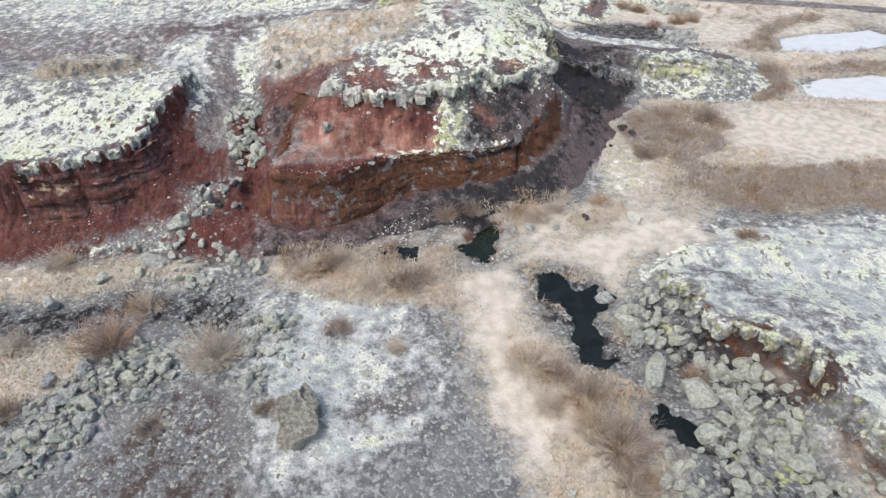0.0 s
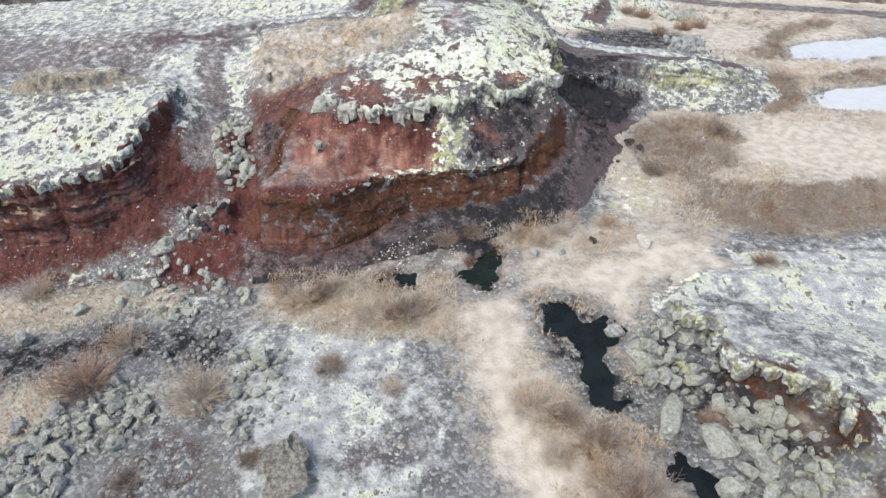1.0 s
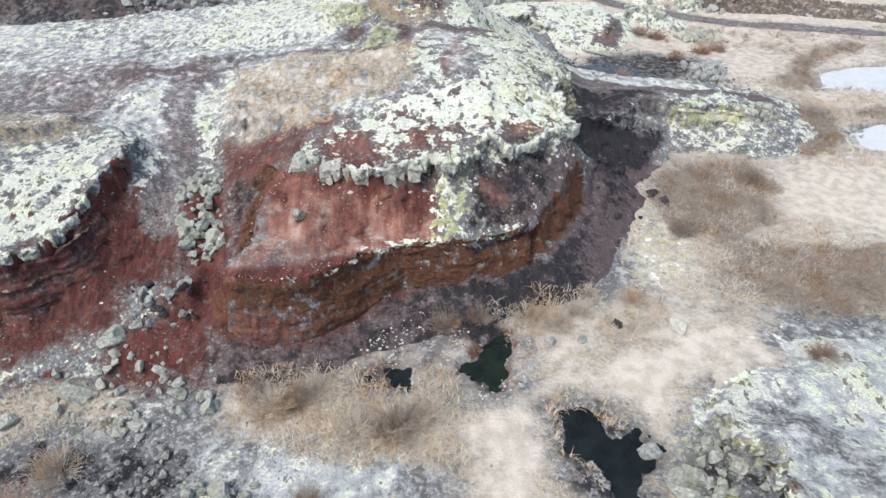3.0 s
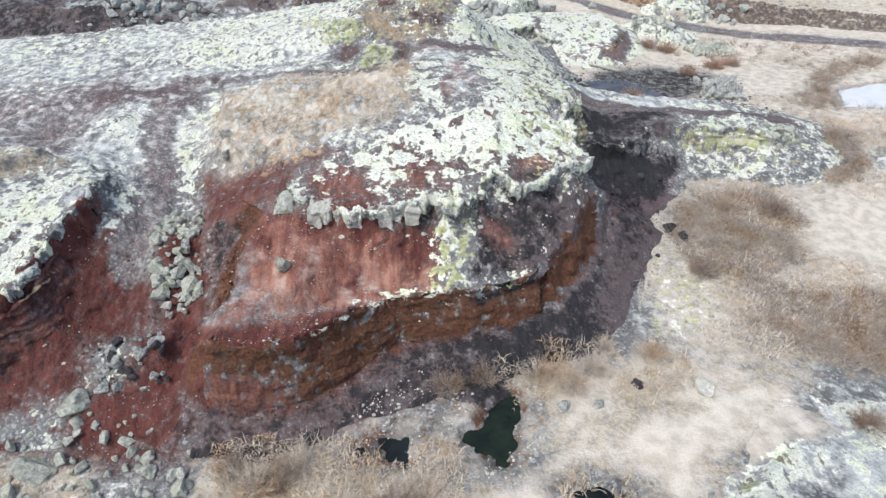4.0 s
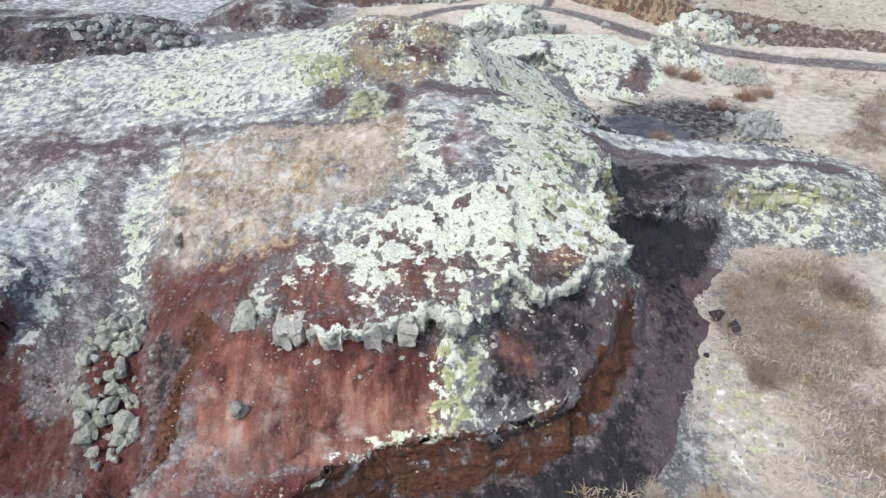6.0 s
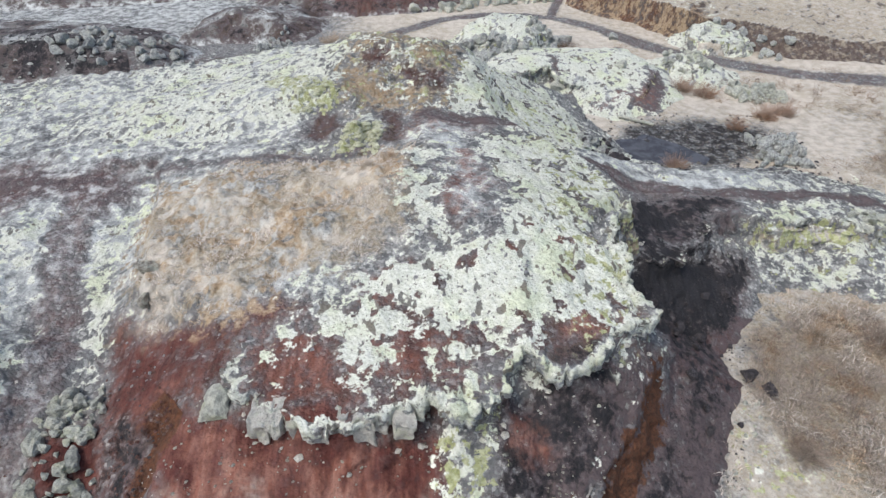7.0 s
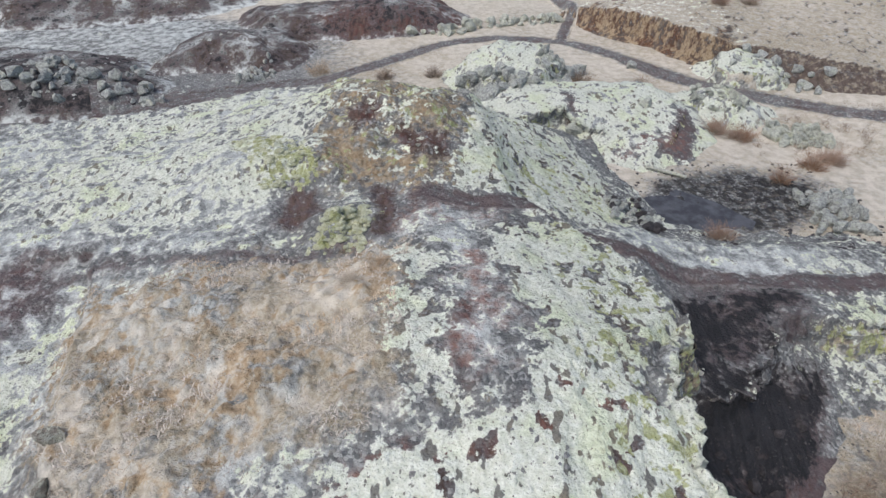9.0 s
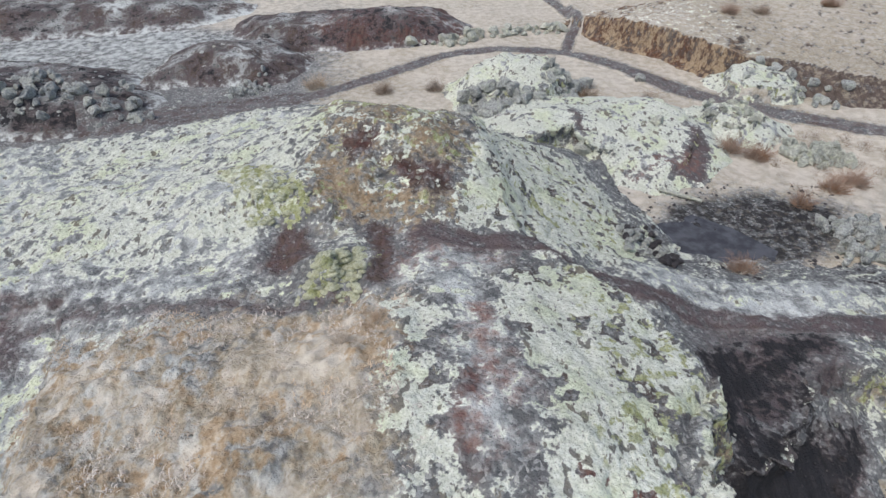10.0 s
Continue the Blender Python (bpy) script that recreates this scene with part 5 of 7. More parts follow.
def massif_full(x, y):
    calm = np.maximum(ease(30.8 - y, 0, 1) * ease(x, -9.6, -8.6), np.maximum(inside(x, y, PURPLE, 1.5), inside(x, y, REDLEFT, 1.5)))
    return rough(x, y, massif_height(x, y), 1.0 - 0.4 * calm)


def above_ground(px, py, pz):
    return pz > ground_height(px, py) - 0.03


ground = sheet(
    "ground",
    steps((-1500, -300, 150), (-300, -60, 20), (-60, -26, 1.0), (-26, 26, 0.13), (26, 48, 0.4), (48, 80, 1.6), (80, 300, 20), (300, 1500, 150)),
    steps((-300, 0, 30), (0, 6.5, 0.5), (6.5, 30, 0.11), (30, 60, 0.2), (60, 96, 0.25), (96, 130, 1.2), (130, 300, 15), (300, 1500, 150)),
    ground_height, "ground", "grey volcanic gravel, dry straw grass and pale sand", "ground")
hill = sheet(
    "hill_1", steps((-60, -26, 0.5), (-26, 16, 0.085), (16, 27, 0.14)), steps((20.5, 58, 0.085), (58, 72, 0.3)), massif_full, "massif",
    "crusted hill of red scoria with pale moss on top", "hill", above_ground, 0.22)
SPREADS = [
    ("hill_2", NEAR, -0.45, 121, "near", 0.085, "low lava mound with white moss crust and broken edge", 0.2),
    ("hill_3", KNOLL, 0.35, 131, "pale", 0.13, "low rounded knoll covered in pale green moss", 0.2),
    ("hill_4", TOR, 0.5, 141, "pale", 0.13, "small rocky knoll with pale moss", 0.25),
    ("hill_5", HEAP, 0.2, 151, "pale", 0.15, "small pale mossy rock hump beside the track", 0.2),
    ("bank_1", SCARP, 0.0, 161, "plain", 0.22, "raised grassy plain with an eroded brown bank", 0.12),
    ("hill_6", CRAG, 0.3, 211, "pale", 0.13, "pale lichened crag at the end of the bank", 0.25),
    ("bank_2", BANK, 0.2, 171, "bank", 0.25, "long bank of red-brown scoria", 0.2),
    ("bank_3", MIDBANK, 0.3, 181, "bank", 0.25, "brown scoria mound with rubble", 0.2),
    ("bank_4", FARLEFT, 0.3, 191, "bank", 0.25, "dark scoria rise with boulders on top", 0.2),
    ("bank_5", RIDGE, 0.2, 201, "bank", 0.4, "far low ridge of dark scoria", 0.2),
]
def smoothness(rows):
    return 0.5 if rows is NEAR or rows is KNOLL else 0.8


for name, rows, crown, seed, cover, spacing, label, stir in SPREADS:
    x0, x1 = max(-70, min(p[0] for p in rows) - 5), min(62, max(p[0] for p in rows) + 5)
    y0, y1 = min(p[1] for p in rows) - 5, max(p[1] for p in rows) + 5
    sheet(name, np.arange(x0, x1, spacing), np.arange(y0, y1, spacing),
          lambda x, y, r=rows, c=crown, s=seed: rough(x, y, bluff(x, y, r, c, 2, 0.35, 0.4, s)[0], smoothness(r)), cover, label, "bank" if "bank" in name else "hill", above_ground, stir)

# ---- ponds, tracks ----
def part(name, me, material, parent=None, label=""):
    if isinstance(me, bmesh.types.BMesh):
        bm, me = me, bpy.data.meshes.new(name)
        bm.to_mesh(me)
        bm.free()
    if material and not me.materials:
        me.materials.append(material)
    ob = new(name, me)
    ob.parent = parent
    return tagged(ob, label)


def joined(name, verts, faces, material, label, category):
    me = bpy.data.meshes.new(name)
    me.from_pydata(verts, [], faces)
    me.materials.append(material)
    return tagged(new(name, me), label, category, kind="stuff")


def surface(x, y):
    x, y = np.atleast_1d(np.asarray(x, float)), np.atleast_1d(np.asarray(y, float))
    z = np.maximum(ground_height(x, y), massif_full(x, y))
    for rows, crown, seed in FORMS:
        z = np.maximum(z, rough(x, y, bluff(x, y, rows, crown, 2, 0.35, 0.4, seed)[0], smoothness(rows)))
    return z


def pond(rows, level, material, label, number):
    cx, cy = np.mean(rows, 0)
    bm = bmesh.new()
    corners = []
    for x, y in rows:
        far = math.hypot(x - cx, y - cy)
        corners.append(bm.verts.new((cx + (x - cx) * (1 + 0.9 / far), cy + (y - cy) * (1 + 0.9 / far), level)))
    bm.faces.new(corners)
    bmesh.ops.triangulate(bm, faces=bm.faces[:])
    tagged(part("water_%d" % number, bm, material), label, "pond", kind="structure")


for number, (rows, material, label) in enumerate((
        (SPRING, green_water, "small green spring pool with rusty edges"), (SEEP, dark_water, "tiny dark seep among pale crust"),
        (TARN, dark_water, "narrow black pond beside the path"), (SUMP, dark_water, "small black pool under the boulders"),
        (CRATER, shallow_water, "shallow grey pool in the gravel hollow"), (LAGOON, sky_pale_lake, "still lake with the sky's pale reflection in its colour"),
        (MERE, sky_pale_lake, "far pond on the plain, reflected sky in its colour")), 1):
    level = [p[1] for p in PONDS if p[0] is rows][0]
    pond(rows, level + 0.02, material, label, number)


def track(name, rows, width, label, category, lift=0.08):
    """A strip laid over the land, its edges tucked under it."""
    fine = []
    for a, b in zip(rows, rows[1:]):
        count = max(2, int(math.dist(a, b) / 0.25))
        fine += [(a[0] + (b[0] - a[0]) * k / count, a[1] + (b[1] - a[1]) * k / count) for k in range(count)]
    line = np.array(fine + [rows[-1]])
    for _ in range(12):
        line[1:-1] = (line[:-2] + 2 * line[1:-1] + line[2:]) / 4
    way = np.gradient(line, axis=0)
    side = np.stack([way[:, 1], -way[:, 0]], -1) / np.linalg.norm(way, axis=1)[:, None]
    lanes = np.linspace(-1, 1, 13)
    half = 0.45 * width * (1 + 0.25 * fbm(line[:, 0], line[:, 1], 1.5, 3, 501)) * (1 + 0.35 * ease(line[:, 0], 13, 19) + 0.9 * ease(-line[:, 0], 7, 14))
    points = line[:, None] + side[:, None] * (lanes[None, :] * half[:, None])[:, :, None]
    x, y = points[..., 0].ravel(), points[..., 1].ravel()
    across = np.tile(lanes, len(line))
    z = surface(x, y) + lift + 0.03 * fbm(x, y, 0.5, 2, 511) - 0.04 * np.exp(-(((np.abs(across) - 0.5) / 0.18) ** 2)) - 0.24 * ease(np.abs(across), 0.8, 1.0)
    n = len(lanes)
    faces = [(i * n + j, i * n + j + 1, (i + 1) * n + j + 1, (i + 1) * n + j) for i in range(len(line) - 1) for j in range(n - 1)]
    me = bpy.data.meshes.new(name)
    me.from_pydata(np.stack([x, y, z], -1).tolist(), [], faces)
    me.polygons.foreach_set("use_smooth", np.ones(len(faces), bool))
    # the bed fades into what lies beside it
    bed = ease(1 - np.abs(across), 0.05, 0.6)[:, None]
    a, b, c, _ = covers(x, y, z, np.zeros(len(x)), "massif" if category == "path" else "ground")
    own = np.zeros((len(x), 4))
    own[:, 2] = (0.72 if category == "path" else 0.5) + 0.25 * fbm(x, y, 1.4, 3, 512) + 0.12 * np.exp(-(((np.abs(across) - 0.5) / 0.2) ** 2))
    ruts = np.zeros((len(x), 4))
    ruts[:, 0] = 0.05 + 0.2 * fbm(x, y, 1.1, 3, 513)
    ruts[:, 2] = 0.30 * np.exp(-(((np.abs(across) - 0.5) / 0.2) ** 2))
    for key, weights in (("cover_a", a * (1 - bed)), ("cover_b", b * (1 - bed) + own * bed), ("cover_c", c * (1 - bed) + ruts * bed)):
        me.attributes.new(key, "FLOAT_COLOR", "POINT").data.foreach_set("color", np.clip(weights, 0, 1).astype(np.float32).ravel())
    me.materials.append(land_cover)
    return tagged(new(name, me), label, category, kind="structure")


track("road_1", ROAD, 2.6, "rutted dark gravel vehicle track", "road")
track("road_2", ROAD_BRANCH, 1.9, "branching gravel vehicle track", "road")
track("path_1", TRAIL, 1.4, "worn purple-grey gravel footpath over the saddle", "path")

# ---- stones ----
rng = random.Random(7)


def boulder_mesh(name, seed, detail=3, cuts=18, flat=0.8):
    """A blunt angular stone about one metre wide, its base at zero."""
    r = random.Random(seed)
    bm = bmesh.new()
    bmesh.ops.create_icosphere(bm, subdivisions=detail, radius=0.66)
    planes = []
    for _ in range(cuts):
        n = Vector((r.gauss(0, 1), r.gauss(0, 1), r.gauss(0, 0.8))).normalized()
        planes.append((n, r.uniform(0.26, 0.46)))
    off = Vector((seed * 3.7, seed * 1.3, 0))
    for v in bm.verts:
        p = v.co.copy()
        for n, d in planes:
            over = p.dot(n) - d
            if over > 0:
                p -= n * over
        p += (0.05 * noise.noise(p * 3.1 + off) + 0.035 * noise.noise(p * 9 + off)) * p.normalized() * 1.6
        v.co = (p.x, p.y, p.z * flat)
    low = min(v.co.z for v in bm.verts)
    for v in bm.verts:
        v.co.z -= low
    me = bpy.data.meshes.new(name)
    bm.to_mesh(me)
    bm.free()
    return me


def painted(meshes, material):
    made = []
    for me in meshes:
        me = me.copy()
        me.materials.append(material)
        made.append(me)
    return made


shapes = [boulder_mesh("boulder", s, 3, 11 + s % 4, 0.62 + 0.07 * (s % 5)) for s in range(8)]
small_shapes = [boulder_mesh("stone", s, 2, 12, 0.65 + 0.08 * (s % 4)) for s in range(20, 28)]
PALE, GREY, DARKS, REDS = (painted(shapes, m) for m in (pale_rock, grey_rock, dark_rock, red_stone))
CRUSTY, SLABBY = painted(shapes, crust_rock), painted(shapes, slab_stone)
GREY_S = painted(small_shapes, grey_rock)


def stone(x, y, size, kinds, label, group="", name="boulder", stretch=(1, 1, 1), sink=0.18, turn=None, z=None):
    ob = new(name, rng.choice(kinds))
    z = surface(x, y)[0] if z is None else z
    s = [size * k for k in stretch]
    ob.scale = s
    ob.rotation_euler = (rng.uniform(-0.25, 0.25), rng.uniform(-0.25, 0.25), rng.uniform(0, 6.28) if turn is None else turn)
    ob.location = (x, y, z - sink * s[2])
    return tagged(ob, label, "rock", group)


def within(rows, count, seed, gap=0.0):
    """Places strewn over an outline of the plan."""
    r = random.Random(seed)
    made = []
    x0, x1, y0, y1 = min(p[0] for p in rows), max(p[0] for p in rows), min(p[1] for p in rows), max(p[1] for p in rows)
    tries = np.array([(r.uniform(x0, x1), r.uniform(y0, y1)) for _ in range(count * 8)])
    good = outline(tries[:, 0], tries[:, 1], rows)[0] > 0
    for x, y in tries[good]:
        if all(abs(x - a) + abs(y - b) > gap for a, b in made):
            made.append((x, y))
            if len(made) >= count:
                break
    return made


# single stones: x, y, width, stretch, label
SINGLES = [
    (10.05, 24.8, 0.95, (1.0, 0.8, 0.95), CRUSTY, "pale squarish boulder lying beside the sandy path"),
    (7.1, 19.0, 0.95, (0.9, 0.9, 1.1), GREY, "angular grey boulder standing in the black pond"),
    (9.6, 13.7, 1.5, (1.1, 0.75, 0.8), PALE, "large pale slab-sided boulder on the rubble heap"),
    (11.8, 10.4, 1.1, (1, 0.9, 0.9), PALE, "pale lichened boulder on the gravel"),
    (-13.1, 24.1, 1.1, (1, 0.9, 1.0), PALE, "pale blocky boulder at the foot of the red slope"),
    (-14.0, 22.0, 1.6, (1.2, 0.6, 0.6), PALE, "long low boulder on straw-coloured ground"),
    (8.1, 14.4, 1.5, (1.1, 0.8, 0.7), PALE, "broad pale boulder beside the dark pool"),
    (-7.3, 17.7, 0.95, (1, 1, 1), PALE, "pale lichened boulder on grey gravel"),
    (9.2, 11.8, 0.85, (1, 1, 0.9), PALE, "pale boulder above the dark pool"),
    (-8.6, 21.1, 0.75, (1, 1, 1), PALE, "pale rounded boulder on the gravel"),
    (-11.0, 20.4, 0.6, (1, 1, 1), PALE, "small pale boulder on the gravel"),
    (-17.2, 18.9, 0.8, (1, 1, 1), GREY, "grey boulder on dry straw ground"),
    (-15.7, 20.7, 0.7, (1.2, 0.9, 1), PALE, "pale boulder on dry straw ground"),
    (-14.3, 21.2, 0.6, (1, 1, 1), PALE, "small pale boulder on dry ground"),
    (-14.2, 15.3, 0.75, (1, 1, 1.1), GREY, "grey lichened boulder beside the rust shrub"),
    (-15.2, 14.6, 0.7, (1, 1, 1), GREY, "grey lichened boulder beside dry grass"),
    (10.8, 14.7, 0.9, (1, 0.9, 1), PALE, "pale boulder resting on the rubble heap"),
    (11.8, 14.4, 0.8, (1, 1, 1), PALE, "pale boulder under the crust edge"),
    (11.6, 11.7, 0.9, (1.1, 0.9, 0.9), PALE, "pale boulder on the rubble heap"),
    (10.8, 12.4, 0.9, (1.1, 0.8, 0.9), PALE, "pale blocky boulder on the rubble heap"),
    (-6.1, 30.7, 1.2, (1.0, 0.8, 0.9), PALE, "pale boulder broken from the crust on red scree"),
    (-5.7, 27.7, 0.65, (1, 1, 1), SLABBY, "dull pinkish-brown boulder lying on the ledge"),
    (-9.9, 28.6, 0.95, (1, 1, 1), PALE, "yellowish boulder in the gully rubble"),
    (-11.4, 29.2, 0.8, (1.1, 0.8, 0.8), PALE, "pale boulder in the gully rubble"),
    (-10.0, 36.4, 0.8, (0.9, 0.9, 1.0), SLABBY, "brown-grey mossy boulder at the edge of the grass"),
    (-9.7, 35.2, 0.55, (1, 1, 1), SLABBY, "small brown-grey boulder at the edge of the grass"),
    (12.5, 34.2, 0.8, (1.2, 0.8, 0.8), DARKS, "dark lava boulder at the foot of the slope"),
    (12.0, 34.9, 0.7, (1.1, 0.9, 0.9), DARKS, "dark lava boulder at the foot of the slope"),
    (4.6, 24.0, 0.55, (1, 1, 0.8), GREY, "grey stone beside the spring"),
    (5.9, 24.1, 0.45, (1, 1, 0.9), GREY, "grey stone beside the sandy path"),
    (7.6, 25.0, 0.6, (1, 1, 0.8), DARKS, "dark stone half hidden in straw grass"),
    (4.1, 9.8, 0.5, (1, 1, 0.9), PALE, "pale stone on grey gravel"),
    (9.3, 61.0, 1.3, (1.2, 0.9, 0.8), PALE, "pale crusted boulder on the mossy knoll"),
    (14.4, 63.2, 1.0, (1, 1, 0.8), PALE, "pale boulder on the mossy knoll"),
    (11.9, 72.6, 1.7, (1, 0.9, 0.9), GREY, "large grey boulder behind the rocky knoll"),
    (16.8, 73.6, 1.0, (0.9, 0.9, 0.9), GREY, "grey boulder under the brown bank"),
    (14.6, 50.2, 0.8, (1.2, 0.8, 0.6), GREY, "grey stone at the edge of the gravel hollow"),
]
for x, y, size, stretch, kinds, label in SINGLES:
    stone(x, y, size, kinds, label, "", "boulder", stretch)

BAND = [(-15.4, 11.8), (-15.2, 14.0), (-14.2, 15.0), (-13.2, 15.9), (-12.4, 16.9), (-11.8, 16.6), (-10.3, 15.2), (-11.0, 14.5), (-12.1, 13.2), (-12.8, 12.0), (-13.6, 10.8), (-15.0, 9.0), (-18.0, 8.3), (-17.2, 10.8)]
FOOT = [(-15.3, 22.8), (-12.9, 24.6), (-10.7, 23.8), (-8.3, 21.2), (-11.1, 19.9), (-14.1, 21.0)]
COLUMN = [(-11.6, 20.3), (-9.6, 19.8), (-9.0, 17.0), (-11.2, 17.2)]
SLABSIDE = [(-8.5, 18.1), (-6.2, 18.3), (-6.0, 14.4), (-7.4, 13.7)]
HEAP_UPPER = [(7.7, 17.8), (10.1, 20.2), (10.6, 16.5), (9.5, 15.1), (7.8, 16.0)]
HEAP_LOWER = [(9.6, 15.3), (12.1, 15.4), (12.8, 12.5), (12.4, 10.6), (9.1, 11.4), (10.3, 13.1)]
HEAP_END = [(6.7, 10.7), (9.7, 12.1), (10.4, 10.4), (9.6, 8.6), (6.9, 9.4)]
HEAP_SOUTH = [(11.2, 11.3), (12.8, 11.2), (13.8, 9.4), (12.4, 7.6), (11, 8.6)]
GULLY_ROCKS = [(-12.3, 32.6), (-10.5, 32.8), (-9.3, 28.2), (-10.3, 27.2), (-11.7, 28.3)]
GULLY_LOW = [(-12.9, 26.1), (-10.4, 26.8), (-9.7, 24.6), (-12.4, 24.2)]
TRACK_HEAP = [(22.2, 62.4), (23.4, 63.6), (26.3, 61.7), (25.8, 59.7), (22.8, 60.4)]
TOR_FOOT = [(1.8, 66.6), (2.4, 69.6), (5.6, 68.4), (7.8, 67.0), (4.0, 65.4)]
TOR_SIDE = [(7.8, 69.4), (9.4, 72.6), (11.2, 71.4), (10.2, 68.0)]
STONE_LINE = [(-1.8, 82.8), (1.8, 83.8), (4.2, 86.4), (13.6, 87.6), (13.2, 85.6), (7.8, 84.6), (2.4, 82.4)]
FAR_ROCKS_WEST = [(-31, 68.6), (-28.6, 73.4), (-24.4, 70.4), (-26.2, 66.9)]
FAR_ROCKS_MID = [(-15.8, 73.5), (-13.1, 76.0), (-12.3, 73.3), (-14.9, 71.8)]
FAR_ROCKS_LOW = [(-23.7, 69.1), (-22.6, 72.6), (-19.6, 68.4), (-22.6, 66.4)]
RIM_ROCKS = [(8.7, 51.7), (11.2, 53.3), (11.9, 50.1), (10.2, 48.6), (8.6, 49.6)]
RIM_ROCKS_EAST = [(20.4, 54.3), (23.4, 54.6), (22.4, 50.5), (19.5, 50.6)]
HUMP_ROCKS = [(18.3, 65.3), (19.4, 67.6), (23.0, 66.3), (22.4, 64.1), (19.0, 63.9)]
LAGOON_ROCKS = [(26.4, 42.2), (28.2, 43.6), (28.9, 42.4), (27.0, 40.6)]
FLANK_ROCKS = [(8.4, 37.4), (13.6, 40.6), (12.2, 36.6), (10.4, 31.6), (9.0, 30.0), (8.4, 33.6)]
SHELF_ROCKS = [(19.8, 43.2), (22.0, 44.2), (22.4, 42.4), (20.4, 41.6)]
SCARP_ROCKS = [(23.0, 70.4), (25.2, 73.4), (30.6, 69.6), (29.0, 67.2)]
STREWN = [
    (BAND, 190, 0.26, 0.72, PALE + PALE + GREY, 0.27, "grey lichened boulder in a long rubble band", "rubble band boulders"),
    (FOOT, 55, 0.2, 0.6, PALE, 0.3, "pale stone strewn at the slope foot", "slope foot stones"),
    (COLUMN, 22, 0.2, 0.45, GREY_S, 0.25, "grey stone on dark gravel", "gravel stones"),
    (SLABSIDE, 34, 0.22, 0.6, PALE, 0.3, "pale lichened stone beside the big slab", "slab side stones"),
    (HEAP_UPPER, 34, 0.34, 1.0, PALE, 0.45, "pale green-grey boulder in the rubble heap", "rubble heap boulders"),
    (HEAP_LOWER, 60, 0.28, 0.8, PALE, 0.36, "pale broken boulder in the rubble heap", "rubble heap boulders"),
    (HEAP_END, 36, 0.28, 0.75, PALE, 0.42, "pale boulder at the end of the rubble heap", "rubble heap boulders"),
    (HEAP_SOUTH, 22, 0.3, 0.7, PALE, 0.4, "pale broken boulder below the crust edge", "rubble heap boulders"),
    (GULLY_ROCKS, 80, 0.2, 0.8, PALE, 0.24, "pale green lichened rock in the gully", "gully rocks"),
    (GULLY_LOW, 36, 0.16, 0.6, GREY + DARKS, 0.22, "dull grey rock on the gully outcrop", "gully rocks"),
    (TRACK_HEAP, 44, 0.6, 1.2, PALE, 0.5, "pale boulder heaped beside the track", "track side boulders"),
    (TOR_FOOT, 48, 0.6, 1.3, GREY, 0.5, "grey boulder tumbled below the rocky knoll", "knoll boulders"),
    (TOR_SIDE, 28, 0.6, 1.3, GREY, 0.55, "grey boulder tumbled below the rocky knoll", "knoll boulders"),
    (STONE_LINE, 48, 0.6, 1.3, PALE, 0.8, "pale boulder in a row lining the track", "boulder row"),
    (FAR_ROCKS_WEST, 34, 0.6, 1.3, GREY, 0.8, "grey boulder on the dark scoria rise", "far boulders"),
    (FAR_ROCKS_MID, 28, 0.4, 0.9, GREY, 0.55, "grey boulder in far rubble", "far boulders"),
    (FAR_ROCKS_LOW, 20, 0.5, 1.2, GREY, 0.7, "grey boulder in far rubble", "far boulders"),
    (RIM_ROCKS, 46, 0.3, 0.75, DARKS + GREY, 0.4, "dark mossy rock on the rim of the hollow", "hollow rim rocks"),
    (RIM_ROCKS_EAST, 40, 0.5, 1.1, GREY, 0.45, "grey rock on the rim of the hollow", "hollow rim rocks"),
    (HUMP_ROCKS, 26, 0.3, 0.8, PALE, 0.45, "pale rock on the mossy hump", "hump rocks"),
    (LAGOON_ROCKS, 14, 0.35, 0.8, GREY, 0.45, "grey rock at the edge of the lake", "lake rocks"),
    (FLANK_ROCKS, 26, 0.2, 0.6, DARKS, 0.5, "dark rock lying on the scree slope", "scree rocks"),
    (SHELF_ROCKS, 12, 0.3, 0.8, PALE, 0.5, "pale rock on the mossy shelf", "shelf rocks"),
    (SCARP_ROCKS, 20, 0.5, 1.2, GREY, 0.8, "grey boulder fallen from the brown bank", "bank boulders"),
]
heaps = {}
for n, (rows, count, low, high, kinds, gap, label, group) in enumerate(STREWN):
    places = np.array(within(rows, count, 900 + n, gap))
    for (x, y), level in zip(places.tolist(), surface(places[:, 0], places[:, 1]).tolist()):
        size = low + (high - low) * rng.random() ** 1.6
        ob = stone(x, y, size, kinds, label, group, "boulder" if y < 27 else "rock", (1, rng.uniform(0.7, 1.0), rng.uniform(0.75, 1.05)), 0.15, None, level)
        if size < (0.42 if y < 27 else 0.66):
            heaps.setdefault((ob.data.materials[0].name, y > 40), []).append(ob)
for (material, far), stones in heaps.items():
    verts, faces, at = [], [], 0
    for ob in stones:
        m = np.array(Matrix.LocRotScale(ob.location, ob.rotation_euler, ob.scale))
        co = np.empty(len(ob.data.vertices) * 3)
        ob.data.vertices.foreach_get("co", co)
        tri = np.empty(len(ob.data.polygons) * 3, dtype=np.int32)
        ob.data.loops.foreach_get("vertex_index", tri)
        verts.append(co.reshape(-1, 3) @ m[:3, :3].T + m[:3, 3])
        faces.append(tri.reshape(-1, 3) + at)
        at += len(co) // 3
        bpy.data.objects.remove(ob)
    joined("far_boulders" if far else "rubble", np.concatenate(verts).tolist(), np.concatenate(faces).tolist(), bpy.data.materials[material],
           "heaps of lichened boulders farther off" if far else "smaller lichened stones among the boulders", "rubble")

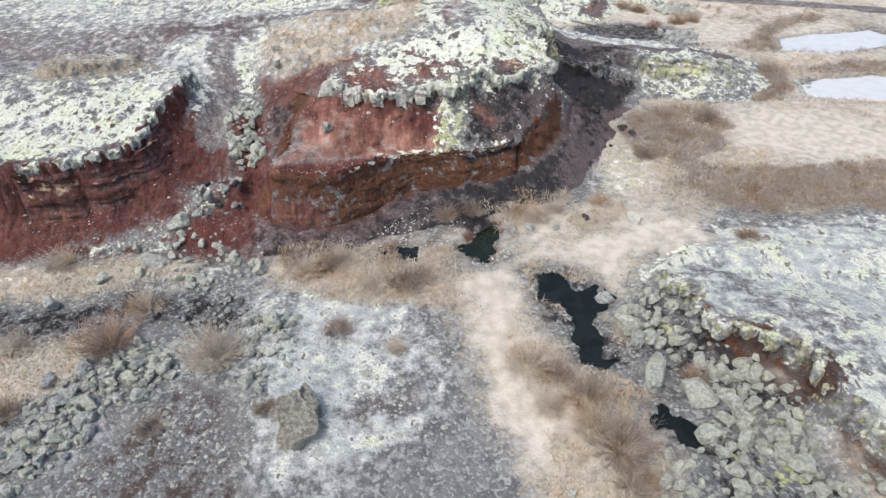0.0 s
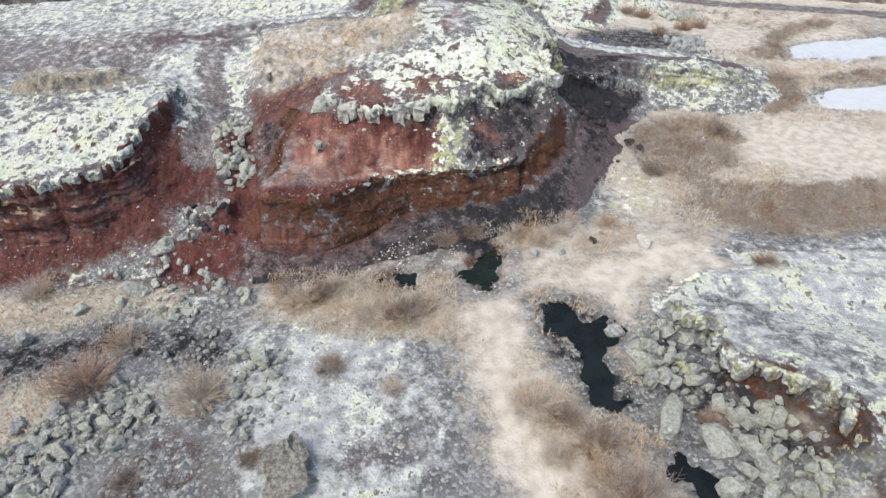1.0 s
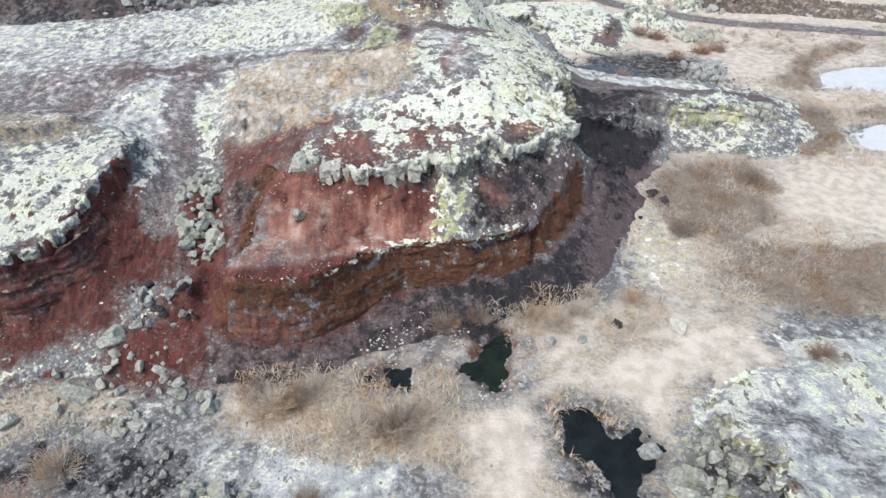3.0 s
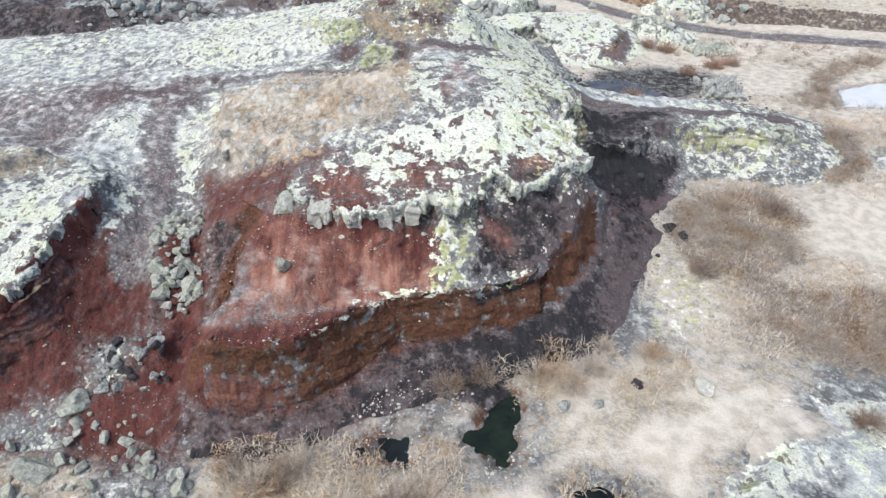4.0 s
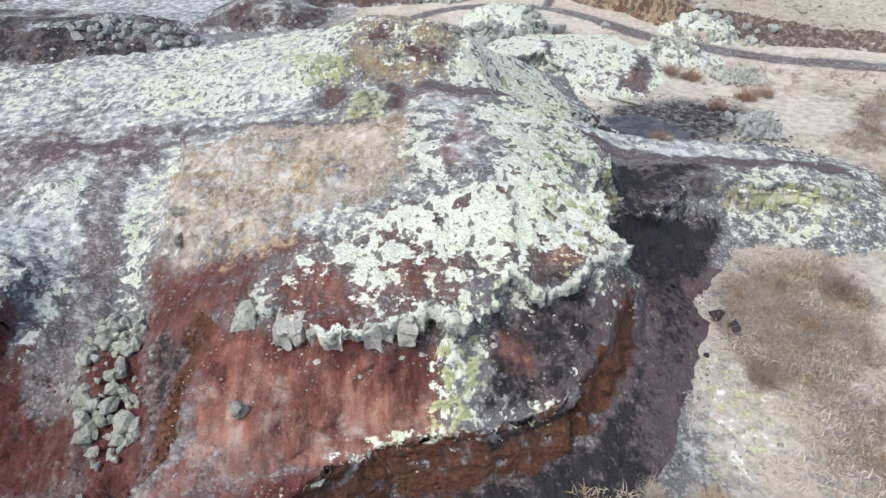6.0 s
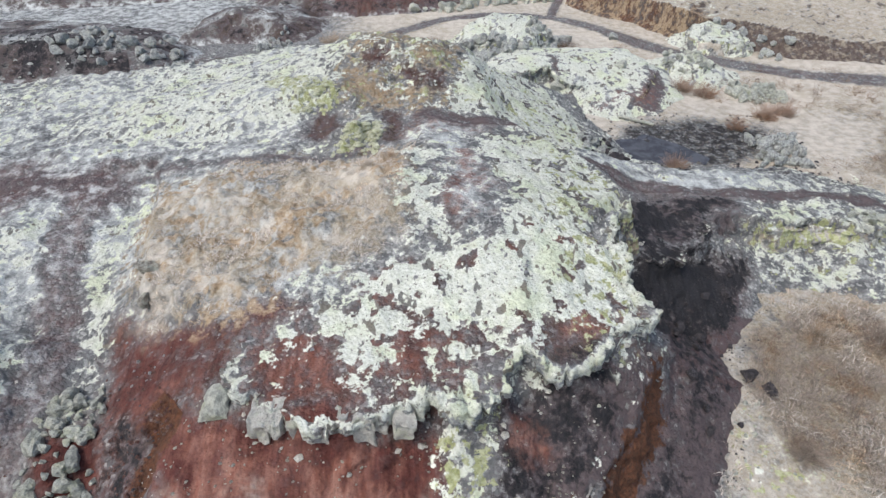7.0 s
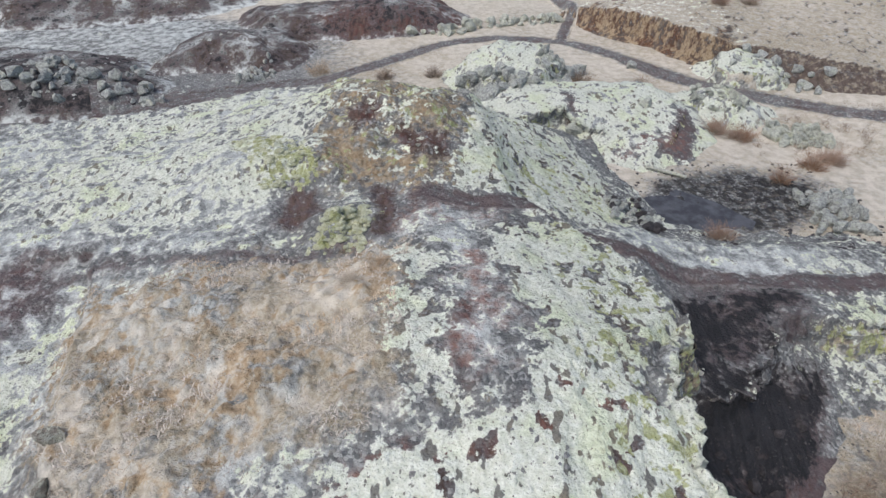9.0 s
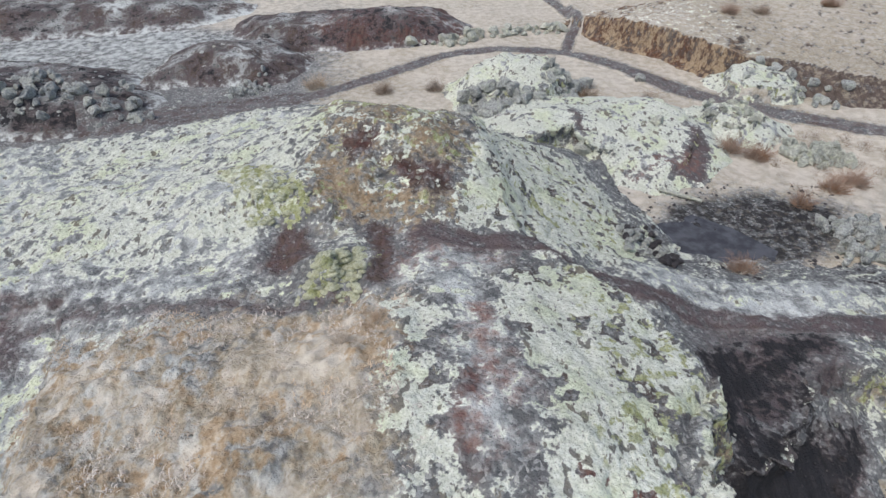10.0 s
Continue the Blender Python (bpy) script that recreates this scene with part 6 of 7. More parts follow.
# the big tilted slab in the gravel
bm = bmesh.new()
bmesh.ops.create_cube(bm, size=1)
bmesh.ops.subdivide_edges(bm, edges=bm.edges[:], cuts=11, use_grid_fill=True)
for v in bm.verts:
    p = v.co.copy()
    v.co.x *= 1 - 0.22 * (p.z + 0.5) - 0.10 * (p.y + 0.5)
    v.co.y *= 1 - 0.15 * (p.z + 0.5)
    v.co += 0.3 * noise.noise_vector(p * 2.1 + Vector((4, 1, 7))) + 0.1 * noise.noise_vector(p * 5) + 0.03 * noise.noise_vector(p * 15)
slab = part("slab_rock", bm, slab_stone)
slab.location, slab.scale, slab.rotation_euler = (-5.25, 12.6, surface(-5.25, 12.6)[0] - 0.05), (1.6, 1.9, 1.15), (0.2, -0.08, 0.3)
tagged(slab, "big half-buried lichened slab of lava rock", "rock")

# ---- overhanging crust along the broken rims ----
def crust_lip(parent, rows, seed, ragged, height, cover, thick, over, name="crust_lip", bare=0.0, tan=0.0, blocky=0.55):
    """The crust's broken edge: it runs over the rim, juts out in lobes with cracks between, and turns back under."""
    fine = []
    for a, b in zip(rows, rows[1:]):
        count = max(2, int(math.dist(a[:2], b[:2]) / 0.06))
        fine += [(a[0] + (b[0] - a[0]) * k / count, a[1] + (b[1] - a[1]) * k / count) for k in range(count)]
    line = np.array(fine)
    for _ in range(25):
        line[1:-1] = (line[:-2] + 2 * line[1:-1] + line[2:]) / 4
    rim = line.copy()
    for _ in range(6):
        rim = line - ragged * np.stack([fbm(rim[:, 0], rim[:, 1], 1.6, 3, seed), fbm(rim[:, 0], rim[:, 1], 1.6, 3, seed + 40)], -1)
    smooth = rim.copy()
    for _ in range(40):
        smooth[1:-1] = (smooth[:-2] + 2 * smooth[1:-1] + smooth[2:]) / 4
    way = np.gradient(smooth, axis=0)
    way /= np.linalg.norm(way, axis=1)[:, None]
    out = np.stack([way[:, 1], -way[:, 0]], -1)
    run = np.concatenate([[0], np.cumsum(np.linalg.norm(np.diff(rim, axis=0), axis=1))])
    zero = np.zeros(len(run)) + seed
    lobes = fbm(run, zero, 1.1, 3, seed + 3)
    cracks = np.exp(-((vnoise(run / 0.5, zero, seed + 9) / 0.10) ** 2))
    ends = ease(np.minimum(run, run[-1] - run), 0, 0.8)
    notched = np.round(2.6 * fbm(run, zero, 0.8, 2, seed + 7)) / 2.6
    far = (over * (0.55 + 0.9 * lobes + blocky * notched) - 0.28 * cracks) * ends - 0.1 * (1 - ends)
    deep = thick * (0.8 + 0.5 * fbm(run, zero, 0.7, 3, seed + 5)) * (0.35 + 0.65 * ends)
    inner = rim - out * 0.45
    top = height(inner[:, 0], inner[:, 1])
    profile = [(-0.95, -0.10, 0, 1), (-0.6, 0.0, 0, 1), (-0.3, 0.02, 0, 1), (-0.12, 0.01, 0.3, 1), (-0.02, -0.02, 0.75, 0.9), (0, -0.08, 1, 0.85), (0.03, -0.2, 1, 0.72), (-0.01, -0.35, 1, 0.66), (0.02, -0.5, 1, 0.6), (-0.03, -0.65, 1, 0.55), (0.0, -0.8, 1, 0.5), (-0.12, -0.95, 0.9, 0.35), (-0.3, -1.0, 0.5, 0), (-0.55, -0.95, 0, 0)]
    pts, shade = [], []
    for n, (base, rise, reach, pale) in enumerate(profile):
        p = rim + out * (base + reach * far)[:, None] if reach else rim + out * base
        z = top + (rise * deep if rise < 0 else rise)
        if reach == 0 and rise > -0.5:
            z = np.maximum(height(p[:, 0], p[:, 1]) + (0.02 if n else -0.08), top - 0.6)
        shake = 0.22 if n > 4 else (0.1 if n > 2 else 0.03)
        p = p + shake * np.stack([fbm(run, z * 1.0 + n * 0.09, 0.3, 3, seed + 11), fbm(run, z + n * 0.09, 0.3, 3, seed + 12)], -1)
        pts.append(np.stack([p[:, 0], p[:, 1], z + shake * fbm(run, zero + n * 0.11, 0.2, 2, seed + 13)], -1))
        shade.append(np.full(len(run), pale))
    pts, shade = np.stack(pts, 1), np.stack(shade, 1).ravel()
    rings, n = pts.shape[:2]
    flat = pts.reshape(-1, 3)
    a, b, c, _ = covers(flat[:, 0].copy(), flat[:, 1].copy(), flat[:, 2].copy(), np.zeros(len(flat)), cover)
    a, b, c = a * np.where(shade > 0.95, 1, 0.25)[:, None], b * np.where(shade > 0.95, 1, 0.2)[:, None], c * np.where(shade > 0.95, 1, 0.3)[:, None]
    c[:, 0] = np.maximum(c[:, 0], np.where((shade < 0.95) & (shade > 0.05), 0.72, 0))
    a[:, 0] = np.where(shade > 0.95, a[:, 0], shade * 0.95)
    # underside: soil brown, with the overhang's shade put into the colour
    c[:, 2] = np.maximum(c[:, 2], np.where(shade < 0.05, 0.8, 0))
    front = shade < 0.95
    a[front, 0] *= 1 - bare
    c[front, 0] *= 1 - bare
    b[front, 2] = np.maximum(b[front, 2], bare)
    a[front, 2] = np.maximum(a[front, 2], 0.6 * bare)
    a[front, 0] *= 1 - 0.3 * tan
    b[front, 1] = np.maximum(b[front, 1], 0.25 * tan)
    c[front, 3] = np.maximum(c[front, 3], 0.42 * tan)
    faces = [(i * n + j, (i + 1) * n + j, (i + 1) * n + j + 1, i * n + j + 1) for i in range(rings - 1) for j in range(n - 1)]
    me = bpy.data.meshes.new(name)
    me.from_pydata(flat.tolist(), [], faces)
    me.polygons.foreach_set("use_smooth", np.ones(len(faces), bool))
    for key, weights in (("cover_a", a), ("cover_b", b), ("cover_c", c)):
        me.attributes.new(key, "FLOAT_COLOR", "POINT").data.foreach_set("color", np.clip(weights, 0, 1).astype(np.float32).ravel())
    me.materials.append(land_cover)
    ob = part(name, me, None, parent)
    return ob


def near_height(x, y):
    return rough(x, y, bluff(x, y, NEAR, -0.45, 2, 0.35, 0.4, 121)[0], 0.5)


def knoll_height(x, y):
    return rough(x, y, bluff(x, y, KNOLL, 0.35, 2, 0.35, 0.4, 131)[0], 0.5)


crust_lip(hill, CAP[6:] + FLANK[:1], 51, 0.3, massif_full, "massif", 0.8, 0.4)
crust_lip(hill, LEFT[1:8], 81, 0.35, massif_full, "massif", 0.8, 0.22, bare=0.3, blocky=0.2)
def cliff_face(parent, rows, seed, ragged, start, near, foot, shade, name="rock_face"):
    """A weathered wall below a rim, broken into beds and blocks. start: how far under the rim it begins; near, foot: how far it stands out above and below."""
    fine = []
    for a, b in zip(rows, rows[1:]):
        count = max(2, int(math.dist(a[:2], b[:2]) / 0.05))
        fine += [[a[i] + (b[i] - a[i]) * k / count for i in range(4)] for k in range(count)]
    fine = np.array(fine)
    line, tall = fine[:, :2], fine[:, 3] + 0.35
    for _ in range(25):
        line[1:-1] = (line[:-2] + 2 * line[1:-1] + line[2:]) / 4
    rim = line.copy()
    for _ in range(6):
        rim = line - ragged * np.stack([fbm(rim[:, 0], rim[:, 1], 1.6, 3, seed), fbm(rim[:, 0], rim[:, 1], 1.6, 3, seed + 40)], -1)
    smooth = rim.copy()
    for _ in range(60):
        smooth[1:-1] = (smooth[:-2] + 2 * smooth[1:-1] + smooth[2:]) / 4
    way = np.gradient(smooth, axis=0)
    way /= np.linalg.norm(way, axis=1)[:, None]
    out = np.stack([way[:, 1], -way[:, 0]], -1)
    run = np.concatenate([[0], np.cumsum(np.linalg.norm(np.diff(rim, axis=0), axis=1))])
    inner = rim - out * 0.3
    top = massif_full(inner[:, 0], inner[:, 1]) + 0.02 - start
    levels = np.linspace(0, 1.2, 46)
    v, r = np.meshgrid(levels, run)
    z = top[:, None] - v * (tall - start)[:, None] + 0.05 * fbm(r, v * 2, 0.5, 3, seed + 21)
    beds = fbm(0.12 * r + 3, 1.0 * z + 0.10 * r, 0.30, 3, seed + 22)
    blocks = fbm(r, 1.5 * z, 0.9, 4, seed + 23)
    chips = fbm(r, 1.3 * z, 0.22, 3, seed + 24)
    crest = np.exp(-((v / 0.07) ** 2))
    stand = near + 0.12 * ease(v, 0.02, 0.12) + (foot - near) * v ** 1.4 - 0.14 * np.exp(-(((v - 0.3) / 0.22) ** 2)) * (1 - crest)
    stand = stand + 0.15 * blocks + 0.13 * beds + 0.06 * chips + 0.22 * crest * fbm(r, v, 0.5, 3, seed + 25)
    ends = ease(np.minimum(run, run[-1] - run), 0, 0.7)[:, None]
    stand = stand * ends - 0.15 * (1 - ends)
    x, y = rim[:, :1] + out[:, :1] * stand, rim[:, 1:] + out[:, 1:] * stand
    n = len(levels)
    i, j = np.meshgrid(np.arange(len(run) - 1) * n, np.arange(n - 1), indexing="ij")
    base = (i + j).ravel()
    faces = np.stack([base, base + n, base + n + 1, base + 1], -1)
    me = bpy.data.meshes.new(name)
    me.from_pydata(np.stack([x, y, z], -1).reshape(-1, 3).tolist(), [], faces.tolist())
    me.polygons.foreach_set("use_smooth", np.ones(len(faces), bool))
    for key, channels in zip(("cover_a", "cover_b", "cover_c"), shade(x, y, z, v, beds, blocks, chips, crest)):
        weights = np.stack([np.broadcast_to(channel, x.shape) for channel in channels], -1)
        me.attributes.new(key, "FLOAT_COLOR", "POINT").data.foreach_set("color", np.clip(weights, 0, 1).astype(np.float32).ravel())
    me.materials.append(land_cover)
    return part(name, me, None, parent)


def ledge_shade(x, y, z, v, beds, blocks, chips, crest):
    hot = bell(x, y, -7.0, 24.4, 2.0, 1.2) * ease(v, 0.25, 0.7)
    east = ease(x, -0.5, 2.5)
    return ((0.4 * crest * (1 + chips) * ease(x, -6.8, -5.5), 0.95 * hot, 0.75 * east * ease(0.55 - v, 0, 0.4) * (1 + 0.6 * blocks), 0),
            (0, 0.35 * crest * ease(x, -1, 1), 0.3, (0.86 + 0.4 * blocks) * (1 - 0.8 * hot)),
            (0.5 * crest, 0.6 * crest * ease(-5 - x, 0, 1.5) + 0.3 * hot, 0.36 + 0.5 * beds, 0.16 * ease(chips, 0.1, 0.5) * ease(beds, -0.1, 0.3)))


def west_shade(x, y, z, v, beds, blocks, chips, crest):
    pale = ease(beds + 0.5 * chips, 0.42, 0.6) * ease(0.6 - v, 0, 0.3)
    return ((0, 0.80 + 0.2 * blocks, 0.26 + 0.5 * blocks * ease(0.5 - v, 0, 0.5), 0), (0, 0, 0.35, 0.3 * ease(beds, -0.1, 0.3)), (0.6 * pale, 0.25 * ease(v, 0.5, 0.9), 0.5 + 0.5 * beds, 0.55 * pale))


cliff_face(hill, LEDGE[7:16], 61, 0.22, 0.0, 0.06, 0.62, ledge_shade)
def crumbly_shade(x, y, z, v, beds, blocks, chips, crest):
    return ((0.55 * crest + 0.32 * ease(chips, 0.1, 0.5), 0, 0.3 + 0.4 * blocks, 0.3), (0, 0.30 + 0.5 * chips, 0.3, 0), (0.3 + 0.5 * beds, 0, 0.7 + 0.4 * beds, 0.26 + 0.6 * blocks))


def pale_shade(x, y, z, v, beds, blocks, chips, crest):
    return ((0.6 * crest + 0.3 * ease(chips, 0.0, 0.5), 0, 0.3 * ease(-beds, 0.15, 0.4), 0.45), (0.3 + 0.5 * blocks, 0.36 + 0.5 * beds, 0.2, 0), (0.42 + 0.6 * blocks, 0, 0.42 - 0.6 * beds, 0.3 + 0.4 * beds))


cliff_face(hill, [(6.3, 35.7, 0, 1.2), (5.7, 36.9, 0, 1.5), (6.7, 38.2, 0, 1.5), (7.8, 39.7, 0, 1.2)], 51, 0.3, 0.2, 0.4, 0.75, crumbly_shade)
cliff_face(hill, SHELF[6:10], 91, 0.4, 0.3, 0.35, 0.6, pale_shade)
cliff_face(hill, LEFT[1:6], 81, 0.35, 0.55, 0.3, 0.6, west_shade)
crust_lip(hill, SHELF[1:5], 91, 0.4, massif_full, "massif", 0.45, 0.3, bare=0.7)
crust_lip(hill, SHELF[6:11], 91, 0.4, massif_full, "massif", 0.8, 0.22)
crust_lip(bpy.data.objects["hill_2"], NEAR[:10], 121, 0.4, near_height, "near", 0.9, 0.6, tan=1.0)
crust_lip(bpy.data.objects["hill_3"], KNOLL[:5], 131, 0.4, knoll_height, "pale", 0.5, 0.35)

PIPE = [(12.8, 57.2), (14.9, 56.2)]

# the row of jointed blocks under the cap
at = -5.1
for k in range(8):
    wide = (0.55, 0.4, 0.5, 0.7, 0.45, 0.6, 0.42, 0.62)[k]
    tall = (0.75, 0.6, 0.62, 0.7, 0.85, 0.95, 0.75, 0.6)[k]
    bm = bmesh.new()
    bmesh.ops.create_cube(bm, size=1)
    bmesh.ops.subdivide_edges(bm, edges=bm.edges[:], cuts=7, use_grid_fill=True)
    for v in bm.verts:
        p = v.co.copy()
        v.co.x *= 0.94 - 0.16 * (0.5 - p.z) * (1 if k % 2 else 0.4)
        v.co += 0.16 * noise.noise_vector(p * 1.9 + Vector((k * 5.1, 0, 0))) + 0.07 * noise.noise_vector(p * 5 + Vector((k, 3, 0))) + 0.03 * noise.noise_vector(p * 13)
    block = part("jointed_block", bm, crust_rock, hill)
    block.scale = (wide, 0.9, tall)
    block.location = (at + wide / 2, 30.3 + 0.12 * math.sin(3.3 * k), 4.86 - tall / 2 + 0.05 * math.sin(1.7 * k))
    block.rotation_euler = (0.1 * math.sin(k), 0.07 * math.cos(2 * k), 0.14 * math.sin(4 * k))
    at += wide + 0.03

# ---- loose gravel ----
def gravel(name, places, low, high, material, label, seed):
    """Many small stones joined in one mesh."""
    r = np.random.RandomState(seed)
    places = np.array(places)
    z = surface(places[:, 0], places[:, 1])
    base = np.array([(1, 0, 0.1), (0.3, 0.95, 0), (-0.8, 0.6, 0.1), (-0.8, -0.6, 0), (0.3, -0.95, 0.1), (0.1, 0.05, 0.8)])
    tris = [(0, 1, 5), (1, 2, 5), (2, 3, 5), (3, 4, 5), (4, 0, 5)]
    count = len(places)
    size = low + (high - low) * r.rand(count) ** 2.5
    turn = r.rand(count) * 6.28
    shape = base[None] * (1 + 0.35 * r.randn(count, 6, 1).clip(-1.5, 1.5) * 0.7)
    c, s = np.cos(turn)[:, None], np.sin(turn)[:, None]
    pts = np.stack([shape[..., 0] * c - shape[..., 1] * s, shape[..., 0] * s + shape[..., 1] * c, shape[..., 2] * (0.7 + 0.5 * r.rand(count, 1))], -1) * size[:, None, None] * 0.5
    pts += np.stack([places[:, 0], places[:, 1], z - 0.1 * size], -1)[:, None]
    faces = (np.array(tris)[None] + 6 * np.arange(count)[:, None, None]).reshape(-1, 3)
    return joined(name, pts.reshape(-1, 3).tolist(), faces.tolist(), material, label, "gravel")


def strewn(x0, x1, y0, y1, count, seed, test):
    r = np.random.RandomState(seed)
    x, y = x0 + (x1 - x0) * r.rand(count), y0 + (y1 - y0) * r.rand(count)
    good = test(x, y)
    return np.stack([x[good], y[good]], -1)


def clumped(x, y, size, seed, level):
    return fbm(x, y, size, 3, seed) + 0.25 * np.random.RandomState(seed).randn(len(x)) > level


def flat_ground(x, y):
    clear = np.ones(len(x), bool)
    for rows, _, _ in PONDS:
        clear &= outline(x, y, rows)[0] < -0.1
    return clear


gravel("gravel", strewn(-21, 4, 6.5, 25, 16000, 11, lambda x, y: clumped(x, y, 2.2, 601, 0.0) & flat_ground(x, y) & (inside(x, y, PALEPATH) < 0.5)), 0.03, 0.13, gravel_stone, "loose grey gravel and small stones", 21)
gravel("pale_rubble", strewn(-19, 1, 8, 25, 9500, 12, lambda x, y: clumped(x, y, 2.0, 611, 0.1) & (inside(x, y, BEIGE) < 0.3) & (inside(x, y, GREYGRAVEL) < 0.5) & (y < 22.6) & (inside(x, y, DARKGRAVEL) < 0.6)), 0.06, 0.32, pale_rock, "scattered pale lichened rubble", 22)
gravel("spring_crust", strewn(-3.4, 4.2, 21.2, 25.6, 1500, 91, lambda x, y: clumped(x, y, 0.9, 695, 0.2) & (inside(x, y, SPRINGMUD) > 0.4) & (ground_height(x, y) > -0.5)), 0.04, 0.17, crust_rock, "pale crumbling crust round the spring", 92)
gravel("tarn_stones", strewn(3.6, 8, 15, 21.4, 900, 93, lambda x, y: clumped(x, y, 0.9, 696, 0.12) & (inside(x, y, TARNMUD) > 0.4) & (ground_height(x, y) > -0.36)), 0.06, 0.24, grey_rock, "pale stones on the muddy pond edge", 94)
gravel("heap_rubble", strewn(6, 14.5, 7, 20.5, 800, 13, lambda x, y: (clumped(x, y, 1.4, 621, 0.0) & flat_ground(x, y) & (x > 7.4)) | (outline(x, y, HEAP_LOWER)[0] > 0)), 0.12, 0.36, grey_rock, "broken pale rubble of the boulder heap", 23)
gravel("scree", strewn(-10, 15, 23.5, 42, 14000, 14, lambda x, y: (((outline(x, y, LEDGE)[0] < -0.6) | (inside(x, y, PURPLE) > 0.5)) & (inside(x, y, SHELFMOSS) < 0.3) & (y < 41) & (massif_height(x, y) > ground_height(x, y) - 0.4)) & clumped(x, y, 1.5, 631, -0.1)), 0.03, 0.12, dark_rock, "purple-grey scree on the slope", 24)
gravel("red_scree", strewn(-22, -7, 21, 33, 6000, 15, lambda x, y: ((inside(x, y, LEFTWALL) > 0.5) | (inside(x, y, GULLYRED) > 0.5) | (inside(x, y, REDLEFT) > 0.5)) & clumped(x, y, 1.5, 641, 0.0)), 0.04, 0.18, red_stone, "red scoria scree", 25)
gravel("ledge_stones", strewn(-8, 5.8, 25, 31, 2600, 16, lambda x, y: (outline(x, y, LEDGE)[0] > 0) & clumped(x, y, 0.8, 651, 0.1)), 0.03, 0.13, slab_stone, "pale chips lying on the red ledge", 26)


def lip_places(rows, per_metre, ragged, seed, slide):
    """Places along a broken rim, sliding a little down from it."""
    r = np.random.RandomState(seed)
    made = []
    for a, b in zip(rows, rows[1:]):
        for _ in range(int(math.dist(a[:2], b[:2]) * per_metre)):
            k, d = r.rand(), abs(r.randn()) * slide - 0.12
            n = ((b[1] - a[1]), -(b[0] - a[0]))
            f = d / math.hypot(*n)
            made.append((a[0] + (b[0] - a[0]) * k + n[0] * f, a[1] + (b[1] - a[1]) * k + n[1] * f))
    line = np.array(made)
    rim = line.copy()
    for _ in range(6):
        rim = line - ragged * np.stack([fbm(rim[:, 0], rim[:, 1], 1.6, 3, seed), fbm(rim[:, 0], rim[:, 1], 1.6, 3, seed + 40)], -1)
    return rim


gravel("lip_crumbs", lip_places(LEDGE[4:16], 12, 0.22, 61, 0.3), 0.03, 0.10, crust_rock, "pale crumbling crust along the ledge", 36)
gravel("strata_crumbs", lip_places(LEFT[1:5], 60, 0.35, 81, 0.06) + (0.0, -0.75), 0.04, 0.17, slab_stone, "crumbling pale layers in the red wall", 95)
gravel("strata_rubble", lip_places(LEFT[1:5], 34, 0.35, 81, 0.3) + (0.0, -1.2), 0.04, 0.14, red_stone, "red crumbs along the layered wall", 96)
gravel("wall_crumbs", lip_places(LEDGE[7:15], 60, 0.22, 61, 0.45) + (0.15, -0.55), 0.03, 0.13, red_stone, "red-brown crumbs on the ledge wall", 97)
gravel("cap_crumbs", lip_places(CAP[7:] + FLANK[:1], 10, 0.3, 51, 0.5), 0.06, 0.28, crust_rock, "pale crumbs below the crust edge", 37)
gravel("left_crumbs", lip_places(LEFT[1:8], 15, 0.35, 81, 0.7), 0.04, 0.2, crust_rock, "pale crumbs below the crust edge", 38)
gravel("ridge_rocks", np.array(within(RIDGETAN, 200, 74)), 0.08, 0.3, slab_stone, "brown crumbling rock on the ridge", 40)
gravel("slope_foot_stones", strewn(7, 14, 25, 36, 1500, 17, lambda x, y: (inside(x, y, FOOTSAGE) > 0.2) & clumped(x, y, 1.2, 661, 0.1)), 0.06, 0.3, pale_rock, "pale stones along the slope foot", 27)
gravel("hollow_stones", strewn(10, 24, 48, 58, 1500, 18, lambda x, y: clumped(x, y, 1.8, 671, 0.1) & flat_ground(x, y)), 0.08, 0.34, dark_rock, "grey stones in the gravel hollow", 28)
gravel("far_rubble", strewn(-34, -10, 64, 86, 900, 19, lambda x, y: clumped(x, y, 3.0, 681, 0.2)), 0.15, 0.55, grey_rock, "grey rubble on far scoria", 29)
gravel("path_stones", strewn(-20, 8, 32, 56, 5000, 20, lambda x, y: clumped(x, y, 2.2, 691, 0.15) & (inside(x, y, GRASSY) < 0.3)), 0.05, 0.2, gravel_stone, "small stones scattered over the hill", 30)

# soft moss hummocks: smooth domes joined in one mesh
def hummocks(name, places, low, high, material, label, seed):
    r = random.Random(seed)
    dome = bmesh.new()
    bmesh.ops.create_icosphere(dome, subdivisions=2, radius=0.5)
    base = np.array([tuple(v.co) for v in dome.verts])
    tris = np.array([[v.index for v in f.verts] for f in dome.faces])
    dome.free()
    places = np.array(places)
    z = surface(places[:, 0], places[:, 1])
    verts, faces = [], []
    for n, ((x, y), h) in enumerate(zip(places, z)):
        s = low + (high - low) * r.random() ** 2
        knob = base * (1 + 0.28 * np.array([noise.noise(Vector(b) * 2.4 + Vector((n * 1.7, 0, 0))) for b in base]))[:, None]
        verts.append(knob * (s, s * r.uniform(0.7, 1), s * r.uniform(0.28, 0.45)) + (x, y, h - 0.02))
        faces.append(tris + n * len(base))
    ob = joined(name, np.concatenate(verts).tolist(), np.concatenate(faces).tolist(), material, label, "moss")
    ob.data.polygons.foreach_set("use_smooth", np.ones(len(ob.data.polygons), bool))
    return ob


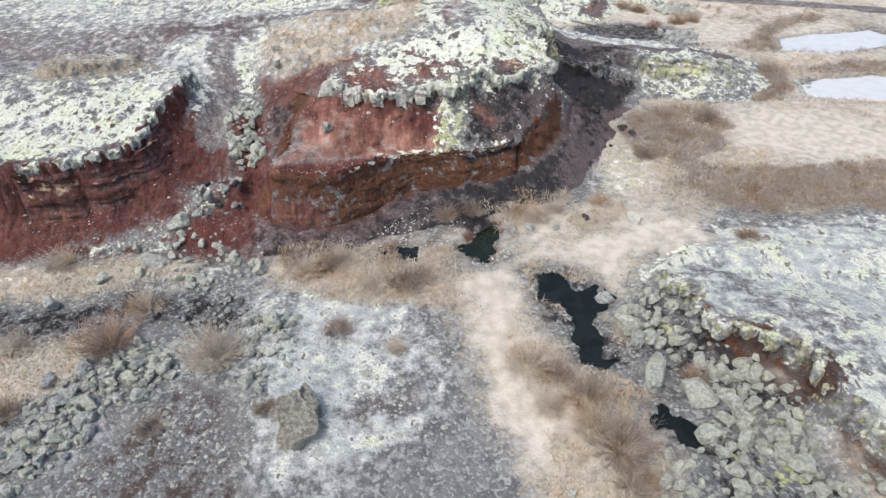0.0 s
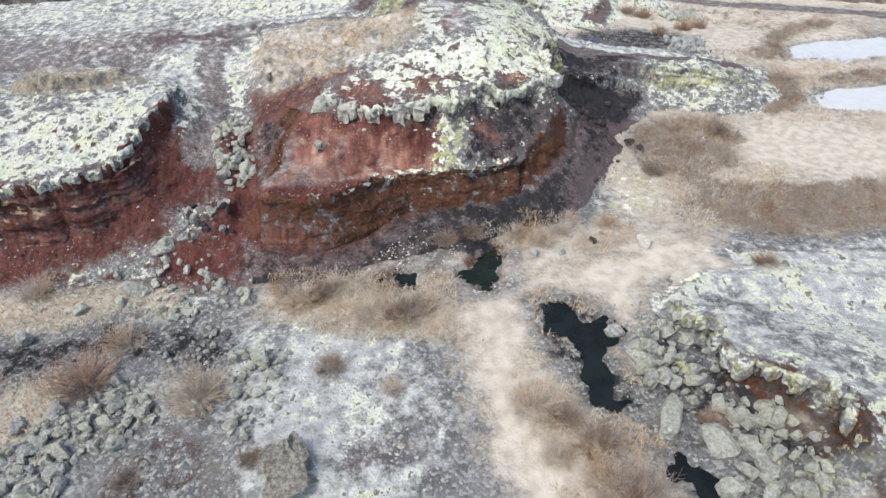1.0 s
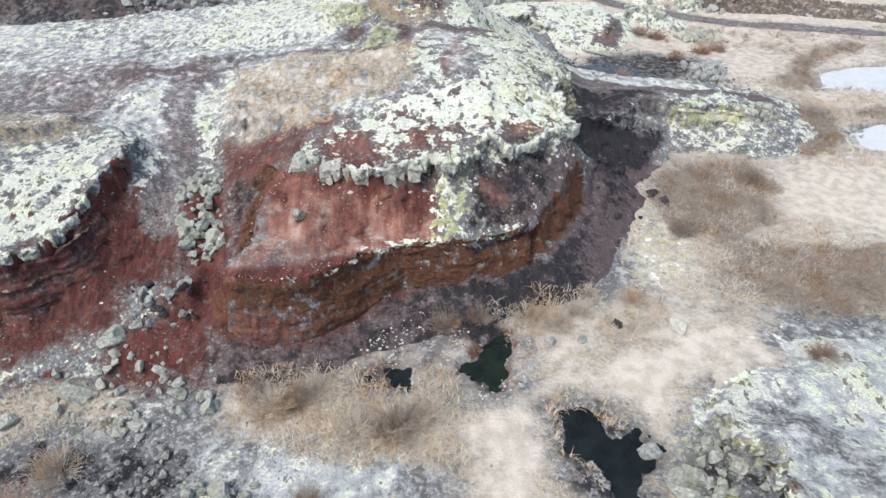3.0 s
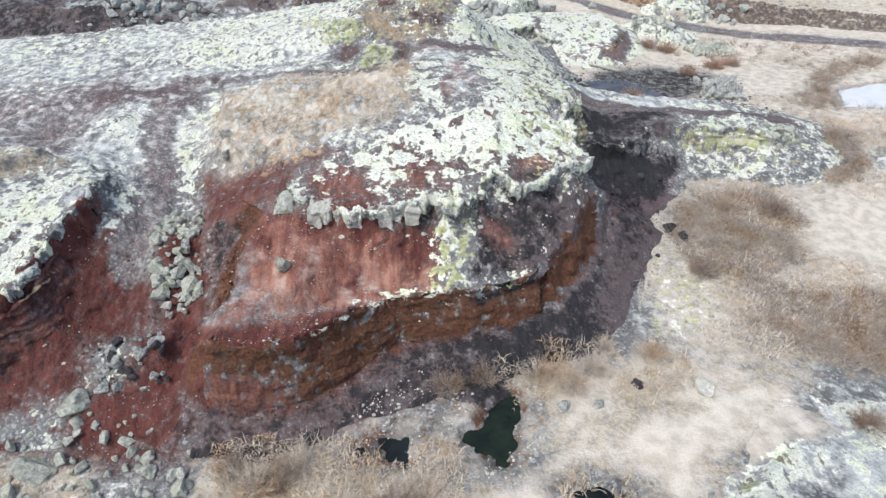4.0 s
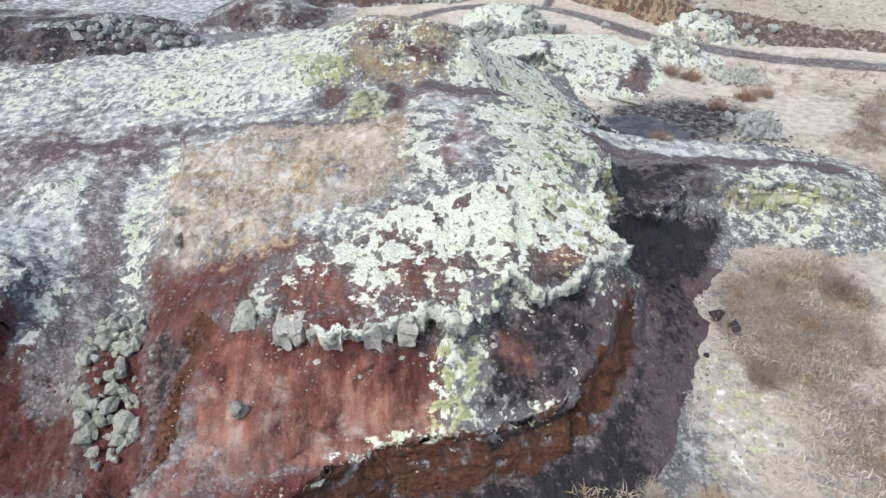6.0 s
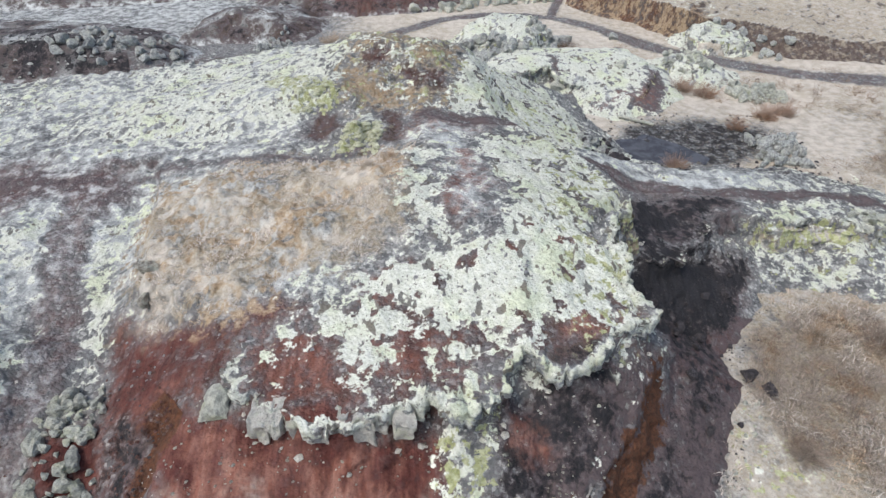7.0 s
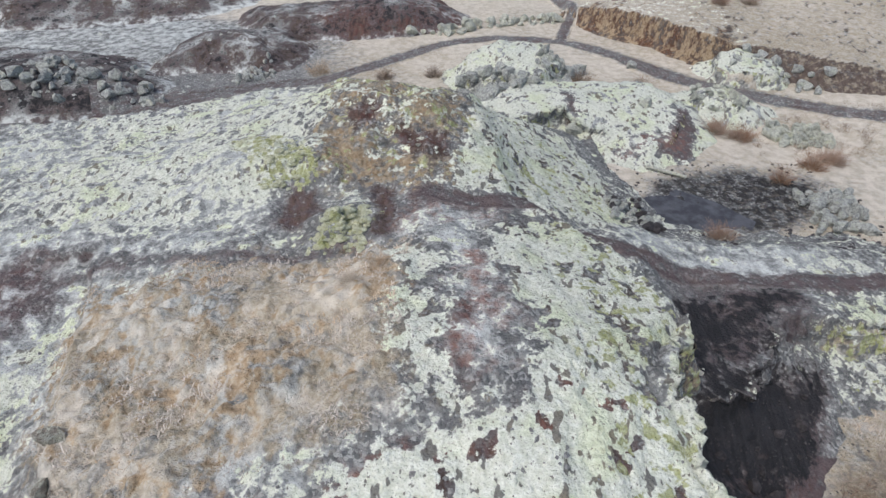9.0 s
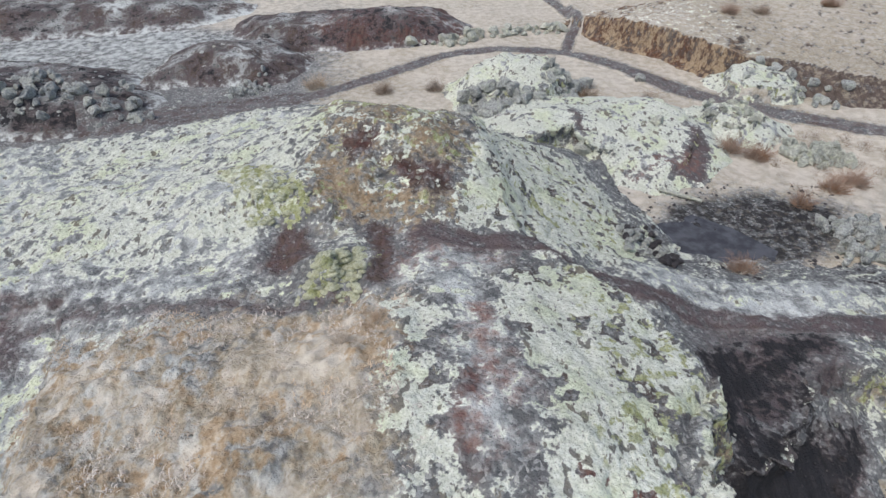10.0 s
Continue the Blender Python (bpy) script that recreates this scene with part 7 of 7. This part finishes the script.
hummocks("moss_hummocks", within(YELLOW_BANK, 130, 71) + within(YELLOW_LUMP, 190, 72), 0.12, 0.5, moss_cushion, "swollen yellow-green moss hummocks", 39)

# a weathered pipe lying at the foot of the far knoll
a, b = Vector((PIPE[0][0], PIPE[0][1], surface(*PIPE[0])[0] + 0.12)), Vector((PIPE[1][0], PIPE[1][1], surface(*PIPE[1])[0] + 0.12))
bm = bmesh.new()
bmesh.ops.create_cone(bm, cap_ends=True, segments=12, radius1=0.11, radius2=0.11, depth=(b - a).length)
pipe = part("pipe", bm, pale_rock)
pipe.location, pipe.rotation_euler = (a + b) / 2, (b - a).to_track_quat("Z", "Y").to_euler()
tagged(pipe, "weathered pale pipe lying on the slope", "pipe")

# ---- shrubs and grass ----
def shrub_arrays(seed, stems, radius, height, thick=0.012, sub=3, lean=1.0, bends=3):
    """Thin forked stems that fan out from one foot: points and faces."""
    r = random.Random(seed)
    verts, faces = [], []

    def stem(p, way, length, thick, bends):
        rings = []
        for k in range(bends + 1):
            t = k / bends
            w = thick * (1 - 0.75 * t)
            u = way.orthogonal().normalized()
            v = way.cross(u).normalized()
            at = len(verts)
            for a in (0, 2.094, 4.189):
                verts.append(tuple(p + w * (u * math.cos(a) + v * math.sin(a))))
            rings.append((at, p.copy(), way.copy()))
            way = (way + Vector((r.gauss(0, 0.16), r.gauss(0, 0.16), r.gauss(0.03, 0.1)))).normalized()
            p = p + way * length / bends
        for (a, _, _), (b, _, _) in zip(rings, rings[1:]):
            for i in range(3):
                j = (i + 1) % 3
                faces.append((a + i, a + j, b + j, b + i))
        return rings

    for _ in range(stems):
        angle, off = r.uniform(0, 6.283), r.random() ** 0.6
        foot = Vector((math.cos(angle), math.sin(angle), 0)) * radius * 0.35 * off
        way = Vector((math.cos(angle) * off * radius * lean, math.sin(angle) * off * radius * lean, height * (1.15 - 0.5 * off))).normalized()
        long = height * r.uniform(0.65, 1.15) * (1.1 - 0.2 * off)
        rings = stem(foot, way, long, thick, bends)
        for _ in range(sub):
            _, p, w = rings[min(bends, r.choice((1, 1, 2, 2, 3)))]
            side = (w + Vector((r.gauss(0, 0.55), r.gauss(0, 0.55), r.gauss(0.1, 0.3)))).normalized()
            stem(p, side, long * r.uniform(0.25, 0.5), thick * 0.6, bends - 1)
    return verts, faces


def shrub_mesh(name, material, *shape):
    me = bpy.data.meshes.new(name)
    verts, faces = shrub_arrays(*shape)
    me.from_pydata(verts, [], faces)
    me.materials.append(material)
    return me


def shrub(x, y, wide, kinds, label, name="shrub", tall=1.0):
    base = bpy.data.objects.new(name, None)
    scene.collection.objects.link(base)
    base.location = (x, y, surface(x, y)[0] - 0.03)
    base.scale = (wide, wide, wide * tall)
    base.rotation_euler = (0, 0, rng.uniform(0, 6.28))
    twigs, low = kinds
    part("branch_crown", rng.choice(twigs), None, base)
    part("undergrowth", rng.choice(low), None, base)
    return tagged(base, label, "shrub", "bare shrubs")


def shrub_kind(material, seed, low_material):
    tall = [shrub_mesh("branch_crown", material, seed + k, 130, 0.9, 0.72, 0.008, 5) for k in range(2)]
    low = [shrub_mesh("undergrowth", low_material, seed + 20 + k, 190, 1.05, 0.40, 0.008, 2) for k in range(2)]
    return tall, low


GREYISH, TANNISH, RUSTY = shrub_kind(grey_twig, 100, dusk_twig), shrub_kind(tan_twig, 200, dry_grass), shrub_kind(rust_twig, 300, dusk_twig)
SHRUBS = [
    (6.1, 11.5, 2.0, GREYISH), (5.4, 13.5, 1.4, GREYISH), (5.2, 12.3, 1.3, TANNISH), (3.3, 15.2, 1.6, TANNISH), (4.4, 14.6, 1.2, GREYISH), (3.9, 13.2, 1.1, TANNISH),
    (-4.7, 22.0, 1.4, TANNISH), (-6.3, 21.0, 1.4, TANNISH), (-5.4, 21.4, 1.2, GREYISH), (-1.6, 20.0, 1.6, GREYISH), (-3.1, 20.0, 1.3, TANNISH), (-0.6, 20.6, 1.2, TANNISH),
    (0.3, 24.9, 1.1, GREYISH), (1.8, 25.3, 1.0, GREYISH), (3.7, 25.6, 1.1, TANNISH), (5.0, 25.1, 1.3, TANNISH), (6.2, 25.9, 1.1, TANNISH), (6.8, 27.0, 0.9, TANNISH), (8.6, 26.6, 1.0, TANNISH),
    (-4.4, 17.2, 1.1, GREYISH), (-13.7, 16.6, 2.0, RUSTY), (-9.2, 16.0, 2.0, TANNISH), (-13.0, 18.8, 1.5, TANNISH), (-18.3, 21.9, 1.4, TANNISH), (-7.0, 21.8, 1.1, GREYISH),
    (-10.6, 12.6, 0.9, GREYISH), (-6.6, 13.2, 0.7, GREYISH), (-1.9, 16.2, 0.8, TANNISH), (-16.2, 13.2, 1.2, GREYISH), (-17.4, 16.4, 1.2, TANNISH), (6.2, 10.0, 1.3, GREYISH), (9.6, 14.3, 0.9, RUSTY),
    (12.6, 31.6, 1.2, GREYISH), (18.3, 36.4, 1.5, GREYISH), (15.9, 36.8, 1.3, TANNISH), (15.2, 22.8, 1.1, GREYISH),
    (11.6, 70.0, 1.6, GREYISH), (13.9, 49.4, 1.2, RUSTY), (-8.8, 73.9, 1.6, TANNISH), (18.9, 62.1, 1.5, RUSTY), (20.4, 61.4, 1.6, RUSTY), (23.2, 57.6, 1.5, RUSTY), (24.8, 58.2, 1.5, RUSTY),
    (-3.4, 72.3, 1.3, GREYISH), (0.5, 72.6, 1.3, GREYISH), (-2.4, 40.4, 0.7, TANNISH), (-1.7, 41.3, 0.7, TANNISH), (16.1, 69.2, 1.3, GREYISH), (27.4, 83.5, 1.5, RUSTY), (20.4, 55.9, 1.2, RUSTY), (30.5, 84.0, 1.4, GREYISH), (38, 86, 1.6, RUSTY),
]
for x, y, wide, kinds in SHRUBS:
    label = {id(GREYISH): "bare grey-brown shrub with fine branching twigs", id(TANNISH): "dry tan shrub fading into straw grass", id(RUSTY): "low rust-brown leafless shrub"}[id(kinds)]
    shrub(x, y, wide * 0.85, kinds, label)


def scrub(name, places, low, high, material, label, seed, stems=24):
    """Low brush of many tufts joined in one mesh."""
    r = random.Random(seed)
    kinds = [tuple(np.array(a, dtype=t) for a, t in zip(shrub_arrays(seed + k, stems, 0.8, 0.42, 0.009, 1, 1.3, 2), (float, int))) for k in range(4)]
    places = np.array(places)
    z = surface(places[:, 0], places[:, 1])
    verts, faces, at = [], [], 0
    for (x, y), h in zip(places, z):
        v, f = r.choice(kinds)
        s, a = r.uniform(low, high), r.uniform(0, 6.28)
        turned = np.stack([v[:, 0] * math.cos(a) - v[:, 1] * math.sin(a), v[:, 0] * math.sin(a) + v[:, 1] * math.cos(a), v[:, 2]], -1) * s + (x, y, h - 0.02)
        verts.append(turned)
        faces.append(f + at)
        at += len(v)
    return joined(name, np.concatenate(verts).tolist(), np.concatenate(faces).tolist(), material, label, "scrub")


def plain_scrub(x, y):
    return (fbm(x, y, 6, 3, 331) + 0.4 * fbm(x, y, 2, 2, 701) > 0.02) & flat_ground(x, y) & (massif_height(x, y) < ground_height(x, y)) & (inside(x, y, GREYROAD) < 0.3) & (inside(x, y, PALEFLAT) < 0.5) & (inside(x, y, FOOTSAGE) < 0.5)


def scrubby(x, y):
    weight = np.maximum.reduce([inside(x, y, rows, 1.4) for rows in SCRUB_PATCHES])
    return (weight + 0.55 * fbm(x, y, 2.4, 3, 703) > 0.52) & flat_ground(x, y) & (massif_height(x, y) < ground_height(x, y))


scrub("low_scrub", strewn(11, 44, 24.5, 58.5, 9000, 31, scrubby), 0.5, 1.3, dusk_twig, "low grey-brown leafless brush on the plain", 41, 16)
scrub("straw_tufts", strewn(9, 34, 25, 48, 900, 32, plain_scrub), 0.4, 0.8, tan_twig, "straw-coloured tufts on the plain", 42, 20)
scrub("far_scrub", strewn(16, 44, 48, 66, 750, 33, lambda x, y: plain_scrub(x, y) & (inside(x, y, CRATERGRAVEL) < 0.2)), 0.5, 1.1, grey_twig, "low brush beyond the hollow", 43)
scrub("bank_tufts", strewn(-9, 9, 18.4, 27.5, 700, 34, lambda x, y: ((inside(x, y, STRAW_FOOT) + 0.7 * fbm(x, y, 1.6, 3, 714) > 0.55) | ((fbm(x, y, 1.2, 3, 715) > 0) & (y > 24.2) & (y < 26.6) & (x > 2.6))) & flat_ground(x, y)), 0.35, 0.8, dry_grass, "straw tufts at the foot of the hill", 44)
scrub("thicket_tufts", strewn(1.5, 8, 6.5, 18.6, 300, 35, lambda x, y: (inside(x, y, THICKET) > 0.45) & flat_ground(x, y)), 0.3, 0.65, hay_grass, "dry brush under the thicket", 45)


def grass(name, places, low, high, material, label, seed):
    """Single bent blades joined in one mesh."""
    r = np.random.RandomState(seed)
    places = np.array(places)
    n = len(places)
    z = surface(places[:, 0], places[:, 1])
    long, turn, lean = low + (high - low) * r.rand(n), r.rand(n) * 6.28, 0.5 + 0.9 * r.rand(n)
    wide = 0.008 + 0.012 * r.rand(n)
    dx, dy = np.cos(turn), np.sin(turn)
    foot = np.stack([places[:, 0], places[:, 1], z - 0.01], -1)
    side = np.stack([-dy, dx, np.zeros(n)], -1) * wide[:, None]
    middle = foot + np.stack([dx * lean * 0.35, dy * lean * 0.35, np.full(n, 0.5)], -1) * long[:, None]
    tip = foot + np.stack([dx * lean, dy * lean, np.full(n, 0.55)], -1) * long[:, None]
    pts = np.stack([foot - side, foot + side, middle - side * 0.8, middle + side * 0.8, tip], 1).reshape(-1, 3)
    k = 5 * np.arange(n)[:, None]
    faces = np.concatenate([k + [0, 1, 3], k + [0, 3, 2], k + [2, 3, 4]]).tolist()
    return joined(name, pts.tolist(), faces, material, label, "grass")


grass("hill_grass", strewn(-13, 0, 33, 43.5, 26000, 51, lambda x, y: (inside(x, y, GRASSY) + 0.5 * fbm(x, y, 1, 3, 711) > 0.5) & (fbm(x, y, 0.7, 3, 712) > -0.1)), 0.06, 0.2, hay_grass, "matted bleached grass on the hilltop", 61)
grass("bank_grass", strewn(-9, 10, 18, 28, 22000, 52, lambda x, y: ((inside(x, y, STRAW_FOOT) + 0.7 * fbm(x, y, 1.6, 3, 714) > 0.6) | ((x > 2.4) & (y > 24) & (y < 27) & (fbm(x, y, 1.2, 3, 715) > 0))) & flat_ground(x, y)), 0.15, 0.4, dry_grass, "dry straw grass at the foot of the hill", 62)
grass("thicket_grass", strewn(0, 9, 6.5, 23, 22000, 53, lambda x, y: ((inside(x, y, THICKET) + 0.6 * fbm(x, y, 1.6, 3, 716) > 0.5) | (inside(x, y, TARNMUD) + 0.6 * fbm(x, y, 1.6, 3, 717) > 0.6)) & flat_ground(x, y) & (fbm(x, y, 1.4, 3, 713) > -0.05)), 0.12, 0.35, dry_grass, "dry straw grass round the thicket", 63)
grass("west_grass", strewn(-24, -8, 11.5, 24, 14000, 54, lambda x, y: (inside(x, y, STRAW_WEST) > 0.4) | (inside(x, y, STRAW_NORTHWEST) > 0.5) | (bell(x, y, -9.2, 15.9, 1, 1) > 0.4)), 0.12, 0.35, dry_grass, "dry straw grass among the stones", 64)
grass("plain_grass", strewn(9, 36, 24, 48, 36000, 55, plain_scrub), 0.15, 0.4, hay_grass, "bleached grass on the plain", 65)
grass("brown_grass", strewn(11, 34, 24.5, 47, 50000, 56, scrubby), 0.12, 0.35, dusk_twig, "withered brown grass among the brush", 66)
